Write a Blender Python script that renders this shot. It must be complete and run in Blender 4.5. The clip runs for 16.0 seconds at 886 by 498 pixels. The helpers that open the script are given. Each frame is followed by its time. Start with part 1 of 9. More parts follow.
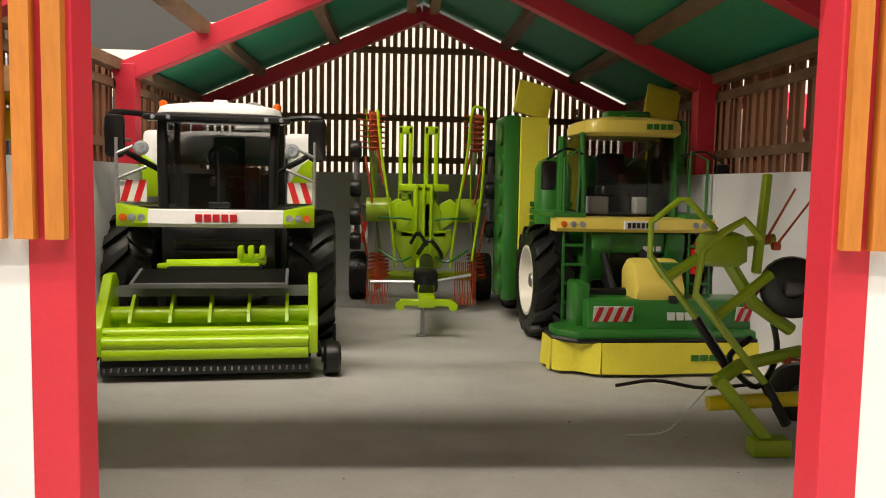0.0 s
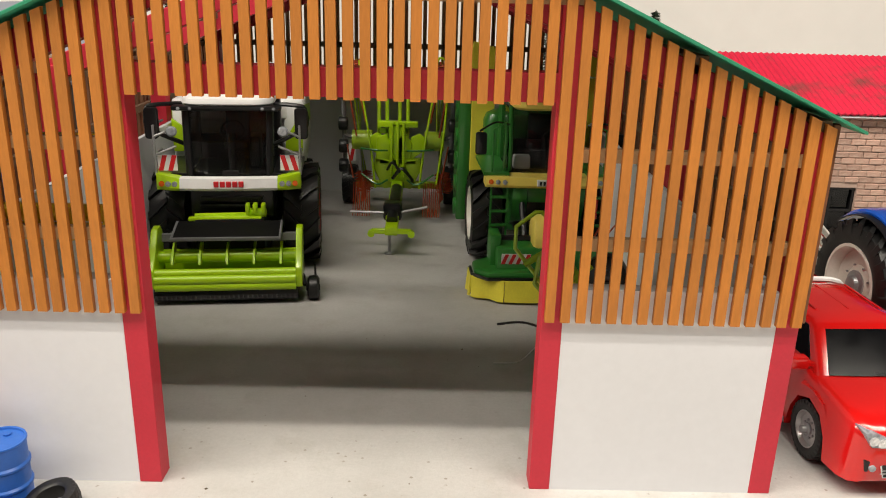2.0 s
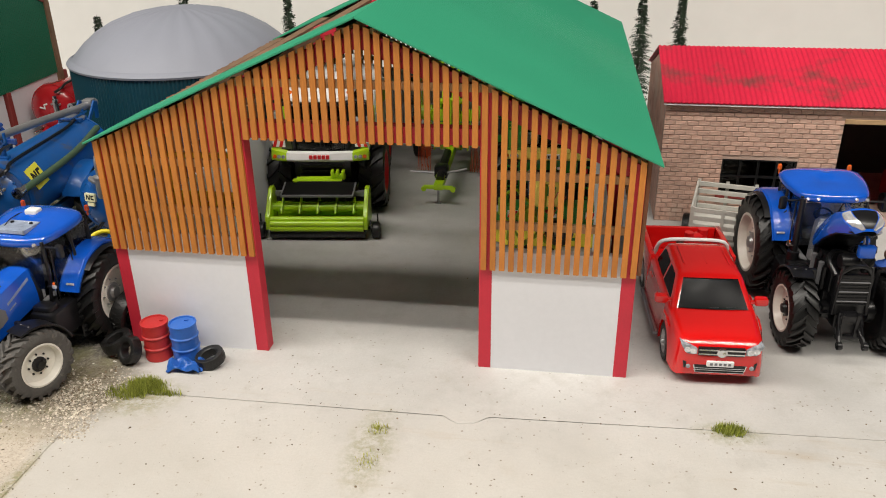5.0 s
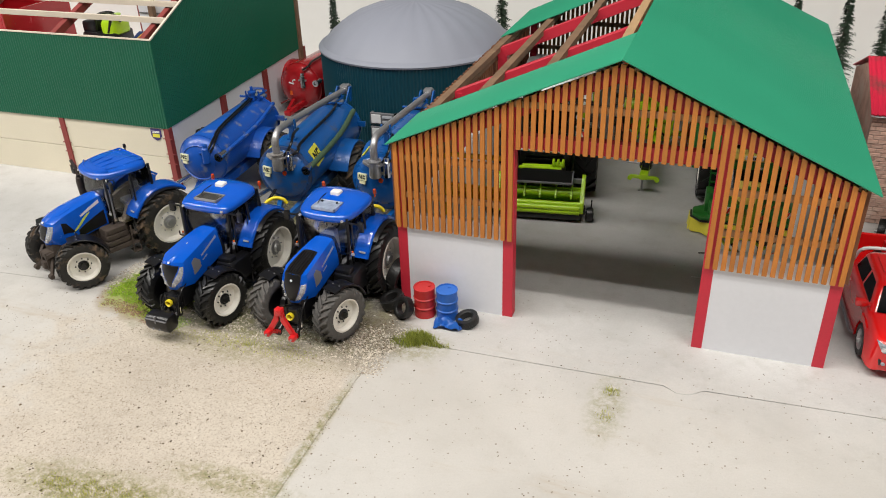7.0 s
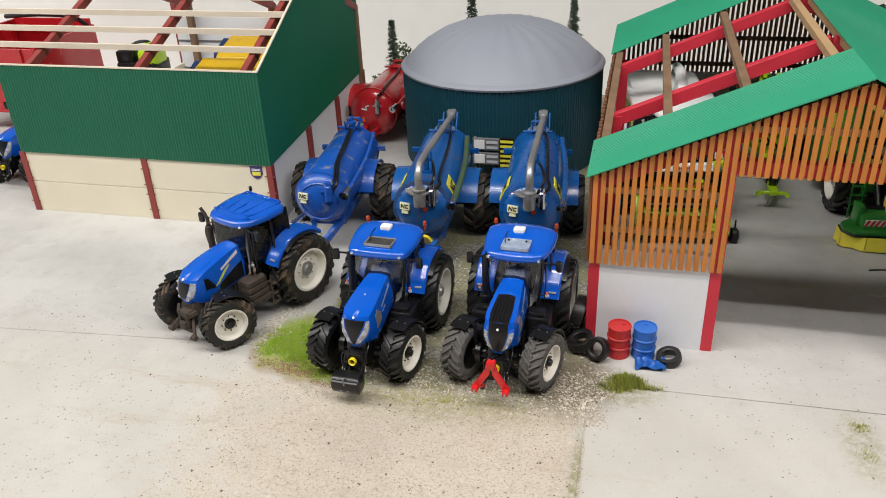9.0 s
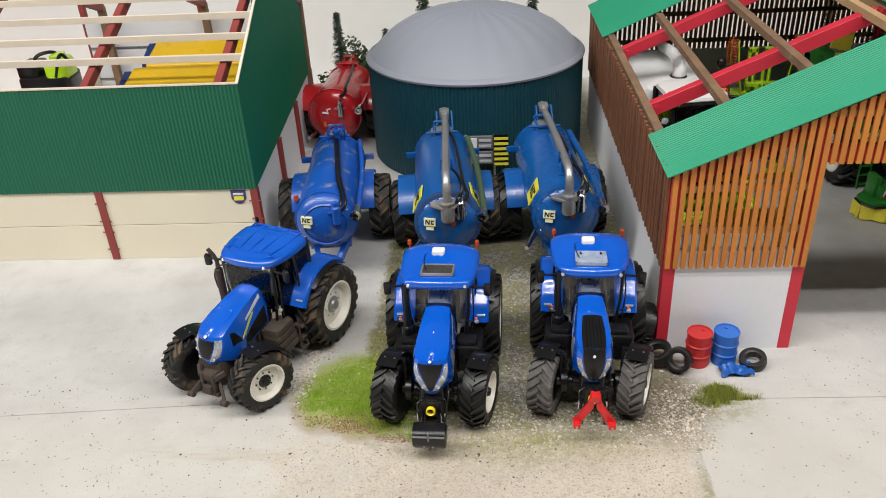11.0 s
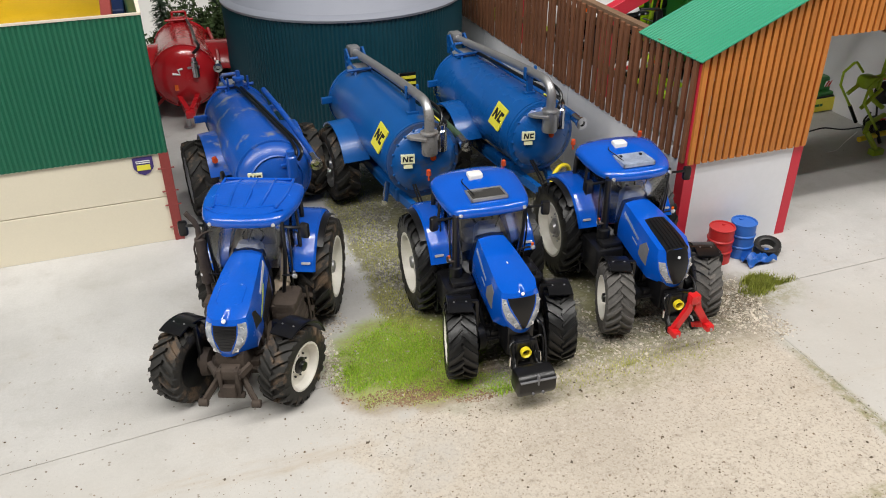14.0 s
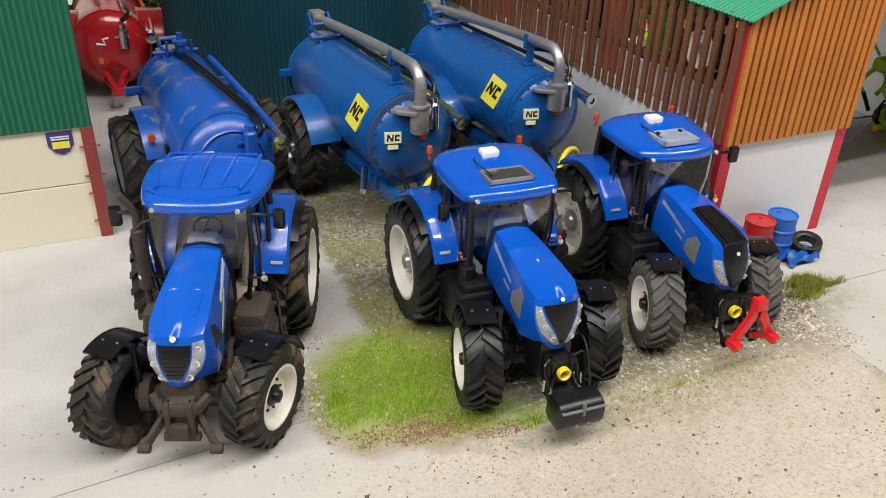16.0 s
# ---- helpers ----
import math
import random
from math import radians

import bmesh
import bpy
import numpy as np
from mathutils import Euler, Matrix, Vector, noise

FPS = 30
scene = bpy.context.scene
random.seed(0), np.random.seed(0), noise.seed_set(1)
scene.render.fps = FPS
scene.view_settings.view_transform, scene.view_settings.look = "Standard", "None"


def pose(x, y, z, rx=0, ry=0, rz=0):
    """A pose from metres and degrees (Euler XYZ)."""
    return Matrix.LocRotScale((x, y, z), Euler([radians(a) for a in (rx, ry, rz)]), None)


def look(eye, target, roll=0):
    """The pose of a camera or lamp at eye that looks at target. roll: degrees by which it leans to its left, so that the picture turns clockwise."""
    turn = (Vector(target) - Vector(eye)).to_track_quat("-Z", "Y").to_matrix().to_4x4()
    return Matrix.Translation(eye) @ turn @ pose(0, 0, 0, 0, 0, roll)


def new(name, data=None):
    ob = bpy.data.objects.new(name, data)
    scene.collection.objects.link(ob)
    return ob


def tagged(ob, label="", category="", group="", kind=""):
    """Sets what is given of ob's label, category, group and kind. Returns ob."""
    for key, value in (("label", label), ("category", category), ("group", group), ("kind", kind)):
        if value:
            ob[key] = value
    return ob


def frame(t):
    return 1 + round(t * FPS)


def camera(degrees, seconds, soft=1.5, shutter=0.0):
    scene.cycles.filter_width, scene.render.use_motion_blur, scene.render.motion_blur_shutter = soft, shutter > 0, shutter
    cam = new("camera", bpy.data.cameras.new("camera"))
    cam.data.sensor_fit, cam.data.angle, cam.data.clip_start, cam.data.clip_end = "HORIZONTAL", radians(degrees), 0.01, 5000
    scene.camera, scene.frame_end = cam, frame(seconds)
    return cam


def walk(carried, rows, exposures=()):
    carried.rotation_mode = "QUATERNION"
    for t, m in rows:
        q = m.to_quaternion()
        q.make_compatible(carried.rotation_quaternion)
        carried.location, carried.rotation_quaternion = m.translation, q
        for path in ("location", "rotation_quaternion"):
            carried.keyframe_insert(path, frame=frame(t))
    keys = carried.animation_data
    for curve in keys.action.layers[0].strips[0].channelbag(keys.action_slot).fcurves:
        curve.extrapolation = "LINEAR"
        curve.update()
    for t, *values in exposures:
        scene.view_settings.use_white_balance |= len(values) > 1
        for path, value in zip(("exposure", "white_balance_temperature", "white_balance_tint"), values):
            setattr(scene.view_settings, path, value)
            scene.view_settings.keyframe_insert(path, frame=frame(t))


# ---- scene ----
cam = camera(58.16, 16.0, soft=1.0)
PATH = [
    (0, (-0.00214, 0.01329, 0.07356), (0.01869, 0.41140, 0.04080), 1.05),
    (0.5, (0.00200, -0.01314, 0.09651), (0.02139, 0.38315, 0.04575), 1.50),
    (1, (0.00477, -0.03884, 0.11588), (0.01765, 0.35262, 0.03471), 1.69),
    (1.5, (0.01820, -0.06202, 0.14388), (0.02459, 0.32392, 0.03896), 1.34),
    (2, (0.03563, -0.08939, 0.16483), (0.04121, 0.29004, 0.03834), 1.61),
    (2.5, (0.06975, -0.12867, 0.18565), (0.07585, 0.24336, 0.03882), 1.49),
    (3, (0.10122, -0.16284, 0.21028), (0.10815, 0.20691, 0.05784), 0.87),
    (3.2, (0.11310, -0.17501, 0.21859), (0.12100, 0.19465, 0.06598), 0.77),
    (5.3, (0.11209, -0.24298, 0.26102), (0.04459, 0.11033, 0.08606), -0.95),
    (5.5, (0.09975, -0.24516, 0.26482), (0.02704, 0.10538, 0.08640), -1.03),
    (6, (0.07446, -0.27137, 0.28529), (-0.00946, 0.07313, 0.10016), -1.09),
    (6.5, (0.07580, -0.30202, 0.31055), (-0.02585, 0.03253, 0.11627), -1.57),
    (7, (0.06369, -0.32842, 0.32614), (-0.05512, 0.00123, 0.13323), -1.74),
    (7.5, (0.01813, -0.32937, 0.32825), (-0.10577, 0.00153, 0.14075), -1.96),
    (8, (-0.03600, -0.32919, 0.32961), (-0.15050, 0.00623, 0.14418), -2.32),
    (8.5, (-0.08166, -0.33495, 0.33094), (-0.18179, 0.00384, 0.14334), -2.52),
    (9, (-0.11812, -0.33440, 0.33026), (-0.20697, 0.00659, 0.14098), -2.46),
    (9.2, (-0.13260, -0.33061, 0.32901), (-0.21692, 0.01080, 0.13841), -2.55),
    (11.3, (-0.27393, -0.28422, 0.32780), (-0.28394, 0.06199, 0.12771), -3.00),
    (11.5, (-0.29498, -0.28572, 0.32914), (-0.29324, 0.06030, 0.12847), -2.86),
    (12, (-0.33992, -0.28608, 0.33128), (-0.31146, 0.05694, 0.12750), -2.67),
    (12.5, (-0.36861, -0.28940, 0.33221), (-0.31525, 0.04991, 0.12722), -2.34),
    (13, (-0.39856, -0.28187, 0.32228), (-0.32364, 0.05324, 0.11712), -1.99),
    (13.5, (-0.41126, -0.25460, 0.29525), (-0.31622, 0.07603, 0.09116), -1.33),
    (14, (-0.42149, -0.21851, 0.26279), (-0.30887, 0.10714, 0.05965), -0.53),
    (14.5, (-0.42126, -0.18565, 0.23589), (-0.29456, 0.13599, 0.03466), 0.37),
    (15, (-0.41664, -0.16154, 0.22222), (-0.27999, 0.15668, 0.02206), 1.25),
    (15.5, (-0.41986, -0.15155, 0.21743), (-0.27688, 0.16470, 0.01858), 1.94),
    (16, (-0.42903, -0.14008, 0.21486), (-0.28274, 0.17434, 0.01552), 2.31),
]
walk(cam, [(t, look(eye, target, roll)) for t, eye, target, roll in PATH], exposures=[(0.0, 0.6, 7500, 10), (0.5, 0.38, 7350, 10), (1.0, 0.25, 7250, 10), (2.0, 0.02, 7150, 10), (3.0, -0.12, 7150, 10), (5.5, -0.17, 6700, 10), (8.0, -0.23, 6450, 10), (14.0, -0.23, 6400, 10), (16.0, -0.18, 6500, 10)])

# ---- light: a closed dark grey room with two rows of ceiling tubes ----
world = bpy.data.worlds.new("room_world")
scene.world = world
world.use_nodes = True
world.node_tree.nodes["Background"].inputs["Color"].default_value = (0.9, 0.93, 1.0, 1)
world.node_tree.nodes["Background"].inputs["Strength"].default_value = 0.15


def tube_lamp(x, y, z, length, width, power):
    data = bpy.data.lights.new("ceiling_tube", "AREA")
    data.shape, data.size, data.size_y, data.energy = "RECTANGLE", length, width, power
    data.color = (1.0, 0.965, 0.91)
    ob = new("ceiling_tube_lamp", data)
    ob.matrix_world = pose(x, y, z)
    return ob


for lamp_x in (-3.7, -2.1, -0.5, 1.1):
    tube_lamp(lamp_x, -0.36, 1.75, 1.5, 0.05, 26 if lamp_x < -2 else 20)
    tube_lamp(lamp_x, -0.72, 1.75, 1.5, 0.05, 21 if lamp_x < -2 else 16)
# ---- building helpers: all lengths below are centimetres ----
CM = 0.01
MATS = {}


def part(name, bm, material, parent=None, label="", smooth=False, at=None):
    """Links a bmesh, drawn in centimetres, as one mesh object."""
    me = bpy.data.meshes.new(name)
    bmesh.ops.recalc_face_normals(bm, faces=bm.faces)
    bmesh.ops.scale(bm, vec=(CM, CM, CM), verts=bm.verts)
    bm.to_mesh(me)
    bm.free()
    if smooth:
        me.polygons.foreach_set("use_smooth", [True] * len(me.polygons))
        me.set_sharp_from_angle(angle=radians(38))
    me.materials.append(material)
    ob = new(name, me)
    if material.name.endswith("glass"):
        ob.visible_shadow = False
    if parent is not None:
        ob.parent = parent
    if at is not None:
        ob.matrix_basis = at
    if label:
        ob["label"] = label
    return ob


def share(name, mesh_ob, parent, m):
    """One more object on the same mesh."""
    ob = new(name, mesh_ob.data)
    ob.parent = parent
    ob.matrix_basis = m
    return ob


def thing(name, x, y, z=0, rz=0, label="", category="", group="", kind=""):
    ob = new(name)
    ob.empty_display_size = 0.01
    ob.matrix_basis = pose(x * CM, y * CM, z * CM, 0, 0, rz)
    return tagged(ob, label, category, group, kind)


def cpose(x, y, z, rx=0, ry=0, rz=0):
    return pose(x * CM, y * CM, z * CM, rx, ry, rz)


def B():
    return bmesh.new()


def bev(bm, geom_faces, w, seg=2):
    edges = list({e for f in geom_faces for e in f.edges})
    bmesh.ops.bevel(bm, geom=edges, offset=w, segments=seg, affect="EDGES", profile=0.5, clamp_overlap=True)


def box(bm, x0, x1, y0, y1, z0, z1, b=0.0, m=None, seg=2):
    vs = [bm.verts.new((x, y, z)) for z in (z0, z1) for y in (y0, y1) for x in (x0, x1)]
    if m is not None:
        for v in vs:
            v.co = m @ v.co
    fs = [bm.faces.new([vs[i] for i in q]) for q in ((0, 2, 3, 1), (4, 5, 7, 6), (0, 1, 5, 4), (2, 6, 7, 3), (0, 4, 6, 2), (1, 3, 7, 5))]
    if b > 0:
        bev(bm, fs, b, seg)
    return bm


def rot(x, y, z, rx=0, ry=0, rz=0):
    return pose(x, y, z, rx, ry, rz)


def ring(bm, c, u, v, r, seg):
    return [bm.verts.new(c + u * (r * math.cos(2 * math.pi * k / seg)) + v * (r * math.sin(2 * math.pi * k / seg))) for k in range(seg)]


def bridge(bm, a, b):
    n = len(a)
    for k in range(n):
        bm.faces.new((a[k], a[(k + 1) % n], b[(k + 1) % n], b[k]))


def frame_of(d):
    d = d.normalized()
    u = d.cross(Vector((0, 0, 1)) if abs(d.z) < 0.95 else Vector((1, 0, 0))).normalized()
    return u, d.cross(u).normalized()


def rod(bm, p0, p1, r0, r1=None, seg=10):
    p0, p1 = Vector(p0), Vector(p1)
    u, v = frame_of(p1 - p0)
    a, b = ring(bm, p0, u, v, r0, seg), ring(bm, p1, u, v, r0 if r1 is None else r1, seg)
    bridge(bm, a, b)
    bm.faces.new(a[::-1])
    bm.faces.new(b)
    return bm


def tube(bm, pts, r, seg=8):
    """A round bar or hose along a line of points."""
    pts = [Vector(p) for p in pts]
    last, u = None, None
    for k, p in enumerate(pts):
        d = (pts[min(k + 1, len(pts) - 1)] - pts[max(k - 1, 0)]).normalized()
        if u is None:
            u, v = frame_of(d)
        else:
            u = (u - d * u.dot(d)).normalized()
            v = d.cross(u)
        now = ring(bm, p, u, v, r if not isinstance(r, (list, tuple)) else r[k], seg)
        if last:
            bridge(bm, last, now)
        else:
            bm.faces.new(now[::-1])
        last = now
    bm.faces.new(last)
    return bm


def curve_pts(pts, n=6):
    """A smooth line through the points."""
    p = [Vector(q) for q in pts]
    p = [2 * p[0] - p[1]] + p + [2 * p[-1] - p[-2]]
    out = []
    for k in range(1, len(p) - 2):
        for s in range(n):
            t = s / n
            out.append(0.5 * ((2 * p[k]) + (p[k + 1] - p[k - 1]) * t + (2 * p[k - 1] - 5 * p[k] + 4 * p[k + 1] - p[k + 2]) * t * t + (3 * p[k] - p[k - 1] - 3 * p[k + 1] + p[k + 2]) * t ** 3))
    out.append(p[-2])
    return out


def lathe(bm, prof, seg=24, m=None):
    """Turns a profile of (radius, height) round z; m moves it."""
    m = m or Matrix()
    rows = []
    for r, z in prof:
        if r < 1e-6:
            rows.append([bm.verts.new(m @ Vector((0, 0, z)))])
        else:
            rows.append([bm.verts.new(m @ Vector((r * math.cos(2 * math.pi * k / seg), r * math.sin(2 * math.pi * k / seg), z))) for k in range(seg)])
    for a, b in zip(rows, rows[1:]):
        if len(a) == 1 and len(b) == 1:
            continue
        for k in range(seg):
            k2 = (k + 1) % seg
            if len(a) == 1:
                bm.faces.new((a[0], b[k2], b[k]))
            elif len(b) == 1:
                bm.faces.new((a[k], a[k2], b[0]))
            else:
                bm.faces.new((a[k], a[k2], b[k2], b[k]))
    return bm


def prism(bm, poly, d0, d1, axis="x", b=0.0, m=None, seg=2):
    """A flat outline pushed along an axis: x takes (y, z), y takes (x, z), z takes (x, y)."""
    put = {"x": lambda d, p: (d, p[0], p[1]), "y": lambda d, p: (p[0], d, p[1]), "z": lambda d, p: (p[0], p[1], d)}[axis]
    lo = [bm.verts.new(put(d0, p)) for p in poly]
    hi = [bm.verts.new(put(d1, p)) for p in poly]
    if m is not None:
        for v in lo + hi:
            v.co = m @ v.co
    fs = [bm.faces.new(lo[::-1]), bm.faces.new(hi)]
    n = len(poly)
    for k in range(n):
        fs.append(bm.faces.new((lo[k], lo[(k + 1) % n], hi[(k + 1) % n], hi[k])))
    if b > 0:
        bev(bm, fs, b, seg)
    return bm


def loft(bm, rows, caps=True):
    """Skins rings of points that all have the same count."""
    made = [[bm.verts.new(p) for p in row] for row in rows]
    for a, b in zip(made, made[1:]):
        bridge(bm, a, b)
    if caps:
        bm.faces.new(made[0][::-1])
        bm.faces.new(made[-1])
    return bm


def bar(bm, p0, p1, w, h, b=0.0):
    """A rectangular bar from p0 to p1, w across, h high."""
    p0, p1 = Vector(p0), Vector(p1)
    d = (p1 - p0).normalized()
    side = d.cross(Vector((0, 0, 1)))
    side = side.normalized() if side.length > 1e-4 else Vector((1, 0, 0))
    up = side.cross(d).normalized()
    rows = [[p + side * (sx * w / 2) + up * (sz * h / 2) for sx, sz in ((-1, -1), (1, -1), (1, 1), (-1, 1))] for p in (p0, p1)]
    n0 = len(bm.faces)
    loft(bm, rows)
    if b > 0:
        bm.faces.ensure_lookup_table()
        bev(bm, list(bm.faces)[n0:], b, 1)
    return bm
# ---- materials ----
def mat(name, rgb, rough=0.5, metal=0.0, vary=0.12, scale=120.0, bump=0.15, fine=900.0, dirt=None, dirt_amount=0.0, dirt_scale=60.0, coat=0.0, rough_vary=0.1, piece=0.0, spec=0.5, stretch=(1, 1, 1)):
    """A painted, plastic, wooden or metal surface: colour clouded at two scales, fine relief, and patches of dirt."""
    m = bpy.data.materials.new(name)
    m.use_nodes = True
    nt = m.node_tree
    n, l = nt.nodes, nt.links
    bsdf = n["Principled BSDF"]
    tc = n.new("ShaderNodeTexCoord")
    mp = n.new("ShaderNodeMapping")
    mp.inputs["Scale"].default_value = stretch
    l.new(tc.outputs["Object"], mp.inputs["Vector"])
    big, small = n.new("ShaderNodeTexNoise"), n.new("ShaderNodeTexNoise")
    big.inputs["Scale"].default_value, big.inputs["Detail"].default_value = scale, 4
    small.inputs["Scale"].default_value, small.inputs["Detail"].default_value = fine, 3
    for q in (big, small):
        l.new(mp.outputs["Vector"], q.inputs["Vector"])
    add = n.new("ShaderNodeMath")
    add.operation = "MULTIPLY_ADD"
    l.new(small.outputs["Fac"], add.inputs[0])
    add.inputs[1].default_value = 0.5
    l.new(big.outputs["Fac"], add.inputs[2])
    ramp = n.new("ShaderNodeMapRange")
    ramp.inputs["From Min"].default_value, ramp.inputs["From Max"].default_value = 0.45, 1.05
    ramp.inputs["To Min"].default_value, ramp.inputs["To Max"].default_value = 1 - vary, 1 + vary
    l.new(add.outputs[0], ramp.inputs["Value"])
    val = ramp.outputs["Result"]
    if piece:
        info = n.new("ShaderNodeObjectInfo")
        pr = n.new("ShaderNodeMapRange")
        pr.inputs["To Min"].default_value, pr.inputs["To Max"].default_value = 1 - piece, 1 + piece
        l.new(info.outputs["Random"], pr.inputs["Value"])
        mul = n.new("ShaderNodeMath")
        mul.operation = "MULTIPLY"
        l.new(val, mul.inputs[0])
        l.new(pr.outputs["Result"], mul.inputs[1])
        val = mul.outputs[0]
    hsv = n.new("ShaderNodeHueSaturation")
    hsv.inputs["Color"].default_value = (*rgb, 1)
    l.new(val, hsv.inputs["Value"])
    col = hsv.outputs["Color"]
    if dirt:
        dn = n.new("ShaderNodeTexNoise")
        dn.inputs["Scale"].default_value, dn.inputs["Detail"].default_value, dn.inputs["Roughness"].default_value = dirt_scale, 6, 0.65
        l.new(tc.outputs["Object"], dn.inputs["Vector"])
        dr = n.new("ShaderNodeMapRange")
        dr.inputs["From Min"].default_value, dr.inputs["From Max"].default_value = 0.72 - 0.4 * dirt_amount, 0.85 - 0.4 * dirt_amount
        l.new(dn.outputs["Fac"], dr.inputs["Value"])
        mix = n.new("ShaderNodeMix")
        mix.data_type = "RGBA"
        l.new(dr.outputs["Result"], mix.inputs["Factor"])
        l.new(col, mix.inputs["A"])
        mix.inputs["B"].default_value = (*dirt, 1)
        col = mix.outputs["Result"]
    l.new(col, bsdf.inputs["Base Color"])
    rr = n.new("ShaderNodeMapRange")
    rr.inputs["To Min"].default_value, rr.inputs["To Max"].default_value = max(0.02, rough - rough_vary), min(1, rough + rough_vary)
    l.new(big.outputs["Fac"], rr.inputs["Value"])
    l.new(rr.outputs["Result"], bsdf.inputs["Roughness"])
    bsdf.inputs["Metallic"].default_value = metal
    bsdf.inputs["Specular IOR Level"].default_value = spec
    bsdf.inputs["Coat Weight"].default_value = coat
    bsdf.inputs["Coat Roughness"].default_value = 0.12
    if bump:
        bp = n.new("ShaderNodeBump")
        bp.inputs["Strength"].default_value, bp.inputs["Distance"].default_value = bump, 0.0006
        l.new(add.outputs[0], bp.inputs["Height"])
        l.new(bp.outputs["Normal"], bsdf.inputs["Normal"])
    MATS[name] = m
    return m


def glass_mat(name, tint, gloss=0.12, clear=0.6):
    """Thin clear or smoked plastic glazing."""
    m = bpy.data.materials.new(name)
    m.use_nodes = True
    nt = m.node_tree
    n, l = nt.nodes, nt.links
    for q in list(n):
        n.remove(q)
    out = n.new("ShaderNodeOutputMaterial")
    tr, gl, fr, mx = n.new("ShaderNodeBsdfTransparent"), n.new("ShaderNodeBsdfGlossy"), n.new("ShaderNodeFresnel"), n.new("ShaderNodeMixShader")
    tr.inputs["Color"].default_value = (*[c * clear for c in tint], 1)
    gl.inputs["Roughness"].default_value = gloss
    fr.inputs["IOR"].default_value = 1.5
    l.new(fr.outputs[0], mx.inputs[0])
    l.new(tr.outputs[0], mx.inputs[1])
    l.new(gl.outputs[0], mx.inputs[2])
    l.new(mx.outputs[0], out.inputs[0])
    MATS[name] = m
    return m


# one slat wood in three tones; the side walls' copy has shade in its colour
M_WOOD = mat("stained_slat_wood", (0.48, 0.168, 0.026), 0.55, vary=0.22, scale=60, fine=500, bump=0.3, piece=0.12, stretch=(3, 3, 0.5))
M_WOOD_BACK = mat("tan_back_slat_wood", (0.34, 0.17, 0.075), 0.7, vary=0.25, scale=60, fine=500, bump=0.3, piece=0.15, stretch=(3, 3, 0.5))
M_WOOD_SHADED = mat("shaded_slat_wood", (0.17, 0.068, 0.03), 0.7, vary=0.25, scale=60, fine=500, bump=0.3, piece=0.15, dirt=(0.42, 0.33, 0.24), dirt_amount=0.1, stretch=(3, 3, 0.5))
M_BATTEN = mat("bare_batten_wood", (0.42, 0.27, 0.14), 0.7, vary=0.2, scale=50, fine=600, bump=0.3, stretch=(3, 0.5, 3))
M_BROWN = mat("brown_purlin_wood", (0.2, 0.12, 0.07), 0.75, vary=0.3, scale=60, fine=600, bump=0.3, dirt=(0.5, 0.4, 0.28), dirt_amount=0.2)
M_RED = mat("red_painted_frame", (0.55, 0.022, 0.045), 0.5, vary=0.1, scale=40, bump=0.2)
M_DARKRED = mat("dull_red_frame", (0.25, 0.04, 0.035), 0.55, vary=0.15, scale=40)
M_WHITE = mat("white_card_wall", (0.71, 0.715, 0.75), 0.65, vary=0.04, scale=15, fine=300, bump=0.08)
M_GREY = mat("grey_panel_wall", (0.6, 0.6, 0.6), 0.7, vary=0.06, scale=15, bump=0.1)
M_ROOF = mat("green_corrugated_card", (0.024, 0.27, 0.15), 0.4, vary=0.05, scale=20, bump=0.1)
M_GREEN_WALL = mat("dark_green_corrugated_sheet", (0.007, 0.122, 0.064), 0.5, vary=0.06, scale=20)
M_CREAM = mat("cream_panel", (0.74, 0.68, 0.54), 0.6, vary=0.04, scale=15, bump=0.08)
M_PURLIN = mat("pale_purlin_wood", (0.72, 0.63, 0.52), 0.7, vary=0.08, scale=40)
M_SILO = mat("teal_silo_sheet", (0.006, 0.05, 0.072), 0.4, vary=0.06, scale=20, bump=0.08)
M_DOME = mat("grey_membrane", (0.27, 0.285, 0.34), 0.55, vary=0.04, scale=20, bump=0.05)
M_ROOM = mat("grey_room_paint", (0.075, 0.075, 0.077), 0.85, vary=0.06, scale=3, fine=30, bump=0.05)
M_BACK = mat("white_room_wall", (0.82, 0.81, 0.78), 0.8, vary=0.05, scale=4, fine=40, bump=0.05)
M_BLUE = mat("glossy_blue_paint", (0.003, 0.09, 0.53), 0.17, vary=0.08, scale=60, bump=0.04, coat=0.7)
M_BLACK = mat("black_plastic", (0.006, 0.006, 0.007), 0.32, vary=0.25, scale=80, bump=0.1)
# ---- setting: room, ground, barn, sheds ----
def slab(name, poly, z0, z1, material, label, b=0.05):
    bm = B()
    prism(bm, poly, z0, z1, "z", b)
    return tagged(part(name, bm, material), label, name, kind="structure")


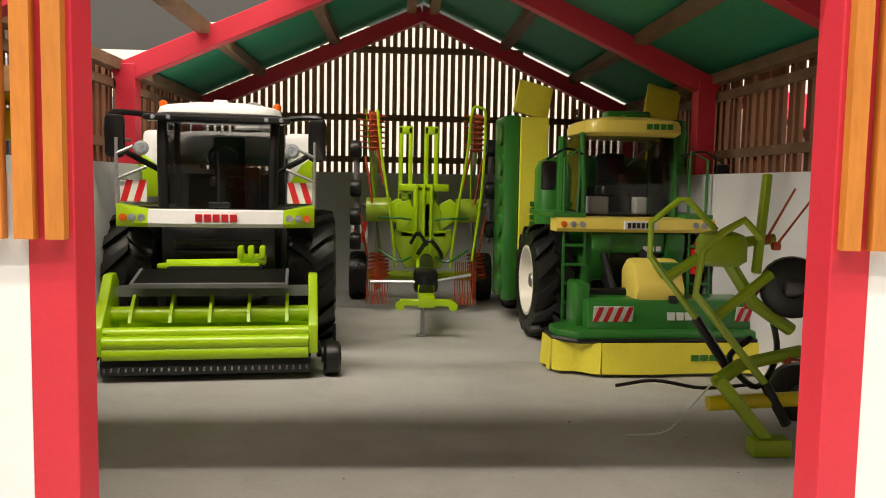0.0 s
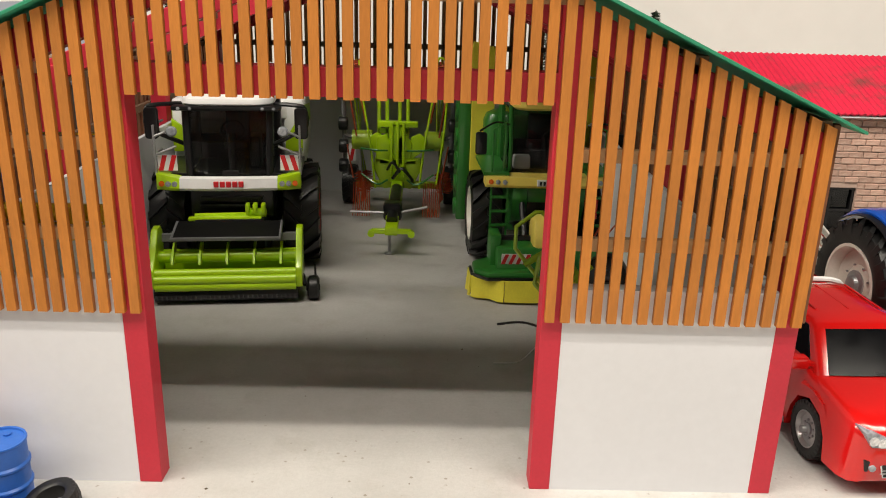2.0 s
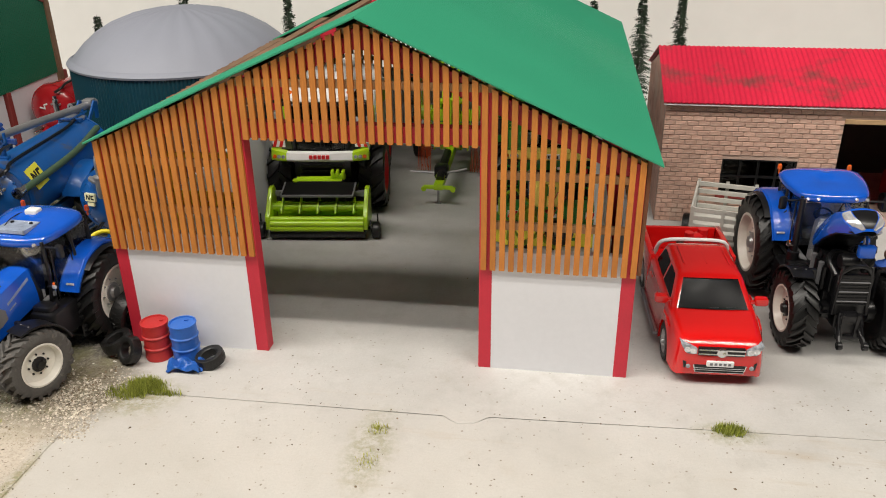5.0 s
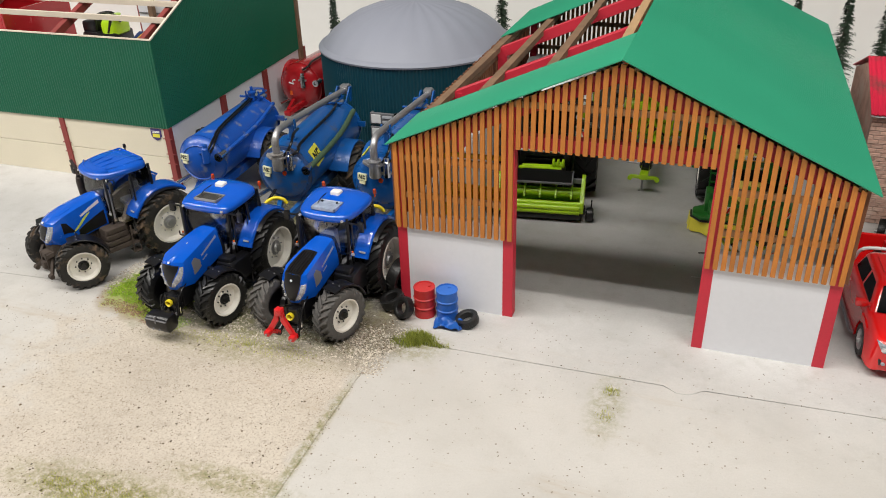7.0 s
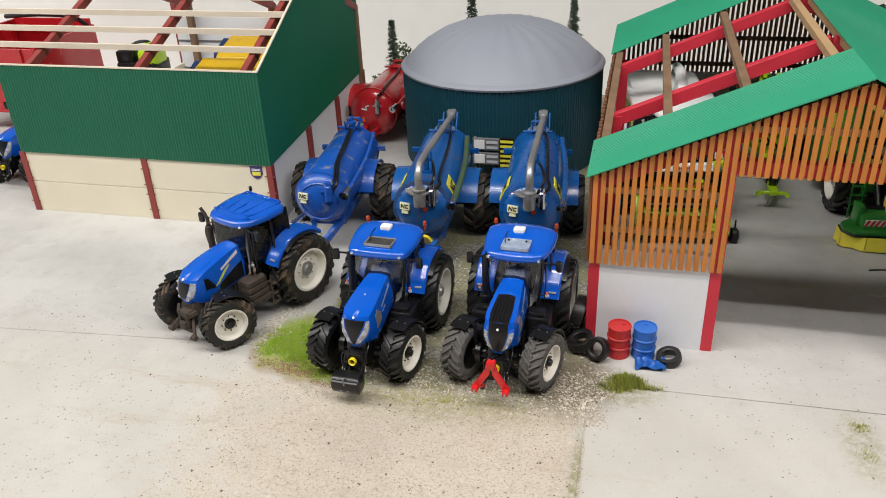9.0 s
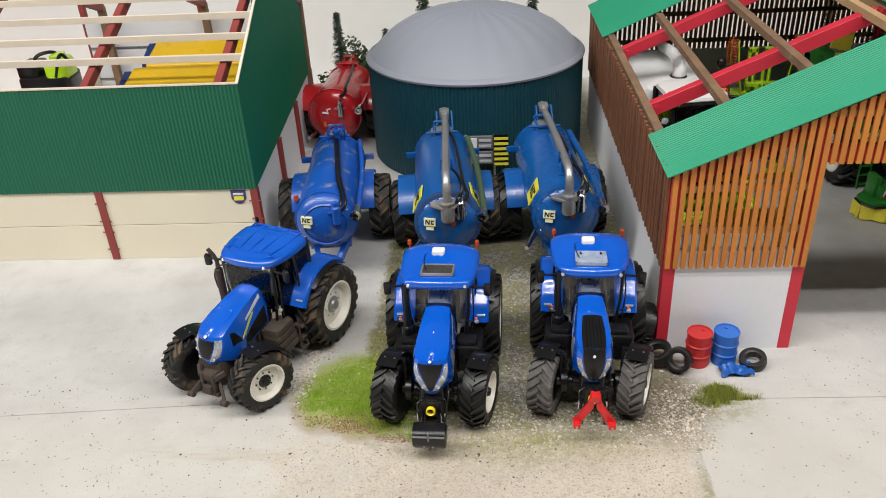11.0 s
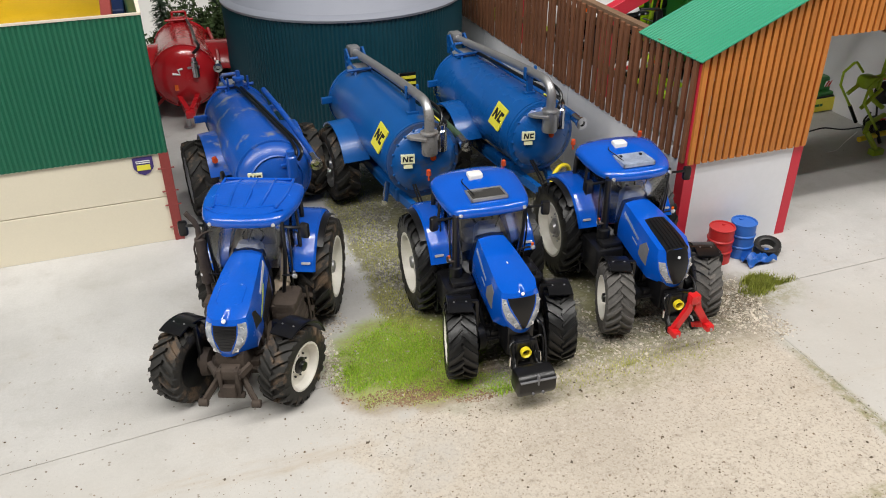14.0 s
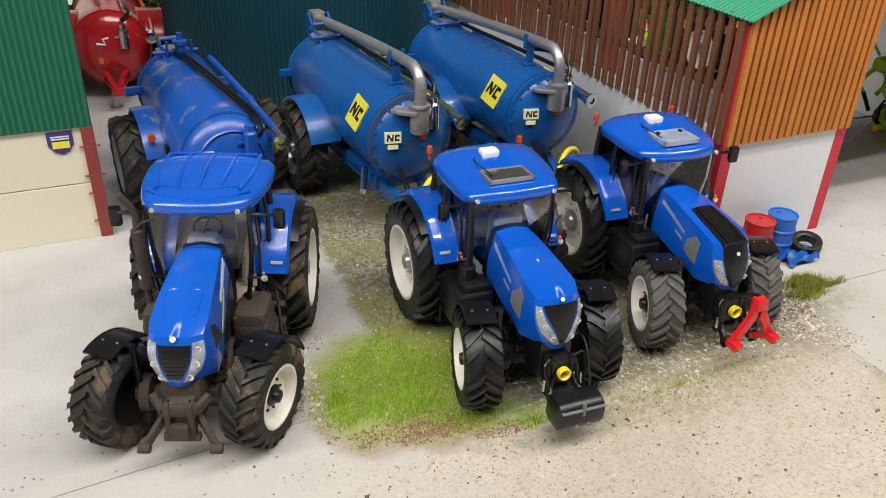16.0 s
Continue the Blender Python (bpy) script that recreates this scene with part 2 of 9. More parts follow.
class Nodes:
    """A small hand for writing node sums."""

    def __init__(self, tree):
        self.n, self.l = tree.nodes, tree.links

    def put(self, socket, value):
        if isinstance(value, bpy.types.NodeSocket):
            self.l.new(value, socket)
        else:
            socket.default_value = value

    def sum(self, op, a, b=0.0):
        q = self.n.new("ShaderNodeMath")
        q.operation = op
        self.put(q.inputs[0], a)
        self.put(q.inputs[1], b)
        return q.outputs[0]

    def ramp(self, v, lo, hi, to0=0.0, to1=1.0, smooth=True):
        q = self.n.new("ShaderNodeMapRange")
        q.interpolation_type = "SMOOTHSTEP" if smooth else "LINEAR"
        self.put(q.inputs["Value"], v)
        for key, val in (("From Min", lo), ("From Max", hi), ("To Min", to0), ("To Max", to1)):
            q.inputs[key].default_value = val
        return q.outputs["Result"]

    def noise(self, vec, scale, detail=4, rough=0.5):
        q = self.n.new("ShaderNodeTexNoise")
        q.inputs["Scale"].default_value, q.inputs["Detail"].default_value, q.inputs["Roughness"].default_value = scale, detail, rough
        self.l.new(vec, q.inputs["Vector"])
        return q.outputs["Fac"]

    def mix(self, fac, a, b):
        q = self.n.new("ShaderNodeMix")
        q.data_type = "RGBA"
        self.put(q.inputs["Factor"], fac)
        self.put(q.inputs["A"], a)
        self.put(q.inputs["B"], b)
        return q.outputs["Result"]

    def stretch(self, vec, scale):
        q = self.n.new("ShaderNodeMapping")
        q.inputs["Scale"].default_value = scale
        self.l.new(vec, q.inputs["Vector"])
        return q.outputs[0]

    def cells(self, vec, scale):
        q = self.n.new("ShaderNodeTexVoronoi")
        q.inputs["Scale"].default_value = scale
        self.l.new(vec, q.inputs["Vector"])
        return q.outputs["Distance"], q.outputs["Color"]


def ground_material():
    """Poured concrete with sandy dirt in the yard, a gravel lane, moss and crumbs."""
    m = bpy.data.materials.new("yard_ground")
    m.use_nodes = True
    k = Nodes(m.node_tree)
    bsdf = k.n["Principled BSDF"]
    tc = k.n.new("ShaderNodeTexCoord")
    v = tc.outputs["Object"]
    sep = k.n.new("ShaderNodeSeparateXYZ")
    k.l.new(v, sep.inputs[0])
    x, y = k.sum("MULTIPLY", sep.outputs[0], 100.0), k.sum("MULTIPLY", sep.outputs[1], 100.0)
    cloud, blot, grain, tiny = k.noise(v, 9, 5, 0.6), k.noise(v, 40, 6, 0.65), k.noise(v, 620, 4, 0.7), k.noise(v, 1300, 2)
    wob = k.sum("MULTIPLY", k.sum("SUBTRACT", blot, 0.5), 9.0)
    # concrete
    col = k.mix(k.ramp(cloud, 0.3, 0.72), (0.545, 0.535, 0.52, 1), (0.42, 0.41, 0.395, 1))
    col = k.mix(k.ramp(blot, 0.48, 0.75, 0, 0.5), col, (0.37, 0.35, 0.32, 1))
    col = k.mix(k.ramp(grain, 0.3, 0.7, 0.0, 0.2), col, (0.32, 0.315, 0.31, 1))
    col = k.mix(k.ramp(k.noise(v, 24, 7, 0.72), 0.56, 0.72, 0, 0.4), col, (0.36, 0.325, 0.28, 1))
    # warm dirty tint near the yard's front
    warm = k.ramp(k.sum("ADD", y, wob), 14.0, 4.0, 0.0, 0.4)
    col = k.mix(warm, col, (0.54, 0.505, 0.445, 1))
    # sand over the front left slab
    s1 = k.ramp(k.sum("ADD", x, k.sum("MULTIPLY", wob, 0.35)), -13.0, -14.6)
    s2 = k.ramp(k.sum("ADD", y, wob), 8.5, 5.6)
    s3 = k.ramp(k.sum("ADD", x, k.sum("MULTIPLY", wob, 2.0)), -41.0, -31.0)
    sand = k.sum("MULTIPLY", k.sum("MULTIPLY", s1, s2), s3)
    sandcol = k.mix(k.ramp(cloud, 0.35, 0.7), (0.55, 0.483, 0.395, 1), (0.45, 0.39, 0.315, 1))
    sandcol = k.mix(k.ramp(grain, 0.5, 0.64, 0, 0.7), sandcol, (0.25, 0.19, 0.14, 1))
    sandcol = k.mix(k.ramp(k.noise(v, 120, 5, 0.7), 0.5, 0.68, 0, 0.5), sandcol, (0.33, 0.265, 0.2, 1))
    mid = k.noise(v, 300, 3, 0.6)
    sandcol = k.mix(k.ramp(mid, 0.60, 0.68, 0, 0.7), sandcol, (0.24, 0.19, 0.14, 1))
    sandcol = k.mix(k.ramp(mid, 0.38, 0.30, 0, 0.5), sandcol, (0.70, 0.64, 0.55, 1))
    sandcol = k.mix(k.ramp(tiny, 0.60, 0.70, 0.0, 0.4), sandcol, (0.74, 0.68, 0.58, 1))
    col = k.mix(k.sum("MULTIPLY", sand, 0.8), col, sandcol)
    # brown dirt trails and patches
    trail = k.noise(k.stretch(v, (0.35, 2.2, 1)), 16, 6, 0.7)
    col = k.mix(k.sum("MULTIPLY", k.ramp(trail, 0.55, 0.74, 0, 0.6), k.ramp(y, 16.0, 9.0)), col, (0.40, 0.32, 0.23, 1))
    fleck = k.noise(v, 190, 5, 0.75)
    col = k.mix(k.sum("MULTIPLY", k.ramp(fleck, 0.62, 0.70, 0, 0.55), k.ramp(y, 20.0, 12.0)), col, (0.30, 0.25, 0.19, 1))
    # gravel lane between the sheds
    g1 = k.ramp(k.sum("ADD", x, k.sum("MULTIPLY", wob, 0.25)), -33.6, -32.8)
    g2 = k.ramp(k.sum("ADD", x, k.sum("MULTIPLY", wob, 0.5)), -12.2, -14.0)
    g3 = k.ramp(k.sum("ADD", y, k.sum("MULTIPLY", wob, 0.6)), 5.4, 7.6)
    lane = k.sum("MULTIPLY", k.sum("MULTIPLY", g1, g2), g3)
    dist, cellcol = k.cells(v, 620)
    pick = k.n.new("ShaderNodeSeparateColor")
    k.l.new(cellcol, pick.inputs[0])
    stone = k.mix(k.ramp(pick.outputs[0], 0.2, 0.95), (0.11, 0.10, 0.08, 1), (0.34, 0.32, 0.27, 1))
    stone = k.mix(k.ramp(blot, 0.40, 0.60, 0.0, 0.8), stone, (0.19, 0.18, 0.06, 1))
    col = k.mix(k.sum("MULTIPLY", lane, 0.9), col, stone)
    # mossy earth round the tractors
    def oval(cx, cy, rx, ry, soft):
        dx = k.sum("DIVIDE", k.sum("SUBTRACT", x, cx), rx)
        dy = k.sum("DIVIDE", k.sum("SUBTRACT", y, cy), ry)
        d = k.sum("ADD", k.sum("SQRT", k.sum("ADD", k.sum("MULTIPLY", dx, dx), k.sum("MULTIPLY", dy, dy))), k.sum("MULTIPLY", wob, 0.07))
        return k.ramp(d, 1.0 + soft, 1.0 - soft)
    earth = oval(-33.2, 10.3, 4.1, 3.9, 0.16)
    col = k.mix(k.sum("MULTIPLY", earth, 0.85), col, k.mix(k.ramp(grain, 0.35, 0.65), (0.22, 0.20, 0.05, 1), (0.26, 0.36, 0.04, 1)))
    for cx, cy, rx, ry, amt in ((-23.0, 5.6, 7.0, 1.7, 0.55), (-11.6, 9.2, 2.4, 1.6, 0.8), (2.6, 6.6, 1.1, 2.8, 0.5), (20.4, 10.2, 1.6, 0.8, 0.55), (-22.5, -9.0, 6.0, 1.6, 0.95), (-16.5, -6.0, 3.5, 0.9, 0.8), (-13.6, -1.5, 0.35, 5.5, 0.85)):
        col = k.mix(k.sum("MULTIPLY", k.sum("MULTIPLY", oval(cx, cy, rx, ry, 0.6), k.ramp(fleck, 0.35, 0.6)), amt), col, k.mix(k.ramp(grain, 0.4, 0.6), (0.28, 0.24, 0.13, 1), (0.17, 0.18, 0.05, 1)))
    soil = k.sum("MULTIPLY", oval(-14.4, 9.4, 2.6, 3.6, 0.45), k.ramp(fleck, 0.3, 0.55))
    col = k.mix(k.sum("MULTIPLY", soil, 0.8), col, k.mix(k.ramp(grain, 0.4, 0.6), (0.10, 0.085, 0.06, 1), (0.24, 0.2, 0.15, 1)))
    rim = k.sum("SUBTRACT", oval(-33.2, 10.1, 4.5, 4.1, 0.12), earth)
    col = k.mix(k.sum("MULTIPLY", k.sum("MULTIPLY", rim, k.ramp(y, 10.5, 8.0)), 0.8), col, k.mix(k.ramp(grain, 0.4, 0.6), (0.16, 0.09, 0.05, 1), (0.3, 0.2, 0.12, 1)))
    # crumbs, dark and white
    d2, c2 = k.cells(v, 330)
    p2 = k.n.new("ShaderNodeSeparateColor")
    k.l.new(c2, p2.inputs[0])
    out = k.ramp(y, 22.0, 13.0)
    dark = k.sum("MULTIPLY", k.sum("MULTIPLY", k.ramp(k.sum("ADD", d2, k.sum("MULTIPLY", grain, 0.5)), 0.50, 0.36), k.ramp(k.sum("ADD", p2.outputs[0], k.sum("MULTIPLY", blot, 0.5)), 1.12, 1.16)), k.sum("MULTIPLY", out, 0.7))
    col = k.mix(dark, col, (0.16, 0.12, 0.08, 1))
    d3, c3 = k.cells(v, 260)
    p3 = k.n.new("ShaderNodeSeparateColor")
    k.l.new(c3, p3.inputs[0])
    lite = k.sum("MULTIPLY", k.sum("MULTIPLY", k.ramp(d3, 0.24, 0.14), k.ramp(p3.outputs[1], 0.62, 0.64)), k.sum("MAXIMUM", k.sum("MULTIPLY", sand, 0.12), k.sum("MULTIPLY", lane, 0.9)))
    col = k.mix(lite, col, (0.66, 0.63, 0.57, 1))
    k.l.new(col, bsdf.inputs["Base Color"])
    k.l.new(k.ramp(blot, 0.3, 0.7, 0.55, 0.8), bsdf.inputs["Roughness"])
    bump = k.n.new("ShaderNodeBump")
    bump.inputs["Strength"].default_value, bump.inputs["Distance"].default_value = 0.35, 0.0012
    h = k.sum("ADD", k.sum("MULTIPLY", grain, k.sum("ADD", 0.4, k.sum("MULTIPLY", sand, 0.8))), k.sum("MULTIPLY", k.sum("MAXIMUM", sand, lane), k.sum("MULTIPLY", k.ramp(dist, 0.5, 0.1), k.sum("MULTIPLY", lane, 0.7))))
    k.l.new(k.sum("ADD", h, k.sum("MULTIPLY", lite, 0.8)), bump.inputs["Height"])
    k.l.new(bump.outputs["Normal"], bsdf.inputs["Normal"])
    return m


M_GROUND = ground_material()
bm = B()
box(bm, -500, 500, -250, 76, -3, -0.05)
tagged(part("ground", bm, M_GROUND), "pale grey concrete diorama base board", "ground", kind="structure")
slab("pavement", [(-13.35, -249), (299, -249), (299, 19.9), (25, 10.5), (8.2, 9.86), (7.45, 9.18), (6.65, 9.02), (5.8, 9.65), (-13.33, 9.4)], -0.2, 0, M_GROUND, "pale concrete yard slab with a jagged crack")
slab("pavement", [(-299, -249), (-13.42, -249), (-13.42, 9.5), (-36, 9.5), (-43.6, 9.1), (-56.7, 8.1), (-299, -10)], -0.2, 0, M_GROUND, "pale concrete yard slab under sandy dirt")
slab("pavement", [(-299, -9.95), (-56.7, 8.15), (-43.6, 9.15), (-36, 9.55), (-13.38, 9.5), (5.8, 9.76), (6.6, 9.16), (7.5, 9.31), (8.2, 9.96), (25, 10.61), (299, 20), (299, 71.9), (-299, 71.9)], -0.2, 0, M_GROUND, "pale concrete slab under the sheds")
# room shell, mostly out of view; its dark paint holds down bounce light
for nm, (x0, x1, y0, y1, z0, z1) in dict(wall_north=(-500, 500, 76, 80, -3, 230), wall_south=(-500, 500, -254, -250, -3, 230), wall_west=(-504, -500, -250, 76, -3, 230), wall_east=(500, 504, -250, 76, -3, 230)).items():
    bm = B()
    box(bm, x0, x1, y0, y1, z0, z1)
    tagged(part(nm, bm, M_ROOM), "plain dark grey room wall", "wall", kind="structure")
bm = B()
box(bm, -300, -17, 72.1, 73, -0.2, 18.3)
box(bm, -17, 300, 72, 73, -0.2, 20.8)
tagged(part("backdrop", bm, M_BACK), "plain off-white board behind the diorama", "backdrop", kind="structure")
bm = B()
box(bm, -504, 504, -254, 80, 230, 234)
tagged(part("ceiling", bm, M_ROOM), "plain grey room ceiling", "ceiling", kind="structure")

# the slatted barn
BX0, BX1, DX0, DX1 = -14.2, 15.5, -5.5, 7.1
FY, BY = 14.4, 56.0
RX, RZ, EZ, WZ, LZ = 1.0, 19.3, 12.7, 6.45, 13.2


def roof_z(x):
    return EZ + (RZ - EZ) * ((x - BX0) / (RX - BX0) if x < RX else (BX1 - x) / (BX1 - RX))


barn = thing("barn", 0, 0, 0, 0, "slatted timber barn with red frame and part-open green roof", "barn")
SLAT_P, SLAT_W = 0.49, 0.3


def slat_row(x0, x1, zb, y, material, top=None, name="slat"):
    n = max(1, round((x1 - x0) / SLAT_P))
    for k in range(n):
        x = x0 + (k + 0.5) * (x1 - x0) / n
        bm = B()
        w = SLAT_W / 2
        zt0, zt1 = (roof_z(x - w) - 0.02, roof_z(x + w) - 0.02) if top is None else (top, top)
        prism(bm, [(-w, zb), (w, zb), (w, zt1), (-w, zt0)], -0.1, 0.1, "y")
        part(name, bm, material, barn, at=cpose(x, y, 0))


slat_row(BX0, DX0, WZ - 0.1, FY, M_WOOD)
slat_row(DX0, DX1, LZ, FY, M_WOOD)
slat_row(DX1, BX1, WZ - 0.1, FY, M_WOOD)
slat_row(BX0 + 0.4, BX1 - 0.4, 7.8, BY, M_WOOD_BACK)
# side slats share one mesh and the wood tone darkened for shade
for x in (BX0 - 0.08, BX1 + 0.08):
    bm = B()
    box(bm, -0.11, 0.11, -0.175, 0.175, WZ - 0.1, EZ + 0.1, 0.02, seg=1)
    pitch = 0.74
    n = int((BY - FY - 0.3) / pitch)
    one = part("slat", bm, M_WOOD_SHADED, barn, at=cpose(x, FY + 0.45, 0))
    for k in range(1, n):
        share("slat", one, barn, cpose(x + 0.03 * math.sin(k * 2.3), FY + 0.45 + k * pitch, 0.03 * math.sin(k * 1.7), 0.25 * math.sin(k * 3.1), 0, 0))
for y in (FY, BY):
    sgn = 1 if y == FY else -1
    for x0, x1 in ((BX0 + 0.06, BX0 + 0.8), (BX1 - 0.8, BX1 - 0.06)) + (((DX0 - 0.75, DX0), (DX1, DX1 + 0.7)) if y == FY else ()):
        bm = B()
        xm = (x0 + x1) / 2
        prism(bm, [(x0, 0), (x1, 0), (x1, roof_z(x1) - 0.3), (x0, roof_z(x0) - 0.3)], y + 0.11 * sgn, y + 0.95 * sgn, "y", 0.03)
        part("post", bm, M_RED, barn)
    for x0, x1 in ((BX0 + 0.8, DX0 - 0.75), (DX1 + 0.7, BX1 - 0.8)):
        if sgn > 0:
            bm = B()
            box(bm, x0, x1, y + 0.13, y + 0.7, 0, WZ + 0.95)
            part("wall_panel", bm, M_WHITE, barn)
    for z in (8.9, 11.7, 16.2):
        for x0, x1 in (((BX0 + 0.8, DX0 - 0.75), (DX1 + 0.7, BX1 - 0.8)) if z < 13 and sgn > 0 else ((max(BX0 + 0.3, RX - (RZ - z) * 2.2), min(BX1 - 0.3, RX + (RZ - z) * 2.2)),)):
            bm = B()
            box(bm, x0, x1, y + 0.1 * sgn, y + 0.4 * sgn, z - 0.2, z + 0.2)
            part("rail", bm, M_BATTEN if sgn > 0 else M_BROWN, barn)
bm = B()
box(bm, DX0 - 0.75, DX1 + 0.7, FY + 0.12, FY + 0.9, LZ + 0.05, LZ + 0.9)
part("lintel", bm, M_RED, barn)
bm = B()
box(bm, BX0 + 0.3, BX1 - 0.3, BY - 0.7, BY - 0.2, 0, 8.0)
part("wall_panel", bm, M_GREY, barn)
for x0, x1 in ((BX0 + 0.05, BX0 + 0.5), (BX1 - 0.5, BX1 - 0.05)):
    for ya, yb in ((FY + 0.95, 29.75), (29.85, 46.65), (46.75, BY - 0.7)):
        bm = B()
        box(bm, x0, x1, ya, yb, 0, 6.9)
        part("wall_panel", bm, M_WHITE, barn)
    bm = B()
    xi = x0 + 1.5 if x0 < 0 else x1 - 1.5
    box(bm, xi - 0.12, xi + 0.12, FY + 0.97, BY - 0.72, 0, 8.0)
    part("inner_panel", bm, M_WHITE, barn)
    for z in (9.0, 11.8):
        bm = B()
        box(bm, x0 + 0.1, x1 - 0.1, FY + 0.95, BY - 0.7, z - 0.2, z + 0.2)
        part("rail", bm, M_BROWN, barn)
# portal frames inside
for y in (26.5, 40.3):
    for x0, x1 in ((BX0 + 0.5, BX0 + 1.4), (BX1 - 1.4, BX1 - 0.5)):
        bm = B()
        box(bm, x0, x1, y - 0.45, y + 0.45, 0, EZ, 0.03)
        part("post", bm, M_RED, barn)
for y in (FY + 0.6, 26.5, 40.3, BY - 0.6):
    for x0, x1 in ((BX0 + 0.4, RX), (RX, BX1 - 0.4)):
        z0, z1 = roof_z(x0) - 0.75, roof_z(x1) - 0.75
        bm = B()
        bar(bm, (x0, y, z0), (x1, y, z1), 0.8, 0.95, 0.03)
        part("rafter", bm, M_RED, barn)


def corrugated(x0, z0, x1, z1, y0, y1, pitch, amp, th):
    """A ribbed sheet from the eave to the ridge; the ribs run down the slope."""
    bm = B()
    n = max(2, int((y1 - y0) / pitch * 4))
    nrm = Vector((-(z1 - z0), 0, x1 - x0)).normalized()
    if nrm.z < 0:
        nrm = -nrm
    top = []
    for k in range(n + 1):
        y = y0 + (y1 - y0) * k / n
        h = amp * math.sin(2 * math.pi * (y - y0) / pitch)
        top.append([Vector((x0, y, z0)) + nrm * (h + d) for d in (0, -th)] + [Vector((x1, y, z1)) + nrm * (h + d) for d in (0, -th)])
    rows = [[r[0], r[2], r[3], r[1]] for r in top]
    loft(bm, rows)
    return bm


EX0, EX1 = BX0 - 0.35, BX1 + 0.7
ez0, ez1 = roof_z(BX0) - 0.12, EZ - (EX1 - BX1) * (RZ - EZ) / (BX1 - RX) + 0.3
for y0, y1 in ((FY - 0.35, 20.6), (44.2, BY + 0.4)):
    part("roof_sheet", corrugated(EX0, ez0 + 0.15, RX, RZ + 0.3, y0, y1, 0.28, 0.035, 0.07), M_ROOF, barn)
part("roof_sheet", corrugated(EX1, ez1, RX, RZ + 0.3, FY - 0.35, BY + 0.4, 0.28, 0.02, 0.07), M_ROOF, barn)
for s in (0.03, 0.3, 0.62, 0.95):
    for side in (0, 1):
        x = (BX0 + (RX - BX0) * s) if side == 0 else (BX1 + (RX - BX1) * s)
        z = roof_z(x)
        bm = B()
        box(bm, x - 0.3, x + 0.3, FY + 0.2, BY - 0.2, z - 0.5, z + 0.02)
        part("purlin", bm, M_BATTEN if s == 0.95 else M_BROWN, barn)
# ---- model farm machines ----
M_BLUE_DIRTY = mat("dusty_blue_paint", (0.005, 0.092, 0.52), 0.24, vary=0.12, scale=60, bump=0.05, coat=0.5, dirt=(0.16, 0.1, 0.06), dirt_amount=0.05, dirt_scale=120)
M_TANK_BLUE_MUD = mat("mud_splashed_tanker_blue_paint", (0.005, 0.088, 0.32), 0.34, vary=0.12, scale=40, bump=0.06, coat=0.25, dirt=(0.085, 0.085, 0.09), dirt_amount=0.4, dirt_scale=38)
M_TANK_BLUE = mat("tanker_blue_paint", (0.005, 0.088, 0.33), 0.28, vary=0.1, scale=40, bump=0.04, coat=0.35, dirt=(0.03, 0.045, 0.07), dirt_amount=0.12, dirt_scale=35)
M_TANK_BLUE_2 = mat("worn_tanker_blue_paint", (0.008, 0.08, 0.4), 0.35, vary=0.14, scale=40, bump=0.08, coat=0.2, dirt=(0.2, 0.22, 0.28), dirt_amount=0.42, dirt_scale=70)
M_RUBBER = mat("black_tyre_rubber", (0.008, 0.008, 0.008), 0.42, vary=0.3, scale=150, bump=0.25, dirt=(0.07, 0.06, 0.05), dirt_amount=0.04, dirt_scale=110)
M_RUBBER_MUD = mat("muddy_tyre_rubber", (0.016, 0.015, 0.013), 0.7, vary=0.3, scale=150, bump=0.4, dirt=(0.12, 0.08, 0.05), dirt_amount=0.5, dirt_scale=110)
M_RUBBER_DUST = mat("dusty_grey_tyre_rubber", (0.09, 0.085, 0.08), 0.9, vary=0.25, scale=150, bump=0.35, dirt=(0.19, 0.17, 0.15), dirt_amount=0.35, dirt_scale=130)
M_RIM = mat("cream_white_rim", (0.78, 0.75, 0.68), 0.4, vary=0.08, scale=90, dirt=(0.3, 0.22, 0.14), dirt_amount=0.08, dirt_scale=150)
M_RIM_SILVER = mat("silver_rim", (0.5, 0.5, 0.5), 0.35, metal=0.7, vary=0.1)
M_MUD = mat("muddy_brown_iron", (0.05, 0.036, 0.027), 0.8, vary=0.4, scale=120, bump=0.4)
M_STEEL = mat("dull_galvanised_steel", (0.42, 0.42, 0.43), 0.42, metal=0.75, vary=0.15, scale=80, dirt=(0.2, 0.13, 0.08), dirt_amount=0.1)
M_CHROME = mat("bright_chrome", (0.75, 0.75, 0.76), 0.15, metal=1.0, vary=0.05)
M_LAMP = mat("clear_lamp_lens", (0.3, 0.32, 0.35), 0.1, vary=0.6, scale=260, coat=0.6)
M_AMBER = mat("amber_lens", (0.75, 0.12, 0.01), 0.25, vary=0.1, coat=0.4)
M_REDPLASTIC = mat("bright_red_paint", (0.6, 0.012, 0.015), 0.3, vary=0.08, coat=0.3)
M_YELLOW = mat("yellow_plastic", (0.75, 0.6, 0.02), 0.4, vary=0.08)
M_DECAL = mat("yellow_decal", (0.78, 0.72, 0.06), 0.45, vary=0.05, bump=0.0)
M_PLATE = mat("pale_yellow_plate", (0.78, 0.77, 0.5), 0.45, vary=0.05, bump=0.0)
M_WHITEP = mat("white_plastic", (0.78, 0.78, 0.78), 0.4, vary=0.04, bump=0.05)
M_GREYP = mat("grey_plastic", (0.16, 0.16, 0.17), 0.5, vary=0.15)
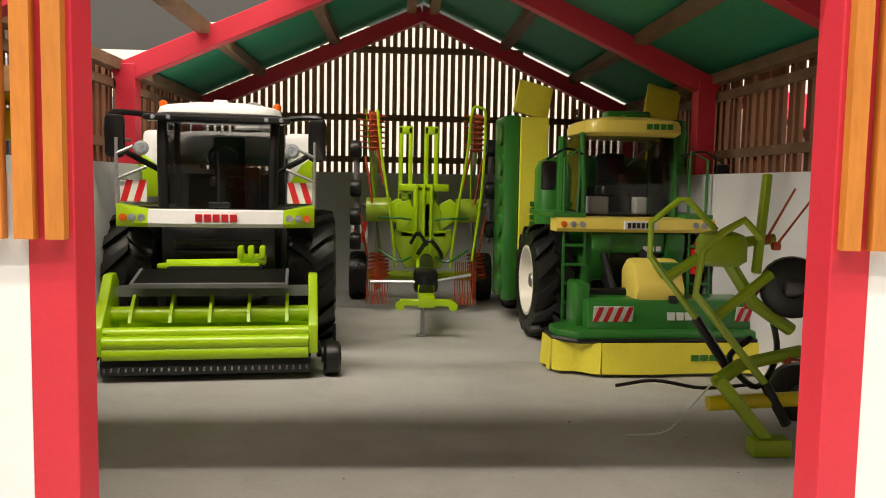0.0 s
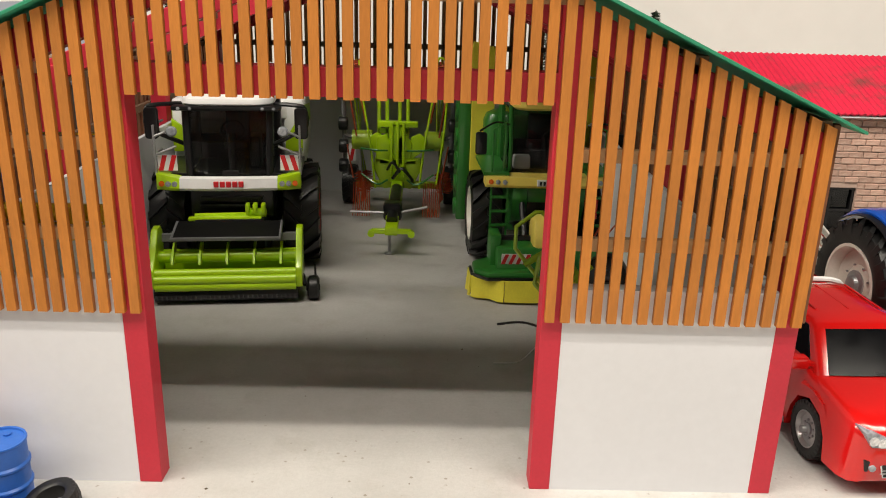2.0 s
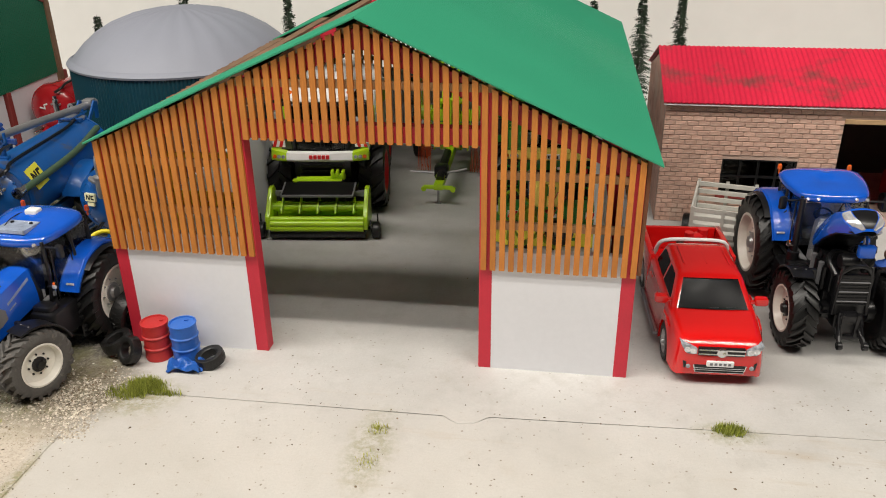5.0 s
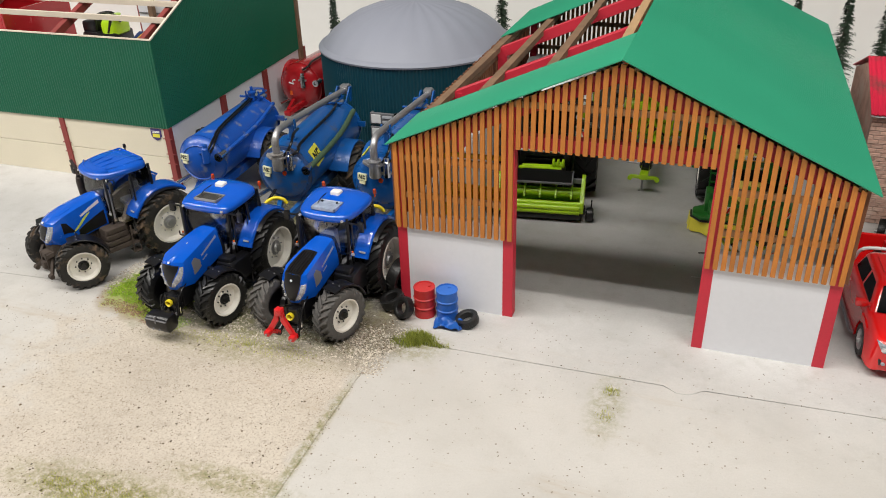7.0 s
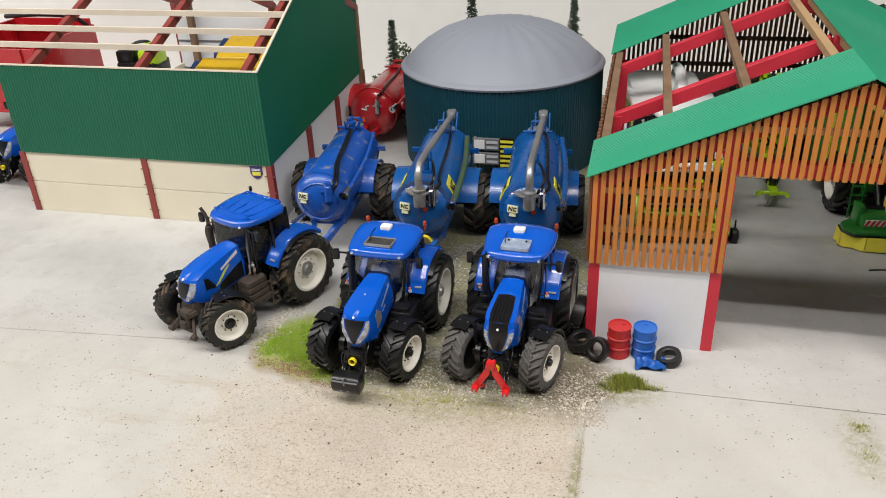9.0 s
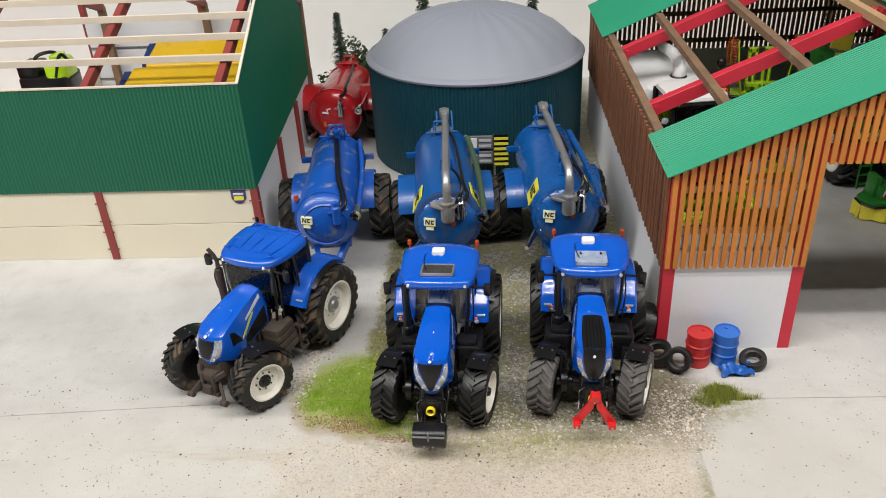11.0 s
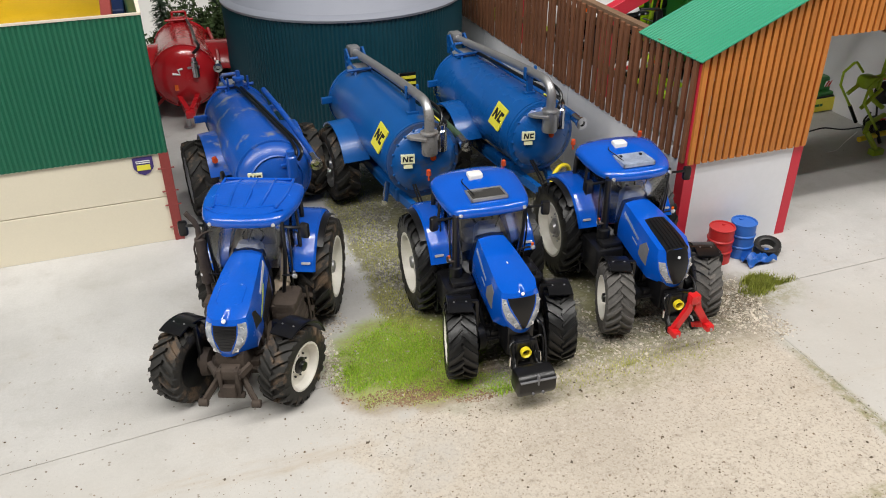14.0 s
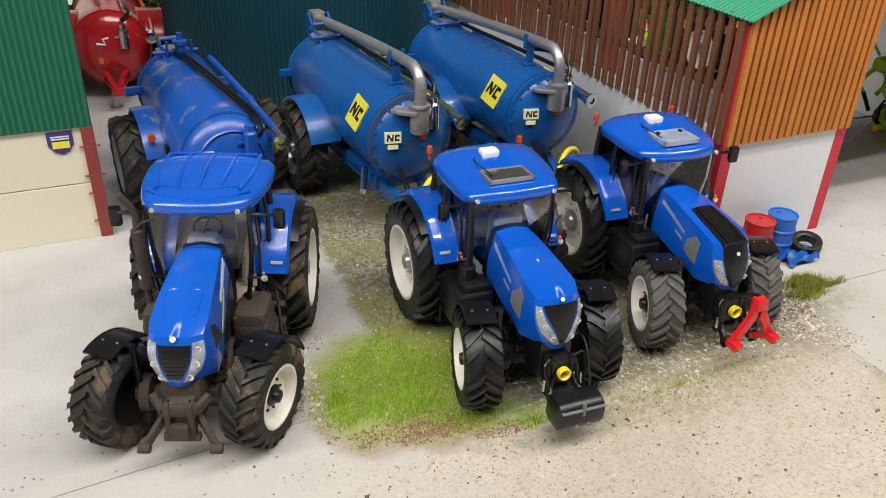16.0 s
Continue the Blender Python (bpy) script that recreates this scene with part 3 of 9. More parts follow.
M_CABTRIM = mat("tan_cab_trim", (0.3, 0.24, 0.18), 0.6, vary=0.15)
M_HOSE = mat("dark_green_hose", (0.05, 0.09, 0.05), 0.6, vary=0.2)
M_GLASS = glass_mat("clear_cab_glass", (0.93, 0.95, 0.97), 0.05, 0.94)
M_SMOKE = glass_mat("smoked_cab_glass", (0.35, 0.35, 0.36), 0.06, 0.55)
M_BARS = mat("black_print", (0.012, 0.012, 0.014), 0.5, vary=0.05, bump=0.0)
M_SILVER_PRINT = mat("silver_print", (0.5, 0.52, 0.56), 0.4, vary=0.05, bump=0.0)
M_REDPRINT = mat("red_print", (0.62, 0.015, 0.02), 0.45, vary=0.05, bump=0.0)

M_DASH = mat("light_grey_dash_plastic", (0.42, 0.42, 0.43), 0.5, vary=0.15, scale=90)
M_CABGREY = mat("mid_grey_cab_plastic", (0.24, 0.24, 0.25), 0.55, vary=0.25, scale=90)
M_HATCH_B = mat("smoky_roof_pane", (0.05, 0.048, 0.045), 0.1, vary=0.3, scale=120, coat=0.5)
M_HATCH_C = mat("milky_roof_pane", (0.3, 0.36, 0.48), 0.1, vary=0.35, scale=160, coat=0.5)


def rrect(cx, cy, w, l, r, n=4):
    pts = []
    for sx, sy, a0 in ((1, 1, 0), (-1, 1, 90), (-1, -1, 180), (1, -1, 270)):
        for k in range(n + 1):
            a = radians(a0 + 90 * k / n)
            pts.append((cx + sx * (w / 2 - r) + r * math.cos(a), cy + sy * (l / 2 - r) + r * math.sin(a)))
    return pts


def pad(bm, cx, cy, w, l, r, z0, z1, e, crown=0.0, m=None, n=4):
    """A cushion-edged plate; crown lifts its middle."""
    rows = []
    for z, i in ((z0, e * 0.6), (z0 + e * 0.5, 0.0), (z1 - e, 0.0), (z1 - e * 0.3, e * 0.3), (z1, e), (z1 + crown, min(w, l) * 0.28)):
        if crown == 0 and z == z1 and i > e:
            continue
        rr = max(0.02, r - i * 0.5)
        ww, ll = w - 2 * i, l - 2 * i
        rows.append([Vector((x, y, z)) for x, y in rrect(cx, cy, ww, ll, min(rr, ww / 2 - 0.005, ll / 2 - 0.005), n)])
    if crown == 0:
        rows = rows[:5]
    if m is not None:
        rows = [[m @ v for v in row] for row in rows]
    return loft(bm, rows)


def arch(y, w, zb, zt, r=0.5, n=4, x=0.0, lean=0.0):
    """A bonnet-like cross-section in the xz plane at y: flat sides, rounded top corners; lean narrows the top."""
    h = w / 2
    pts = [Vector((x - h, y, zb)), Vector((x - h + lean * 0.3, y, zb + (zt - zb) * 0.45))]
    ht = h - lean
    for k in range(n + 1):
        a = radians(180 - 90 * k / n)
        pts.append(Vector((x - ht + r + r * math.cos(a), y, zt - r + r * math.sin(a))))
    for k in range(n + 1):
        a = radians(90 - 90 * k / n)
        pts.append(Vector((x + ht - r + r * math.cos(a), y, zt - r + r * math.sin(a))))
    pts += [Vector((x + h - lean * 0.3, y, zb + (zt - zb) * 0.45)), Vector((x + h, y, zb))]
    return pts


AXLE = Matrix.Rotation(radians(90), 4, "Y")


def tyre_mesh(r, w, lugs=17, lug=0.075, sweep=0.34):
    """A farm tyre with chevron lugs; its axle lies along x."""
    bm = B()
    h = w / 2
    c = 1 - 1.25 * lug
    prof = [(0.56 * r, -0.40 * w), (0.66 * r, -0.49 * w), (0.80 * r, -0.50 * w), ((c - 0.02) * r, -0.46 * w), ((c - 0.005) * r, -0.30 * w), (c * r, 0), ((c - 0.005) * r, 0.30 * w), ((c - 0.02) * r, 0.46 * w), (0.80 * r, 0.50 * w), (0.66 * r, 0.49 * w), (0.56 * r, 0.40 * w), (0.56 * r, -0.40 * w)]
    lathe(bm, prof, 40, AXLE)
    step = 2 * math.pi / lugs
    wid = step * 0.2
    for side in (-1, 1):
        for k in range(lugs):
            a0 = k * step + (step / 2 if side > 0 else 0)
            rows = []
            for s, rad in ((-0.04, 1.0), (0.5, 0.995), (0.92, 0.965), (1.0, 0.88)):
                a = a0 + sweep * max(s, 0) ** 0.85
                x = side * h * s * 1.01
                ww = wid * (0.8 + 0.5 * s)
                ring_ = []
                for da, rr in ((-ww, rad - 2.1 * lug), (-ww * 0.75, rad), (ww * 0.75, rad), (ww, rad - 2.1 * lug)):
                    ring_.append(Vector((x, r * rr * math.sin(a + da), r * rr * math.cos(a + da))))
                rows.append(ring_)
            loft(bm, rows)
    return bm


def rim_mesh(r, w, deep=0.25):
    bm = B()
    q = 0.585 * r
    lathe(bm, [(q, 0.40 * w), (q * 1.06, 0.42 * w), (q * 1.06, 0.47 * w), (q * 0.98, 0.475 * w), (q * 0.93, 0.40 * w), (q * 0.88, 0.40 * w - deep), (q * 0.5, 0.40 * w - deep * 1.15), (q * 0.4, 0.40 * w - deep * 0.8), (0.0, 0.40 * w - deep * 0.75)], 28, AXLE)
    return bm


def hub_mesh(r, w, deep=0.25):
    bm = B()
    q = 0.585 * r
    x = 0.40 * w - deep * 0.8
    lathe(bm, [(q, -0.42 * w), (q * 0.5, -0.25 * w), (0, -0.25 * w)], 20, AXLE)
    lathe(bm, [(q * 0.36, x - 0.05), (q * 0.36, x + 0.08), (q * 0.24, x + 0.12), (q * 0.2, x + 0.3), (0, x + 0.33)], 14, AXLE)
    for k in range(8):
        a = 2 * math.pi * k / 8
        rod(bm, (x - 0.05, q * 0.5 * math.sin(a), q * 0.5 * math.cos(a)), (x + 0.03, q * 0.5 * math.sin(a), q * 0.5 * math.cos(a)), 0.055, seg=6)
    return bm


def wheels(parent, spots, r, w, tyre_mat, rim_mat, hub_mat, lugs=17, deep=0.25, steer=0, name="wheel", lug=None):
    """One built wheel, then copies on the same meshes; spots are (x, y), those with x < 0 turned round."""
    first = None
    for n, (x, y) in enumerate(spots):
        m = cpose(x, y, r, 0, 0, (180 if x < 0 else 0) + steer) @ pose(0, 0, 0, 23 * n, 0, 0)
        if first is None:
            t = part(name, tyre_mesh(r, w, lugs, lug or (0.075 if lugs < 20 else 0.025)), tyre_mat, parent, "lugged rubber tyre", smooth=True, at=m)
            first = (t, part("rim", rim_mesh(r, w, deep), rim_mat, t, "dished painted rim", smooth=True), part("hub", hub_mesh(r, w, deep), hub_mat, t, smooth=True))
        else:
            t = share(name, first[0], parent, m)
            t["label"] = "lugged rubber tyre"
            share("rim", first[1], t, Matrix())
            share("hub", first[2], t, Matrix())


def arc_guard(bm, x0, x1, r, a0, a1, th, n=10, y=0, z=0, lip=0.0):
    """A curved mudguard over a wheel centred at (y, z), angles from the front (0) over the top (90)."""
    rows = []
    for k in range(n + 1):
        a = radians(a0 + (a1 - a0) * k / n)
        c, s = -math.cos(a), math.sin(a)
        rows.append([Vector((x, y + c * q, z + s * q)) for x, q in ((x0, r), (x1, r - lip), (x1, r + th - lip), (x0, r + th))])
    return loft(bm, rows)


def chaikin(pts, n=2):
    """Rounds a closed outline by cutting its corners."""
    for _ in range(n):
        out = []
        for a, b in zip(pts, pts[1:] + pts[:1]):
            out += [(a[0] * 0.75 + b[0] * 0.25, a[1] * 0.75 + b[1] * 0.25), (a[0] * 0.25 + b[0] * 0.75, a[1] * 0.25 + b[1] * 0.75)]
        pts = out
    return pts


class Nose:
    """The curved front of a bonnet: s runs from its top to its chin, v from side to side."""

    def __init__(self, half, top, y, chin=3.05):
        self.half, self.top, self.y, self.chin = half, top, y, chin

    def at(self, s, v, out=0.0):
        hw = self.half * (1.0 - 0.1 * (1 - min(1, s / 0.25)) ** 2 - 0.5 * max(0, (s - 0.35) / 0.65) ** 1.7)
        y = self.y - 0.42 * math.sin(min(1, s / 0.8) * math.pi / 2) + 0.1 * max(0, s - 0.8) / 0.2
        y += self.half * (0.16 * v * v + 0.22 * v ** 4)
        z = self.top - (self.top - self.chin) * s - 0.08 * v * v * (1 - s)
        return Vector((hw * v, y - out, z))

    def patch(self, bm, rows, out, n=6):
        """A raised piece of the front: rows of (s, v from, v to)."""
        dense = []
        for (s0, a0, b0), (s1, a1, b1) in zip(rows, rows[1:]):
            dense += [(s0 + (s1 - s0) * k / 3, a0 + (a1 - a0) * k / 3, b0 + (b1 - b0) * k / 3) for k in range(3)]
        dense.append(rows[-1])
        loft(bm, [[self.at(s, a + (b - a) * k / n, out) for k in range(n + 1)] + [self.at(s, b - (b - a) * k / n, -0.06) for k in range(n + 1)] for s, a, b in dense])

    def ring(self, n=7, m=8):
        left = [self.at(1 - k / n, -1) for k in range(n)]
        over = [self.at(0, -1 + 2 * k / m) for k in range(m + 1)]
        right = [self.at((k + 1) / n, 1) for k in range(n)]
        return left + over + right

    def face(self, bm, n=10, m=10):
        grid = [[bm.verts.new(self.at(i / n, -1 + 2 * j / m)) for j in range(m + 1)] for i in range(n + 1)]
        for a, b in zip(grid, grid[1:]):
            for j in range(m):
                bm.faces.new((a[j], a[j + 1], b[j + 1], b[j]))


def bonnet_ring(y, low, high, zb, ze, crown, n=7, m=8):
    """A cross-section of a bonnet: half widths below and at the shoulder, heights, and the rise of its top."""
    def side(u):
        bulge = 0.06 * math.sin(math.pi * u)
        return low + (high - low) * u ** 1.6 + bulge, zb + (ze - zb) * u
    left = [Vector((-side(k / n)[0], y, side(k / n)[1])) for k in range(n)]
    over = [Vector((high * (-1 + 2 * k / m), y, ze + crown * (1 - (-1 + 2 * k / m) ** 2))) for k in range(m + 1)]
    right = [Vector((side(1 - (k + 1) / n)[0], y, side(1 - (k + 1) / n)[1])) for k in range(n)]
    return left + over + right


M_RUST_PIPE = mat("rusty_exhaust_iron", (0.05, 0.036, 0.03), 0.75, vary=0.5, scale=150, bump=0.3, dirt=(0.22, 0.09, 0.03), dirt_amount=0.25, dirt_scale=150)
M_DIM_PRINT = mat("dim_silver_print", (0.2, 0.26, 0.4), 0.4, vary=0.3, scale=500, bump=0.0)
M_FLASH = mat("pale_green_flash", (0.5, 0.6, 0.1), 0.4, vary=0.2, scale=300, bump=0.0)
M_BADGE = mat("pale_badge", (0.72, 0.74, 0.78), 0.3, vary=0.05, bump=0.0)
M_BEACON = mat("orange_beacon_lens", (0.5, 0.06, 0.012), 0.25, vary=0.1, coat=0.5)
M_LENS = mat("bright_lamp_reflector", (0.82, 0.83, 0.85), 0.08, metal=0.6, vary=0.3, scale=400, coat=0.8)


def tractor(x, y, rz, style, label):
    """A blue four-wheel tractor, nose towards -y, front axle over the origin."""
    t = thing("tractor", x, y, 0, rz, label, "tractor", group="blue model tractors")
    A, Bk, C, D, E = (style == k for k in "ABCDE")
    blue = M_BLUE_DIRTY if A else M_BLUE
    iron = M_MUD if A else M_BLACK
    rub_f = M_RUBBER_MUD if A else (M_RUBBER_DUST if C else M_RUBBER)
    rf, rr, wb = (2.0, 2.8, {"A": 8.0, "B": 7.4, "C": 7.3}.get(style, 7.4)) if not D else (2.3, 3.2, 7.7)
    steer = {"A": -20, "B": -12, "C": -17}.get(style, 0)
    tf, tr, ay = 2.6, 2.75, {"A": 0.35, "B": 0.75, "C": 0.45}.get(style, 0.3)
    wheels(t, [(tf, ay), (-tf, ay)], rf, 1.5, rub_f, M_RIM, M_BLACK, 21, 0.3, steer=steer, lug=0.07)
    wheels(t, [(tr, wb), (-tr, wb)], rr, 1.75, M_RUBBER_MUD if A else M_RUBBER, M_RIM, M_STEEL, 22, 0.4, lug=0.065)
    # chassis
    bm = B()
    box(bm, -0.7, 0.7, -0.9, 3.8, 1.7, 3.4, 0.15)
    box(bm, -1.0, 1.0, 3.4, wb + 1.1, 1.6, 3.7, 0.2)
    box(bm, -0.5, 0.5, -1.35, -0.8, 1.6, 2.9, 0.1)
    part("chassis", bm, iron, t, smooth=True)
    bm = B()
    for k in range(4):
        box(bm, -0.95, 0.95, 0.6 + k * 0.7, 0.95 + k * 0.7, 2.2, 3.3, 0.08)
    for s in (-1, 1):
        tube(bm, curve_pts([(s * 0.9, 0.3, 2.6), (s * 1.15, 1.2, 2.2), (s * 1.0, 2.6, 2.6), (s * 1.2, 3.4, 2.3)], 4), 0.12, 6)
    part("engine_block", bm, iron, t, smooth=True)
    bm = B()
    rod(bm, (-2.0, 0, rf), (2.0, 0, rf), 0.32)
    box(bm, -1.1, 1.1, -0.4, 0.4, rf - 0.4, rf + 0.42, 0.12)
    for s in (-1, 1):
        lathe(bm, [(0.72, 0), (0.68, 0.35), (0.42, 0.45), (0, 0.45)], 14, rot(s * 1.75, 0, rf) @ Matrix.Rotation(radians(-90 * s), 4, "Y"))
        tube(bm, [(s * 0.4, 0.6, rf - 0.1), (s * 1.75, 0.7, rf)], 0.1, 6)
        tube(bm, [(s * 0.5, -0.55, rf + 0.1), (s * 1.7, -0.5, rf + 0.05)], 0.08, 6)
    bmesh.ops.translate(bm, vec=(0, ay, 0), verts=bm.verts)
    part("front_axle", bm, iron, t, smooth=True)
    bm = B()
    rod(bm, (-2.5, wb, rr), (2.5, wb, rr), 0.5, seg=12)
    box(bm, -1.4, 1.4, wb - 0.8, wb + 1.2, rr - 1.0, rr + 0.8, 0.2)
    part("rear_axle", bm, iron, t, smooth=True)
    if not D:
        # bonnet: a curved nose, a crisp shoulder line, sides that draw in towards the cab
        top, half = (5.25, 1.0) if A else (5.3, 0.98)
        nose = Nose(half, top, -0.72 if A else -0.8, 3.4 if A else 3.2)
        rows = [nose.ring()]
        if A:
            rows += [bonnet_ring(*q) for q in ((0.05, 1.12, 0.98, 3.2, 5.42, 0.16), (1.0, 1.14, 0.95, 3.35, 5.68, 0.18), (2.2, 1.1, 0.88, 3.5, 5.92, 0.2), (3.3, 1.02, 0.78, 3.6, 6.08, 0.2), (3.85, 0.98, 0.72, 3.6, 6.08, 0.18))]
        else:
            rows += [bonnet_ring(*q) for q in ((0.0, 1.12, 0.98, 3.3, 5.42, 0.1), (0.9, 1.15, 0.94, 3.5, 5.56, 0.12), (2.0, 1.12, 0.86, 3.7, 5.72, 0.14), (3.1, 1.05, 0.76, 3.8, 5.84, 0.14), (3.7, 1.0, 0.7, 3.8, 5.86, 0.12))]
        bm = B()
        loft(bm, rows, caps=False)
        nose.face(bm)
        bmesh.ops.remove_doubles(bm, verts=bm.verts, dist=0.002)
        part("bonnet", bm, blue, t, "glossy blue bonnet", smooth=True)
        bm = B()
        loft(bm, [[v + Vector((0, 0.02, 0.02)) for v in rows[-1]], [Vector((v.x * 1.08, v.y + 0.28, v.z + 0.05)) for v in rows[-1]]])
        part("bonnet_collar", bm, M_BLACK, t, "black collar between bonnet and cab", smooth=True)

        def crest(yy):
            """Height of the bonnet's middle line."""
            for a, b in zip(rows[1:], rows[2:]):
                if yy <= b[11].y:
                    f = (yy - a[11].y) / (b[11].y - a[11].y)
                    return a[11].z + (b[11].z - a[11].z) * f
            return rows[-1][11].z
        bm = B()
        if A:
            nose.patch(bm, [(0.14, -0.56, 0.56), (0.45, -0.52, 0.52), (0.78, -0.3, 0.3)], 0.025)
            for k in range(7):
                nose.patch(bm, [(0.2 + k * 0.08, -0.5 + k * 0.025, 0.5 - k * 0.025), (0.225 + k * 0.08, -0.5 + k * 0.025, 0.5 - k * 0.025)], 0.06)
        elif C:
            nose.patch(bm, [(0.0, -0.66, 0.66), (0.35, -0.62, 0.62), (0.7, -0.5, 0.5), (0.9, -0.34, 0.34)], 0.04)
            loft(bm, [[Vector((hw * v, yy, crest(max(0, yy)) + dz - 0.06 * v * v + out)) for v, out in ((-1, 0.035), (-0.5, 0.05), (0, 0.055), (0.5, 0.05), (1, 0.035), (1, -0.1), (-1, -0.1))] for yy, hw, dz in ((-0.78, 0.62, -0.2), (0.0, 0.68, 0.0), (0.9, 0.64, 0.0), (1.75, 0.56, 0.0))])
        else:
            nose.patch(bm, [(0.1, -0.74, 0.74), (0.3, -0.62, 0.62), (0.6, -0.34, 0.34), (0.86, -0.12, 0.12)], 0.03)
        part("grille", bm, M_BLACK, t, "black nose grille", smooth=True)
        if C:
            for v in (-0.66, -0.33, 0, 0.33, 0.66):
                bm = B()
                tube(bm, [(v * 0.62, -0.72, crest(0) - 0.12), (v * 0.62, 0.0, crest(0.0) + 0.05), (v * 0.62, 0.9, crest(0.9) + 0.05), (v * 0.56, 1.65, crest(1.65) + 0.05)], 0.035, 6)
                part("grille_rib", bm, M_BLACK, t, smooth=True)
        lamp = {"A": [(0.1, 0.62, 0.95), (0.35, 0.6, 0.97), (0.65, 0.5, 0.94), (0.86, 0.36, 0.7)], "C": [(0.3, 0.7, 0.97), (0.6, 0.62, 0.97), (0.86, 0.42, 0.8)]}.get(style, [(0.13, 0.8, 0.97), (0.35, 0.68, 0.97), (0.62, 0.4, 0.9), (0.86, 0.18, 0.55)])
        for s in (-1, 1):
            bm = B()
            nose.patch(bm, [(q, min(s * a, s * b), max(s * a, s * b)) for q, a, b in lamp], 0.04, 4)
            light = part("headlight", bm, M_LAMP, t, "clear angled headlight", smooth=True)
            for (q0, a0, b0), (q1, a1, b1) in zip(lamp, lamp[1:]):
                p = nose.at((q0 + q1) / 2, s * (a0 + b0 + a1 + b1) / 4, 0.025)
                bm = B()
                lathe(bm, [(0.12, -0.03), (0.12, 0.03), (0.09, 0.035), (0.05, 0.0), (0, -0.01)], 12, Matrix.Translation(p) @ Matrix.Rotation(radians(90), 4, "X"))
                part("reflector", bm, M_LENS, light, "bright round reflector", smooth=True)
            # side vent and lettering bars, laid on the flank
            def flank(yy, u):
                """A place on the bonnet's flank: u from its lower edge to the shoulder."""
                for a, b in zip(rows[1:], rows[2:]):
                    if yy <= b[0].y or b is rows[-1]:
                        f = (yy - a[0].y) / (b[0].y - a[0].y)
                        k = min(6, int(u * 7))
                        pa, pb = a[k].lerp(a[k + 1], u * 7 - k), b[k].lerp(b[k + 1], u * 7 - k)
                        p = pa.lerp(pb, f)
                        return Vector((-s * p.x, yy, p.z))
            def sheet(pts, th=0.03):
                bm = B()
                o = Vector((s * th, 0, 0))
                loft(bm, [[flank(yy, u0) - o * 2, flank(yy, u1) - o * 2, flank(yy, u1) + o, flank(yy, u0) + o] for yy, u0, u1 in pts])
                return bm
            if A:
                part("side_vent", sheet([(0.1, 0.45, 0.85), (0.5, 0.4, 0.75), (1.0, 0.3, 0.34)]), M_BLACK, t, "dark side vent")
                part("side_flash", sheet([(0.9, 0.3, 0.34), (1.4, 0.38, 0.48), (2.0, 0.54, 0.64), (2.5, 0.66, 0.7)], 0.012), M_FLASH, t, "yellow-green bonnet flash")
                part("side_lettering", sheet([(1.7, 0.68, 0.74), (2.5, 0.74, 0.82), (3.5, 0.82, 0.92)]), M_SILVER_PRINT, t, "pale lettering bar")
                part("side_panel", sheet([(1.3, 0.05, 0.3), (2.0, 0.05, 0.4), (3.7, 0.05, 0.55)]), M_BLACK, t, "black lower side panel")
            else:
                part("side_vent", sheet([(0.15, 0.3, 0.75), (0.55, 0.3, 0.82), (1.0, 0.35, 0.6)]), M_GREYP, t, "dark side vent")
                part("side_lettering", sheet([(1.3, 0.63, 0.69), (2.2, 0.68, 0.75), (3.4, 0.76, 0.84)], 0.015), M_DIM_PRINT, t, "pale lettering bar")
                part("model_lettering", sheet([(1.3, 0.47, 0.51), (1.9, 0.5, 0.54)], 0.015), M_DIM_PRINT, t, "small pale lettering bar")
        bm = B()
        lathe(bm, [(0.085 if not A else 0.11, 0), (0.08, 0.04), (0, 0.05)], 14, Matrix.Translation(nose.at(0.03 if not C else 0.2, 0, 0.06) + Vector((0, 0, 0.04))) @ Matrix.Rotation(radians(40 if not C else 75), 4, "X"))
        part("nose_badge", bm, M_BADGE, t, "small pale nose badge", smooth=True)
        if A:
            bm = B()
            loop = [(-0.48, 0.1), (0.48, 0.1), (0.6, 0.25), (0.62, 1.15), (0.5, 1.3), (-0.5, 1.3), (-0.62, 1.15), (-0.6, 0.25)]
            tube(bm, [(px, py, crest(py) - 0.17 * (px / 0.95) ** 2 + 0.005) for px, py in loop + loop[:1]], 0.022, 5)
            part("bonnet_crease", bm, blue, t)
        else:
            bm = B()
            box(bm, -0.03, 0.03, 1.2, 1.35, crest(1.2) - 0.03, crest(1.2) + 0.05, 0.01)
            part("bonnet_catch", bm, M_BADGE, t)
    else:
        # bonnet tipped open about its hinge at the cab, engine bare below
        tip = rot(0, 3.7, 5.9, -45) @ rot(0, -3.7, -5.9)
        nose = Nose(1.12, 5.4, -0.9, 3.9)
        rows = [nose.ring()] + [bonnet_ring(*q) for q in ((0.0, 1.25, 1.1, 4.3, 5.52, 0.1), (0.9, 1.28, 1.06, 4.5, 5.66, 0.12), (2.0, 1.22, 0.96, 4.7, 5.8, 0.14), (3.1, 1.15, 0.84, 4.8, 5.9, 0.14), (3.7, 1.1, 0.78, 4.9, 5.9, 0.12))]
        bm = B()
        loft(bm, rows, caps=False)
        nose.face(bm)
        bmesh.ops.remove_doubles(bm, verts=bm.verts, dist=0.002)
        bmesh.ops.transform(bm, matrix=tip, verts=bm.verts)
        part("bonnet", bm, blue, t, "blue bonnet tipped open", smooth=True)
        bm = B()
        loft(bm, [[v + Vector((-v.x * 0.06, 0.05, -0.06)) for v in row] for row in rows])
        bmesh.ops.transform(bm, matrix=tip, verts=bm.verts)
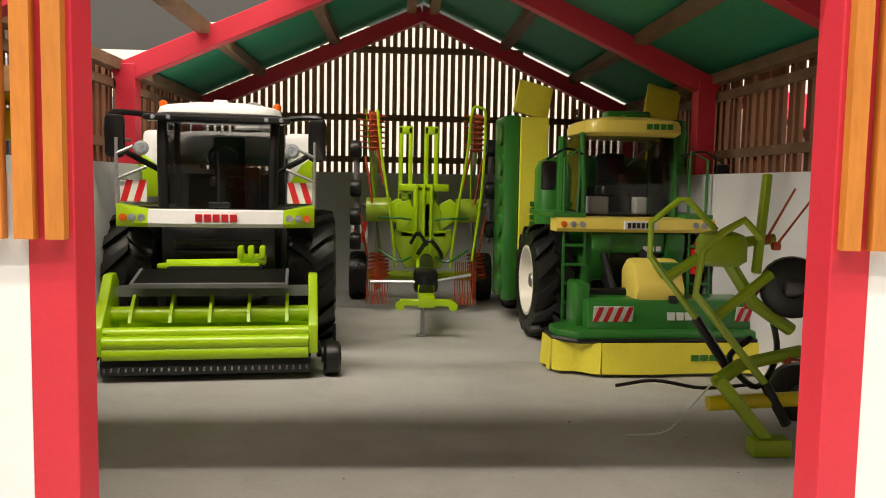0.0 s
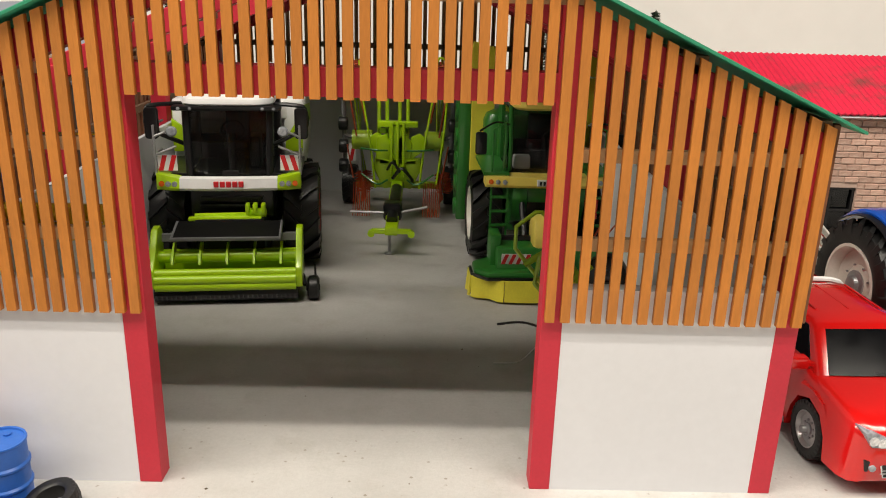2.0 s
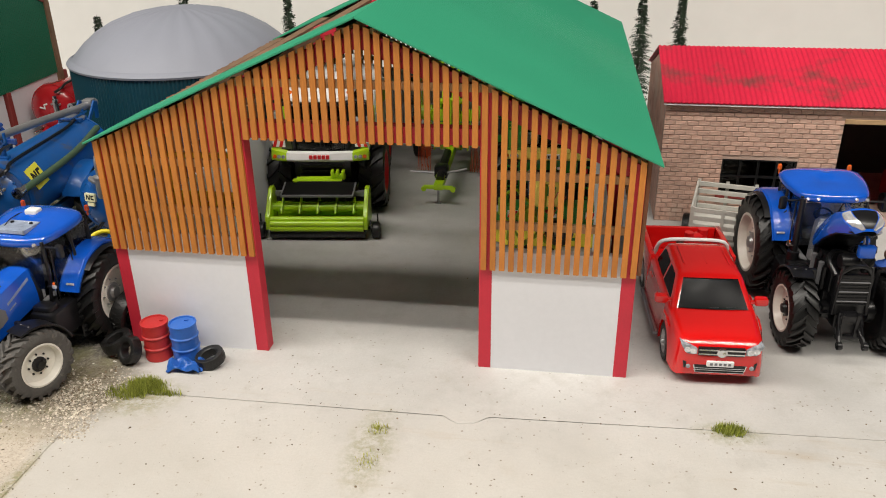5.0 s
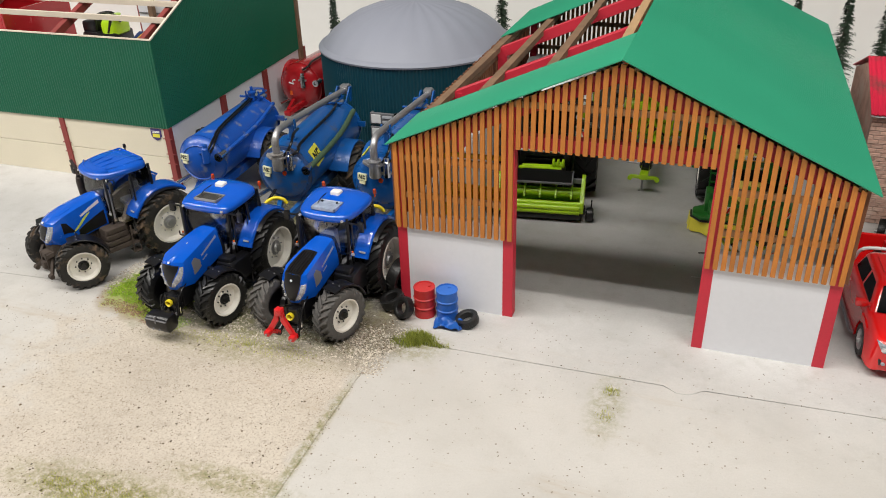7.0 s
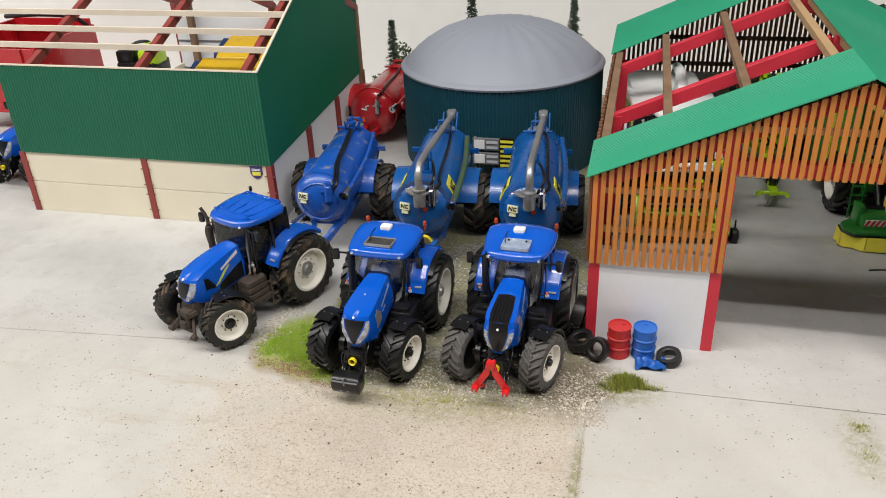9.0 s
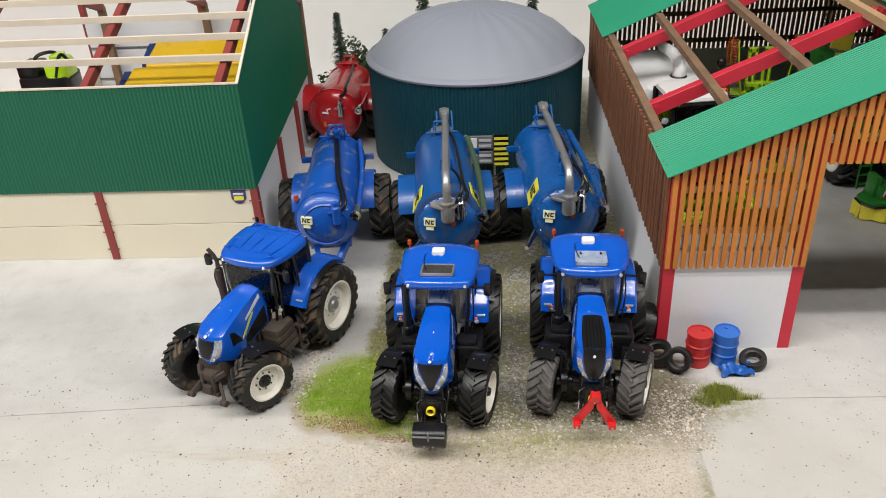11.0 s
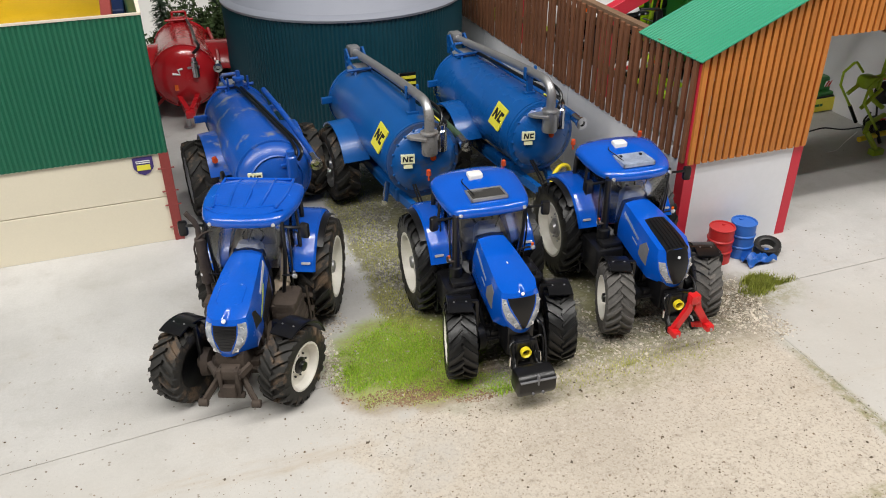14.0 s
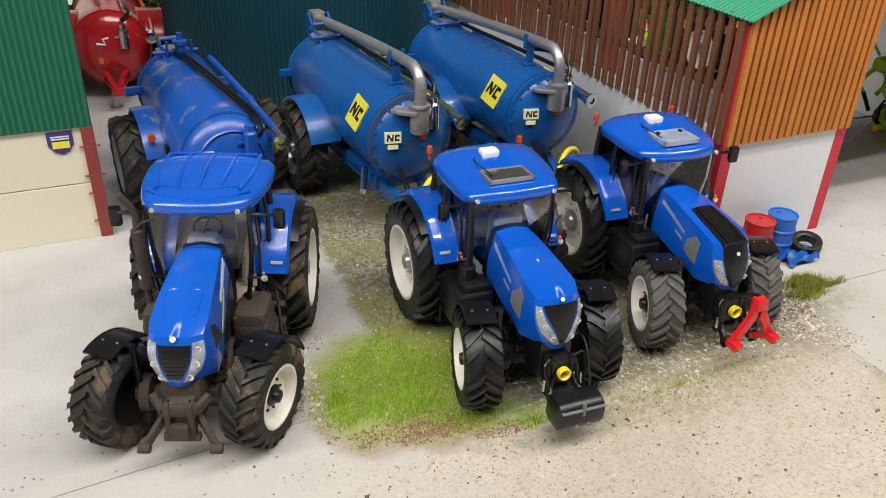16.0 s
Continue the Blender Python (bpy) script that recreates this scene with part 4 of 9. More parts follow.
        part("bonnet_lining", bm, M_BLACK, t, "black lining under the bonnet")
        bm = B()
        nose.patch(bm, [(0.1, -0.6, 0.6), (0.5, -0.5, 0.5), (0.9, -0.3, 0.3)], 0.03)
        bmesh.ops.transform(bm, matrix=tip, verts=bm.verts)
        part("grille", bm, M_BLACK, t, "black nose grille", smooth=True)
        for s in (-1, 1):
            bm = B()
            nose.patch(bm, [(q, min(s * a, s * b), max(s * a, s * b)) for q, a, b in ((0.08, 0.66, 0.97), (0.4, 0.6, 0.97), (0.75, 0.42, 0.9), (0.95, 0.34, 0.6))], 0.05, 4)
            bmesh.ops.transform(bm, matrix=tip, verts=bm.verts)
            part("headlight", bm, M_LENS, t, "clear angled headlight", smooth=True)
        bm = B()
        box(bm, 0.05, 0.95, -0.55, -0.1, 6.0, 6.75, 0.1)
        tube(bm, [(0.5, -0.3, 6.7), (0.5, 0.1, 7.3)], 0.08, 6)
        part("filter_box", bm, M_BLUE_DIRTY, t, "small blue filter box", smooth=True)
        bm = B()
        box(bm, -1.0, 1.0, -0.95, -0.6, 2.6, 5.2, 0.1)
        rad = part("radiator", bm, M_BLACK, t, "black radiator with cooling fins", smooth=True)
        for k in range(9):
            bm = B()
            box(bm, -0.85, 0.85, -1.02, -0.94, 3.3 + k * 0.2, 3.37 + k * 0.2, 0.02)
            part("fin", bm, M_GREYP if k % 3 == 1 else M_BLACK, rad)
        for s in (-1, 1):
            bm = B()
            bar(bm, (s * 0.95, -1.0, 2.7), (s * 0.8, -0.9, 5.7), 0.16, 0.16, 0.03)
            part("radiator_post", bm, M_BLACK, t)
        bm = B()
        tube(bm, curve_pts([(-0.8, -0.9, 5.3), (-0.3, -1.05, 5.75), (0.4, -1.0, 5.7), (0.85, -0.85, 5.2)]), 0.12, 8)
        part("coolant_hose", bm, M_BLACK, t, "black coolant hose", smooth=True)
        bm = B()
        lathe(bm, [(0, -0.5), (0.42, -0.48), (0.46, -0.3), (0.46, 0.3), (0.42, 0.48), (0, 0.5)], 16, rot(-0.15, 0.1, 5.55) @ AXLE)
        part("air_filter", bm, M_BLACK, t, "black drum air filter", smooth=True)
        bm = B()
        box(bm, -0.8, 0.8, 0.45, 3.7, 3.3, 5.2, 0.15)
        part("engine", bm, M_BLACK, t, "bare black engine block", smooth=True)
        bm = B()
        box(bm, -0.7, 0.7, -0.5, 0.5, 3.2, 4.9, 0.1)
        part("fan_housing", bm, M_BLACK, t, smooth=True)
        for k in range(4):
            bm = B()
            rod(bm, (-0.9, 0.8 + k * 0.7, 5.0), (0.9, 0.8 + k * 0.7, 5.0), 0.25, seg=8)
            part("cylinder_head", bm, M_BLACK, t, smooth=True)
            for s in (-1, 1):
                bm = B()
                rod(bm, (s, 0.9 + k * 0.6, 3.4), (s, 0.9 + k * 0.6, 4.8), 0.18, seg=8)
                part("injector_pipe", bm, M_GREYP if k % 2 else M_BLACK, t, smooth=True)
        bm = B()
        tube(bm, curve_pts([(-0.9, -0.5, 4.9), (-1.15, 0.3, 5.5), (-0.5, 1.1, 5.7), (0.6, 0.7, 5.6)]), 0.15, 8)
        part("air_pipe", bm, M_BLACK, t, "black air pipe", smooth=True)
        bm = B()
        tube(bm, [(0.9, 0.9, 5.0), (0.9, 1.1, 7.3)], 0.06, 6)
        part("bonnet_strut", bm, M_STEEL, t)
    # front mudguards turn with the wheels
    for s in (-1, 1):
        bm = B()
        arc_guard(bm, -s * 0.58, s * 0.58, rf + 0.18, 72, 162, 0.08, 14, 0, 0, 0.0)
        tube(bm, [(s * 0.58, -math.cos(radians(a)) * (rf + 0.22), math.sin(radians(a)) * (rf + 0.22)) for a in range(72, 163, 9)], 0.07, 6)
        bar(bm, (-s * 0.85, 0.1, 0.2), (-s * 0.85, 0.1, rf + 0.2), 0.2, 0.2, 0.03)
        bar(bm, (-s * 0.9, 0.1, rf + 0.22), (s * 0.2, 0.1, rf + 0.22), 0.2, 0.1)
        bmesh.ops.transform(bm, matrix=rot(s * tf, ay, rf, 0, 0, steer), verts=bm.verts)
        part("front_mudguard", bm, M_BLACK, t, "black curved mudguard", smooth=True)
        for px in (-0.3, 0.3):
            bm = B()
            p = rot(s * tf, ay, rf, 0, 0, steer) @ Vector((px, 0.0, rf + 0.27))
            lathe(bm, [(0.05, 0), (0.04, 0.03), (0, 0.035)], 8, Matrix.Translation(p))
            part("bolt", bm, M_STEEL, t)
    # side tanks and steps
    zf = 3.7
    for s in (-1, 1):
        bm = B()
        if A:
            for q in range(4):
                pad(bm, s * 1.75, 3.75, 1.55 - 0.1 * q, 2.3 - 0.15 * q, 0.3, 1.75 + q * 0.5, 2.2 + q * 0.5, 0.12)
            box(bm, s * 1.7 - 0.6, s * 1.7 + 0.6, 2.8, 4.7, 1.7, 3.6, 0.1)
        else:
            pad(bm, s * 1.85, 3.75, 1.7, 2.4, 0.3, 1.9, zf, 0.2)
            pad(bm, s * 1.75, 3.2, 1.2, 0.9, 0.2, zf - 0.05, zf + 0.3, 0.12)
        part("fuel_tank", bm, iron, t, "ribbed muddy side tank" if A else "black moulded side tank", smooth=True)
        for k in range(3):
            bm = B()
            box(bm, min(s * 1.9, s * 2.75), max(s * 1.9, s * 2.75), 4.7 + k * 0.1, 5.3, 1.1 + k * 0.8, 1.22 + k * 0.8, 0.03)
            part("step", bm, iron, t)
        bm = B()
        for yy in (4.68, 5.3):
            bar(bm, (s * 2.65, yy, 1.1), (s * 2.5, yy + 0.2, 3.5), 0.1, 0.1)
        part("step_frame", bm, iron, t)
    # cab
    zb, cy0, cy1 = 3.8, 3.95, 7.75
    zr = {"A": 7.75, "B": 7.4, "C": 7.45}.get(style, 7.6)
    if D:
        zr = 7.9
    for s in (-1, 1):
        for p0, p1, r in (((s * 1.5, cy0 + 0.05, zb - 0.4), (s * 1.9, cy0 - 0.05, zr + 0.1), 0.1), ((s * 2.05, 6.0, zb), (s * 2.05, 6.0, zr + 0.1), 0.08), ((s * 1.85, cy1, zb + 0.8), (s * 1.85, cy1 + 0.05, zr + 0.1), 0.12)):
            bm = B()
            tube(bm, curve_pts([p0, ((p0[0] + p1[0]) / 2 + s * 0.12, (p0[1] + p1[1]) / 2, (p0[2] + p1[2]) / 2), p1], 5), r, 8)
            part("cab_pillar", bm, M_BLACK, t, smooth=True)
        bm = B()
        prism(bm, [(cy0 + 0.15, zb - 0.2), (5.2, zb - 0.2), (6.2, zb + 1.3), (cy1 - 0.1, zb + 1.8), (cy1, zr), (cy0 + 0.1, zr)], s * 1.92, s * 1.95, "x")
        part("side_window", bm, M_GLASS, t, "clear cab side glass")
        bm = B()
        tube(bm, curve_pts([(s * 2.0, cy0 + 0.25, zb + 0.2), (s * 2.12, cy0 + 0.15, zb + 1.8), (s * 2.08, cy0 + 0.25, zr - 0.4)], 5), 0.05, 6)
        tube(bm, [(s * 2.0, 5.75, zb + 1.6), (s * 2.15, 5.7, zb + 1.7), (s * 2.15, 5.7, zb + 2.4), (s * 2.0, 5.75, zb + 2.5)], 0.045, 6)
        part("grab_rail", bm, M_BLACK, t, "thin black grab rail", smooth=True)
    bm = B()
    loft(bm, [[Vector((-hw, yy, zz)), Vector((0, yy - 0.18, zz)), Vector((hw, yy, zz)), Vector((hw, yy + 0.04, zz)), Vector((0, yy - 0.14, zz)), Vector((-hw, yy + 0.04, zz))] for hw, yy, zz in ((1.5, cy0 - 0.1, 4.6), (1.7, cy0 - 0.25, 6.2), (1.82, cy0 - 0.1, zr + 0.05))])
    part("windscreen", bm, M_GLASS, t, "clear cab windscreen", smooth=True)
    bm = B()
    box(bm, -1.75, 1.75, cy1, cy1 + 0.04, 5.3, zr)
    part("rear_window", bm, M_GLASS, t, "clear rear cab glass")
    bm = B()
    box(bm, -1.7, 1.7, cy1 - 0.2, cy1 + 0.1, zb - 0.2, 5.3, 0.1)
    part("rear_panel", bm, M_CABGREY, t, "grey lower rear cab panel", smooth=True)
    bm = B()
    box(bm, -1.6, 1.6, cy0 + 0.1, cy1, zb - 0.4, zb - 0.1, 0.1)
    box(bm, -0.8, 0.8, 6.2, 7.5, zb - 0.1, zb + 0.5, 0.1)
    part("cab_floor", bm, M_CABTRIM if A else M_CABGREY, t, smooth=True)
    for s in (-1, 1):
        bm = B()
        prism(bm, [(4.9, zb - 0.1), (cy1 - 0.2, zb - 0.1), (cy1 - 0.2, zb + 1.7), (6.3, zb + 1.3), (5.5, zb + 1.0)], s * 1.1, s * 1.75, "x", 0.08)
        part("side_console", bm, M_CABTRIM if A else M_CABGREY, t, "grey side console", smooth=True)
    bm = B()
    pad(bm, 0, 6.5, 1.35, 1.3, 0.3, zb + 0.5, zb + 0.95, 0.15)
    box(bm, -0.62, 0.62, 7.0, 7.3, zb + 0.8, zb + 2.5, 0.15)
    pad(bm, 0, 7.15, 0.7, 0.3, 0.12, zb + 2.55, zb + 2.95, 0.08)
    part("seat", bm, M_GREYP, t, "dark driver seat", smooth=True)
    bm = B()
    loft(bm, [[Vector((px, py, z)) for px, py in rrect(0, 4.35, w, d, 0.2)] for w, d, z in ((1.5, 0.75, zb - 0.1), (1.4, 0.8, zb + 1.5), (1.3, 0.8, zb + 2.35), (1.05, 0.5, zb + 2.62))])
    part("dashboard", bm, M_DASH, t, "light grey dashboard console", smooth=True)
    bm = B()
    rod(bm, (0, 4.65, zb + 1.9), (0, 5.05, zb + 2.5), 0.09)
    part("steering_column", bm, M_BLACK, t, smooth=True)
    bm = B()
    tube(bm, [Vector((0.55 * math.cos(a), 5.1 + 0.35 * math.sin(a), zb + 2.55 + 0.28 * math.sin(a))) for a in [2 * math.pi * k / 16 for k in range(17)]], 0.06, 6)
    part("steering_wheel", bm, M_BLACK, t, smooth=True)
    bm = B()
    tube(bm, [(0.55, cy0 - 0.2, zr - 0.1), (0.2, cy0 - 0.28, zr - 0.9)], 0.035, 5)
    part("wiper", bm, M_BLACK, t)
    # roof
    f0, f1 = (3.45, 7.75) if not A else (3.35, 8.0)
    half = {"A" if not D else "D": [(-0.9, f0), (0.9, f0), (1.9, f0 + 0.35), (2.25, f0 + 1.3), (2.5, f0 + 2.6), (2.4, f1 - 0.15), (-2.4, f1 - 0.15), (-2.5, f0 + 2.6), (-2.25, f0 + 1.3), (-1.9, f0 + 0.35)],
            "C": [(-1.25, f0), (1.25, f0), (2.1, f0 + 0.6), (2.42, f0 + 2.2), (2.42, f1), (-2.42, f1), (-2.42, f0 + 2.2), (-2.1, f0 + 0.6)]}.get(style, [(-1.6, f0), (1.6, f0), (2.12, f0 + 0.35), (2.4, f0 + 1.9), (2.38, f1), (-2.38, f1), (-2.4, f0 + 1.9), (-2.12, f0 + 0.35)])
    outline = chaikin(half, 3 if A else 2)
    my = (f0 + f1) / 2 + 0.2
    rise = 0.05 if A else 0.16

    def skin(k, z, tilt=1.0):
        """The outline drawn in to k of its size; the front hangs a little lower."""
        return [Vector((px * k, my + (py - my) * k, z + tilt * rise * (py - my) / 2)) for px, py in outline]
    bm = B()
    loft(bm, [skin(0.9, zr + 0.02), skin(0.985, zr + 0.04), skin(1.0, zr + 0.12), skin(1.0, zr + 0.3), skin(0.975, zr + 0.43), skin(0.92, zr + 0.52), skin(0.7, zr + 0.66), skin(0.35, zr + 0.73), skin(0.1, zr + 0.74)])
    roof = part("cab_roof", bm, blue, t, "rounded blue cab roof", smooth=True)

    def roof_top(px, py):
        k = max(abs(px) / 2.4, abs(py - my) / 2.15)
        return zr + 0.74 - 0.23 * min(1, k) ** 2.2 + rise * (py - my) / 2
    if A:
        lines = [[(-1.9, f0 + 1.0), (-1.1, f0 + 0.55), (0, f0 + 0.42), (1.1, f0 + 0.55), (1.9, f0 + 1.0)], [(-1.5, f0 + 1.25), (0, f0 + 0.95), (1.5, f0 + 1.25)], [(-1.8, my + 0.9), (1.8, my + 0.9)], [(-1.7, f1 - 0.5), (1.7, f1 - 0.5)]] + [[(px * 0.85, f0 + 1.0), (px, my), (px, f1 - 0.5)] for px in (-1.8, -0.9, 0.0, 0.9, 1.8)]
        for ln in lines:
            bm = B()
            pts = [p for p in curve_pts([(px, py, 0) for px, py in ln], 6)] if len(ln) > 2 else [Vector((ln[0][0] + (ln[1][0] - ln[0][0]) * k / 10, ln[0][1], 0)) for k in range(11)]
            tube(bm, [(p.x, p.y, roof_top(p.x, p.y) - 0.01) for p in pts], 0.075, 8)
            part("roof_rib", bm, blue, roof, smooth=True)
    elif not D:
        hy = f0 + 1.15
        m = rot(0, hy, roof_top(0, hy) + 0.06, -1.5)
        wide, long = (1.0, 0.62) if not C else (0.95, 0.72)
        bm = B()
        for x0, x1, y0, y1 in ((-wide, wide, -long, -long + 0.12), (-wide, wide, long - 0.12, long), (-wide, -wide + 0.12, -long, long), (wide - 0.12, wide, -long, long)):
            box(bm, x0, x1, y0, y1, -0.2, -0.01 if not C else 0.05, 0.03, m=m)
        part("roof_hatch", bm, M_STEEL if not C else M_HATCH_C, roof, "framed roof hatch")
        bm = B()
        box(bm, -wide + 0.1, wide - 0.1, -long + 0.1, long - 0.1, -0.2, -0.04 if not C else 0.02, m=m)
        part("roof_window", bm, M_HATCH_B if not C else M_HATCH_C, roof, "glazed roof window")
        if C:
            for s in (-1, 1):
                bm = B()
                rod(bm, (s * 0.6, hy + 0.45, roof_top(0, hy) + 0.1), (s * 0.6, hy + 0.3, roof_top(0, hy) + 0.13), 0.07, seg=8)
                part("hatch_hinge", bm, M_BLACK, roof)
        bm = B()
        pad(bm, -0.1, f0 + 2.75, 0.8, 0.65, 0.15, roof_top(0, f0 + 2.75) - 0.03, roof_top(0, f0 + 2.75) + 0.28, 0.08)
        part("antenna_box", bm, M_WHITEP, roof, "white receiver box", smooth=True)
        bm = B()
        zt = roof_top(0, f0 + 2.75) + 0.1
        tube(bm, curve_pts([(-0.5, f0 + 2.8, zt - 0.05), (-0.9, f0 + 2.5, zt - 0.1), (-0.85, f0 + 1.6, zt - 0.12), (-0.7, f0 + 1.0, zt - 0.22)], 4), 0.03, 5)
        part("antenna_cable", bm, M_BLACK, roof)
    for s in ((-1, 1) if not A else (-1,)):
        bm = B()
        p = (s * 2.15, f1 + 0.12, zr + 0.12)
        lathe(bm, [(0.06, 0), (0.06, 0.3), (0.14, 0.31), (0.14, 0.36), (0.12, 0.6), (0.05, 0.65), (0, 0.65)], 12, rot(*p))
        part("beacon", bm, (M_BEACON if not D else M_AMBER) if not A else M_BLACK, roof, "orange beacon lamp" if not A else "dark beacon lamp", smooth=True)
    for s in (-1, 1):
        for xx in (1.7, 1.1) if D else ((1.7,) if not A else (1.55,)):
            bm = B()
            lathe(bm, [(0.0, -0.03), (0.1, -0.02), (0.1, 0.1), (0.08, 0.12), (0, 0.12)], 12, rot(s * xx, f0 + (0.12 if not A else 0.3), zr + 0.05) @ Matrix.Rotation(radians(75), 4, "X"))
            part("work_light", bm, M_LENS, t, "small round work light", smooth=True)
        # mirror on a jointed arm
        bm = B()
        my0 = cy0 - 0.1
        tube(bm, curve_pts([(s * 1.9, my0 + 0.1, zr - 0.2), (s * 2.5, my0 - 0.1, zr - 0.12), (s * 2.95, my0 - 0.05, zr - 0.15)], 4), 0.07, 6)
        arm = part("mirror_arm", bm, M_BLACK, t, smooth=True)
        bm = B()
        pad(bm, 0, 0, 0.45, 0.8, 0.12, -0.14, 0.1, 0.07, m=rot(s * 3.0, my0 - 0.05, zr - 0.32, 90, 0, -s * 14))
        part("mirror", bm, M_BLACK, arm, "black wing mirror", smooth=True)
        # front lamps on stalks at the pillar foot
        bm = B()
        tube(bm, curve_pts([(s * 1.6, my0 + 0.05, 4.75), (s * 2.0, my0 - 0.2, 4.95), (s * 2.3, my0 - 0.25, 4.95)], 4), 0.05, 6)
        stalk = part("lamp_stalk", bm, M_BLACK, t, smooth=True)
        bm = B()
        lathe(bm, [(0.0, -0.08), (0.12, -0.07), (0.14, 0.02), (0.1, 0.06), (0, 0.07)], 12, rot(s * 2.32, my0 - 0.28, 4.95) @ Matrix.Rotation(radians(90), 4, "X"))
        part("stalk_lamp", bm, M_LENS, stalk, "small clear lamp", smooth=True)
        bm = B()
        lathe(bm, [(0.07, 0), (0.07, 0.14), (0, 0.17)], 10, rot(s * 2.3, my0 - 0.25, 5.06))
        part("indicator", bm, M_AMBER if not A else M_GREYP, stalk, smooth=True)
        # rear mudguard with a rolled outer edge
        bm = B()
        gx0, gx1 = 1.6, 2.95
        arcs = range(26, 140, 6)
        rows = []
        for a in arcs:
            q = rr + 0.22 + (0.1 if a > 60 else 0.0)
            c, sn = -math.cos(radians(a)), math.sin(radians(a))
            rows.append([Vector((s * px, wb + c * (q + dq), rr + sn * (q + dq))) for px, dq in ((gx0, 0.0), (gx1 - 0.1, -0.02), (gx1, -0.14), (gx1 + 0.02, 0.0), (gx1 - 0.08, 0.12), (gx1 - 0.35, 0.17), (gx0, 0.18))])
        loft(bm, rows)
        pts = [(wb - math.cos(radians(a)) * (rr + 0.3), rr + math.sin(radians(a)) * (rr + 0.3)) for a in range(28, 139, 8)]
        prism(bm, [(wb - 1.6, rr + 0.5)] + pts + [(wb + 1.6, rr + 0.5)], min(s * gx0, s * (gx0 + 0.12)), max(s * gx0, s * (gx0 + 0.12)), "x")
        fender = part("rear_mudguard", bm, blue, t, "curved blue rear mudguard", smooth=True)
        bm = B()
        a = radians(34)
        pad(bm, 0, 0, 0.5, 0.14, 0.05, -0.03, 0.06, 0.03, m=rot(s * 2.5, wb - math.cos(a) * (rr + 0.42), rr + math.sin(a) * (rr + 0.42), 56))
        part("marker_lamp", bm, M_LENS, fender, "small clear marker lamp")
        bm = B()
        arc_guard(bm, s * (gx1 + 0.0), s * (gx1 + 0.35), rr + 0.16, 52, 130, 0.06, 12, wb, rr, 0.05)
        part("mudguard_extension", bm, M_BLACK, fender, "black rubber mudguard edge", smooth=True)
    # exhaust stack
    bm = B()
    ex, ey = (-2.25, 3.75) if A else (-1.95, 3.6)
    if A:
        tube(bm, [(ex, ey, 3.4), (ex, ey, 4.3), (ex, ey, 4.4), (ex, ey, 6.9), (ex, ey, 7.0), (ex, ey, 7.5), (ex - 0.1, ey - 0.05, 7.9), (ex - 0.4, ey - 0.15, 8.4)], [0.14, 0.14, 0.27, 0.27, 0.16, 0.13, 0.13, 0.13], 12)
        part("exhaust", bm, M_RUST_PIPE, t, "rusty upright exhaust stack with a bent tip", smooth=True)
        bm = B()
        tube(bm, curve_pts([(-1.6, 3.9, 7.3), (-2.1, 3.6, 7.2), (-2.55, 3.6, 6.4), (-2.3, 3.6, 5.2), (-1.8, 3.8, 4.8)], 5), 0.05, 6)
        part("hand_rail", bm, M_RUST_PIPE, t, "bent grab rail round the exhaust", smooth=True)
    else:
        tube(bm, [(ex, ey, 3.4), (ex, ey, 4.5), (ex, ey, 4.55), (ex + 0.02, ey, 5.4), (ex, ey + 0.02, zr + 0.05)], [0.38, 0.36, 0.22, 0.2, 0.17], 12)
        part("exhaust", bm, M_BLACK, t, "black upright exhaust stack", smooth=True)
        bm = B()
        tube(bm, curve_pts([(ex - 0.1, ey - 0.1, 4.9), (ex - 0.45, ey - 0.2, 5.0), (ex - 0.5, ey - 0.2, 5.3)], 4), 0.06, 6)
        part("sensor_pipe", bm, M_RUST_PIPE, t, smooth=True)
    # front linkage
    ly = -1.75 if A else -2.2
    for s in (-1, 1):
        bm = B()
        if A:
            bar(bm, (s * 0.5, -1.0, 2.3), (s * 1.2, ly + 0.1, 1.3), 0.22, 0.32, 0.04)
            rod(bm, (s * 1.05, ly, 1.25), (s * 1.45, ly, 1.25), 0.2, seg=12)
        else:
            bar(bm, (s * 0.5, -1.0, 2.2), (s * 0.7, ly, 1.35), 0.2, 0.32, 0.04)
            lathe(bm, [(0.24, -0.12), (0.24, 0.12), (0.1, 0.12)], 12, rot(s * 0.7, ly - 0.05, 1.35) @ AXLE)
            rod(bm, (s * 0.55, -1.2, 2.9), (s * 0.62, -1.5, 2.3), 0.12, seg=8)
            rod(bm, (s * 0.62, -1.5, 2.3), (s * 0.68, -1.9, 1.6), 0.07, seg=8)
        part("lift_arm", bm, iron, t, smooth=True)
    bm = B()
    box(bm, -0.6, 0.6, -1.45, -1.15, 2.35, 2.85, 0.06)
    box(bm, -0.5, -0.3, -1.5, -1.1, 1.4, 2.9, 0.04)
    box(bm, 0.3, 0.5, -1.5, -1.1, 1.4, 2.9, 0.04)
    box(bm, -0.65, 0.65, -1.5, -1.2, 1.3, 1.55, 0.05)
    if A:
        box(bm, -0.3, 0.3, -1.7, -1.4, 1.5, 2.1, 0.05)
        for s in (-1, 1):
            bar(bm, (s * 1.0, -0.9, 2.9), (s * 0.55, -1.4, 2.6), 0.2, 0.3, 0.03)
    part("linkage_frame", bm, iron, t, smooth=True)
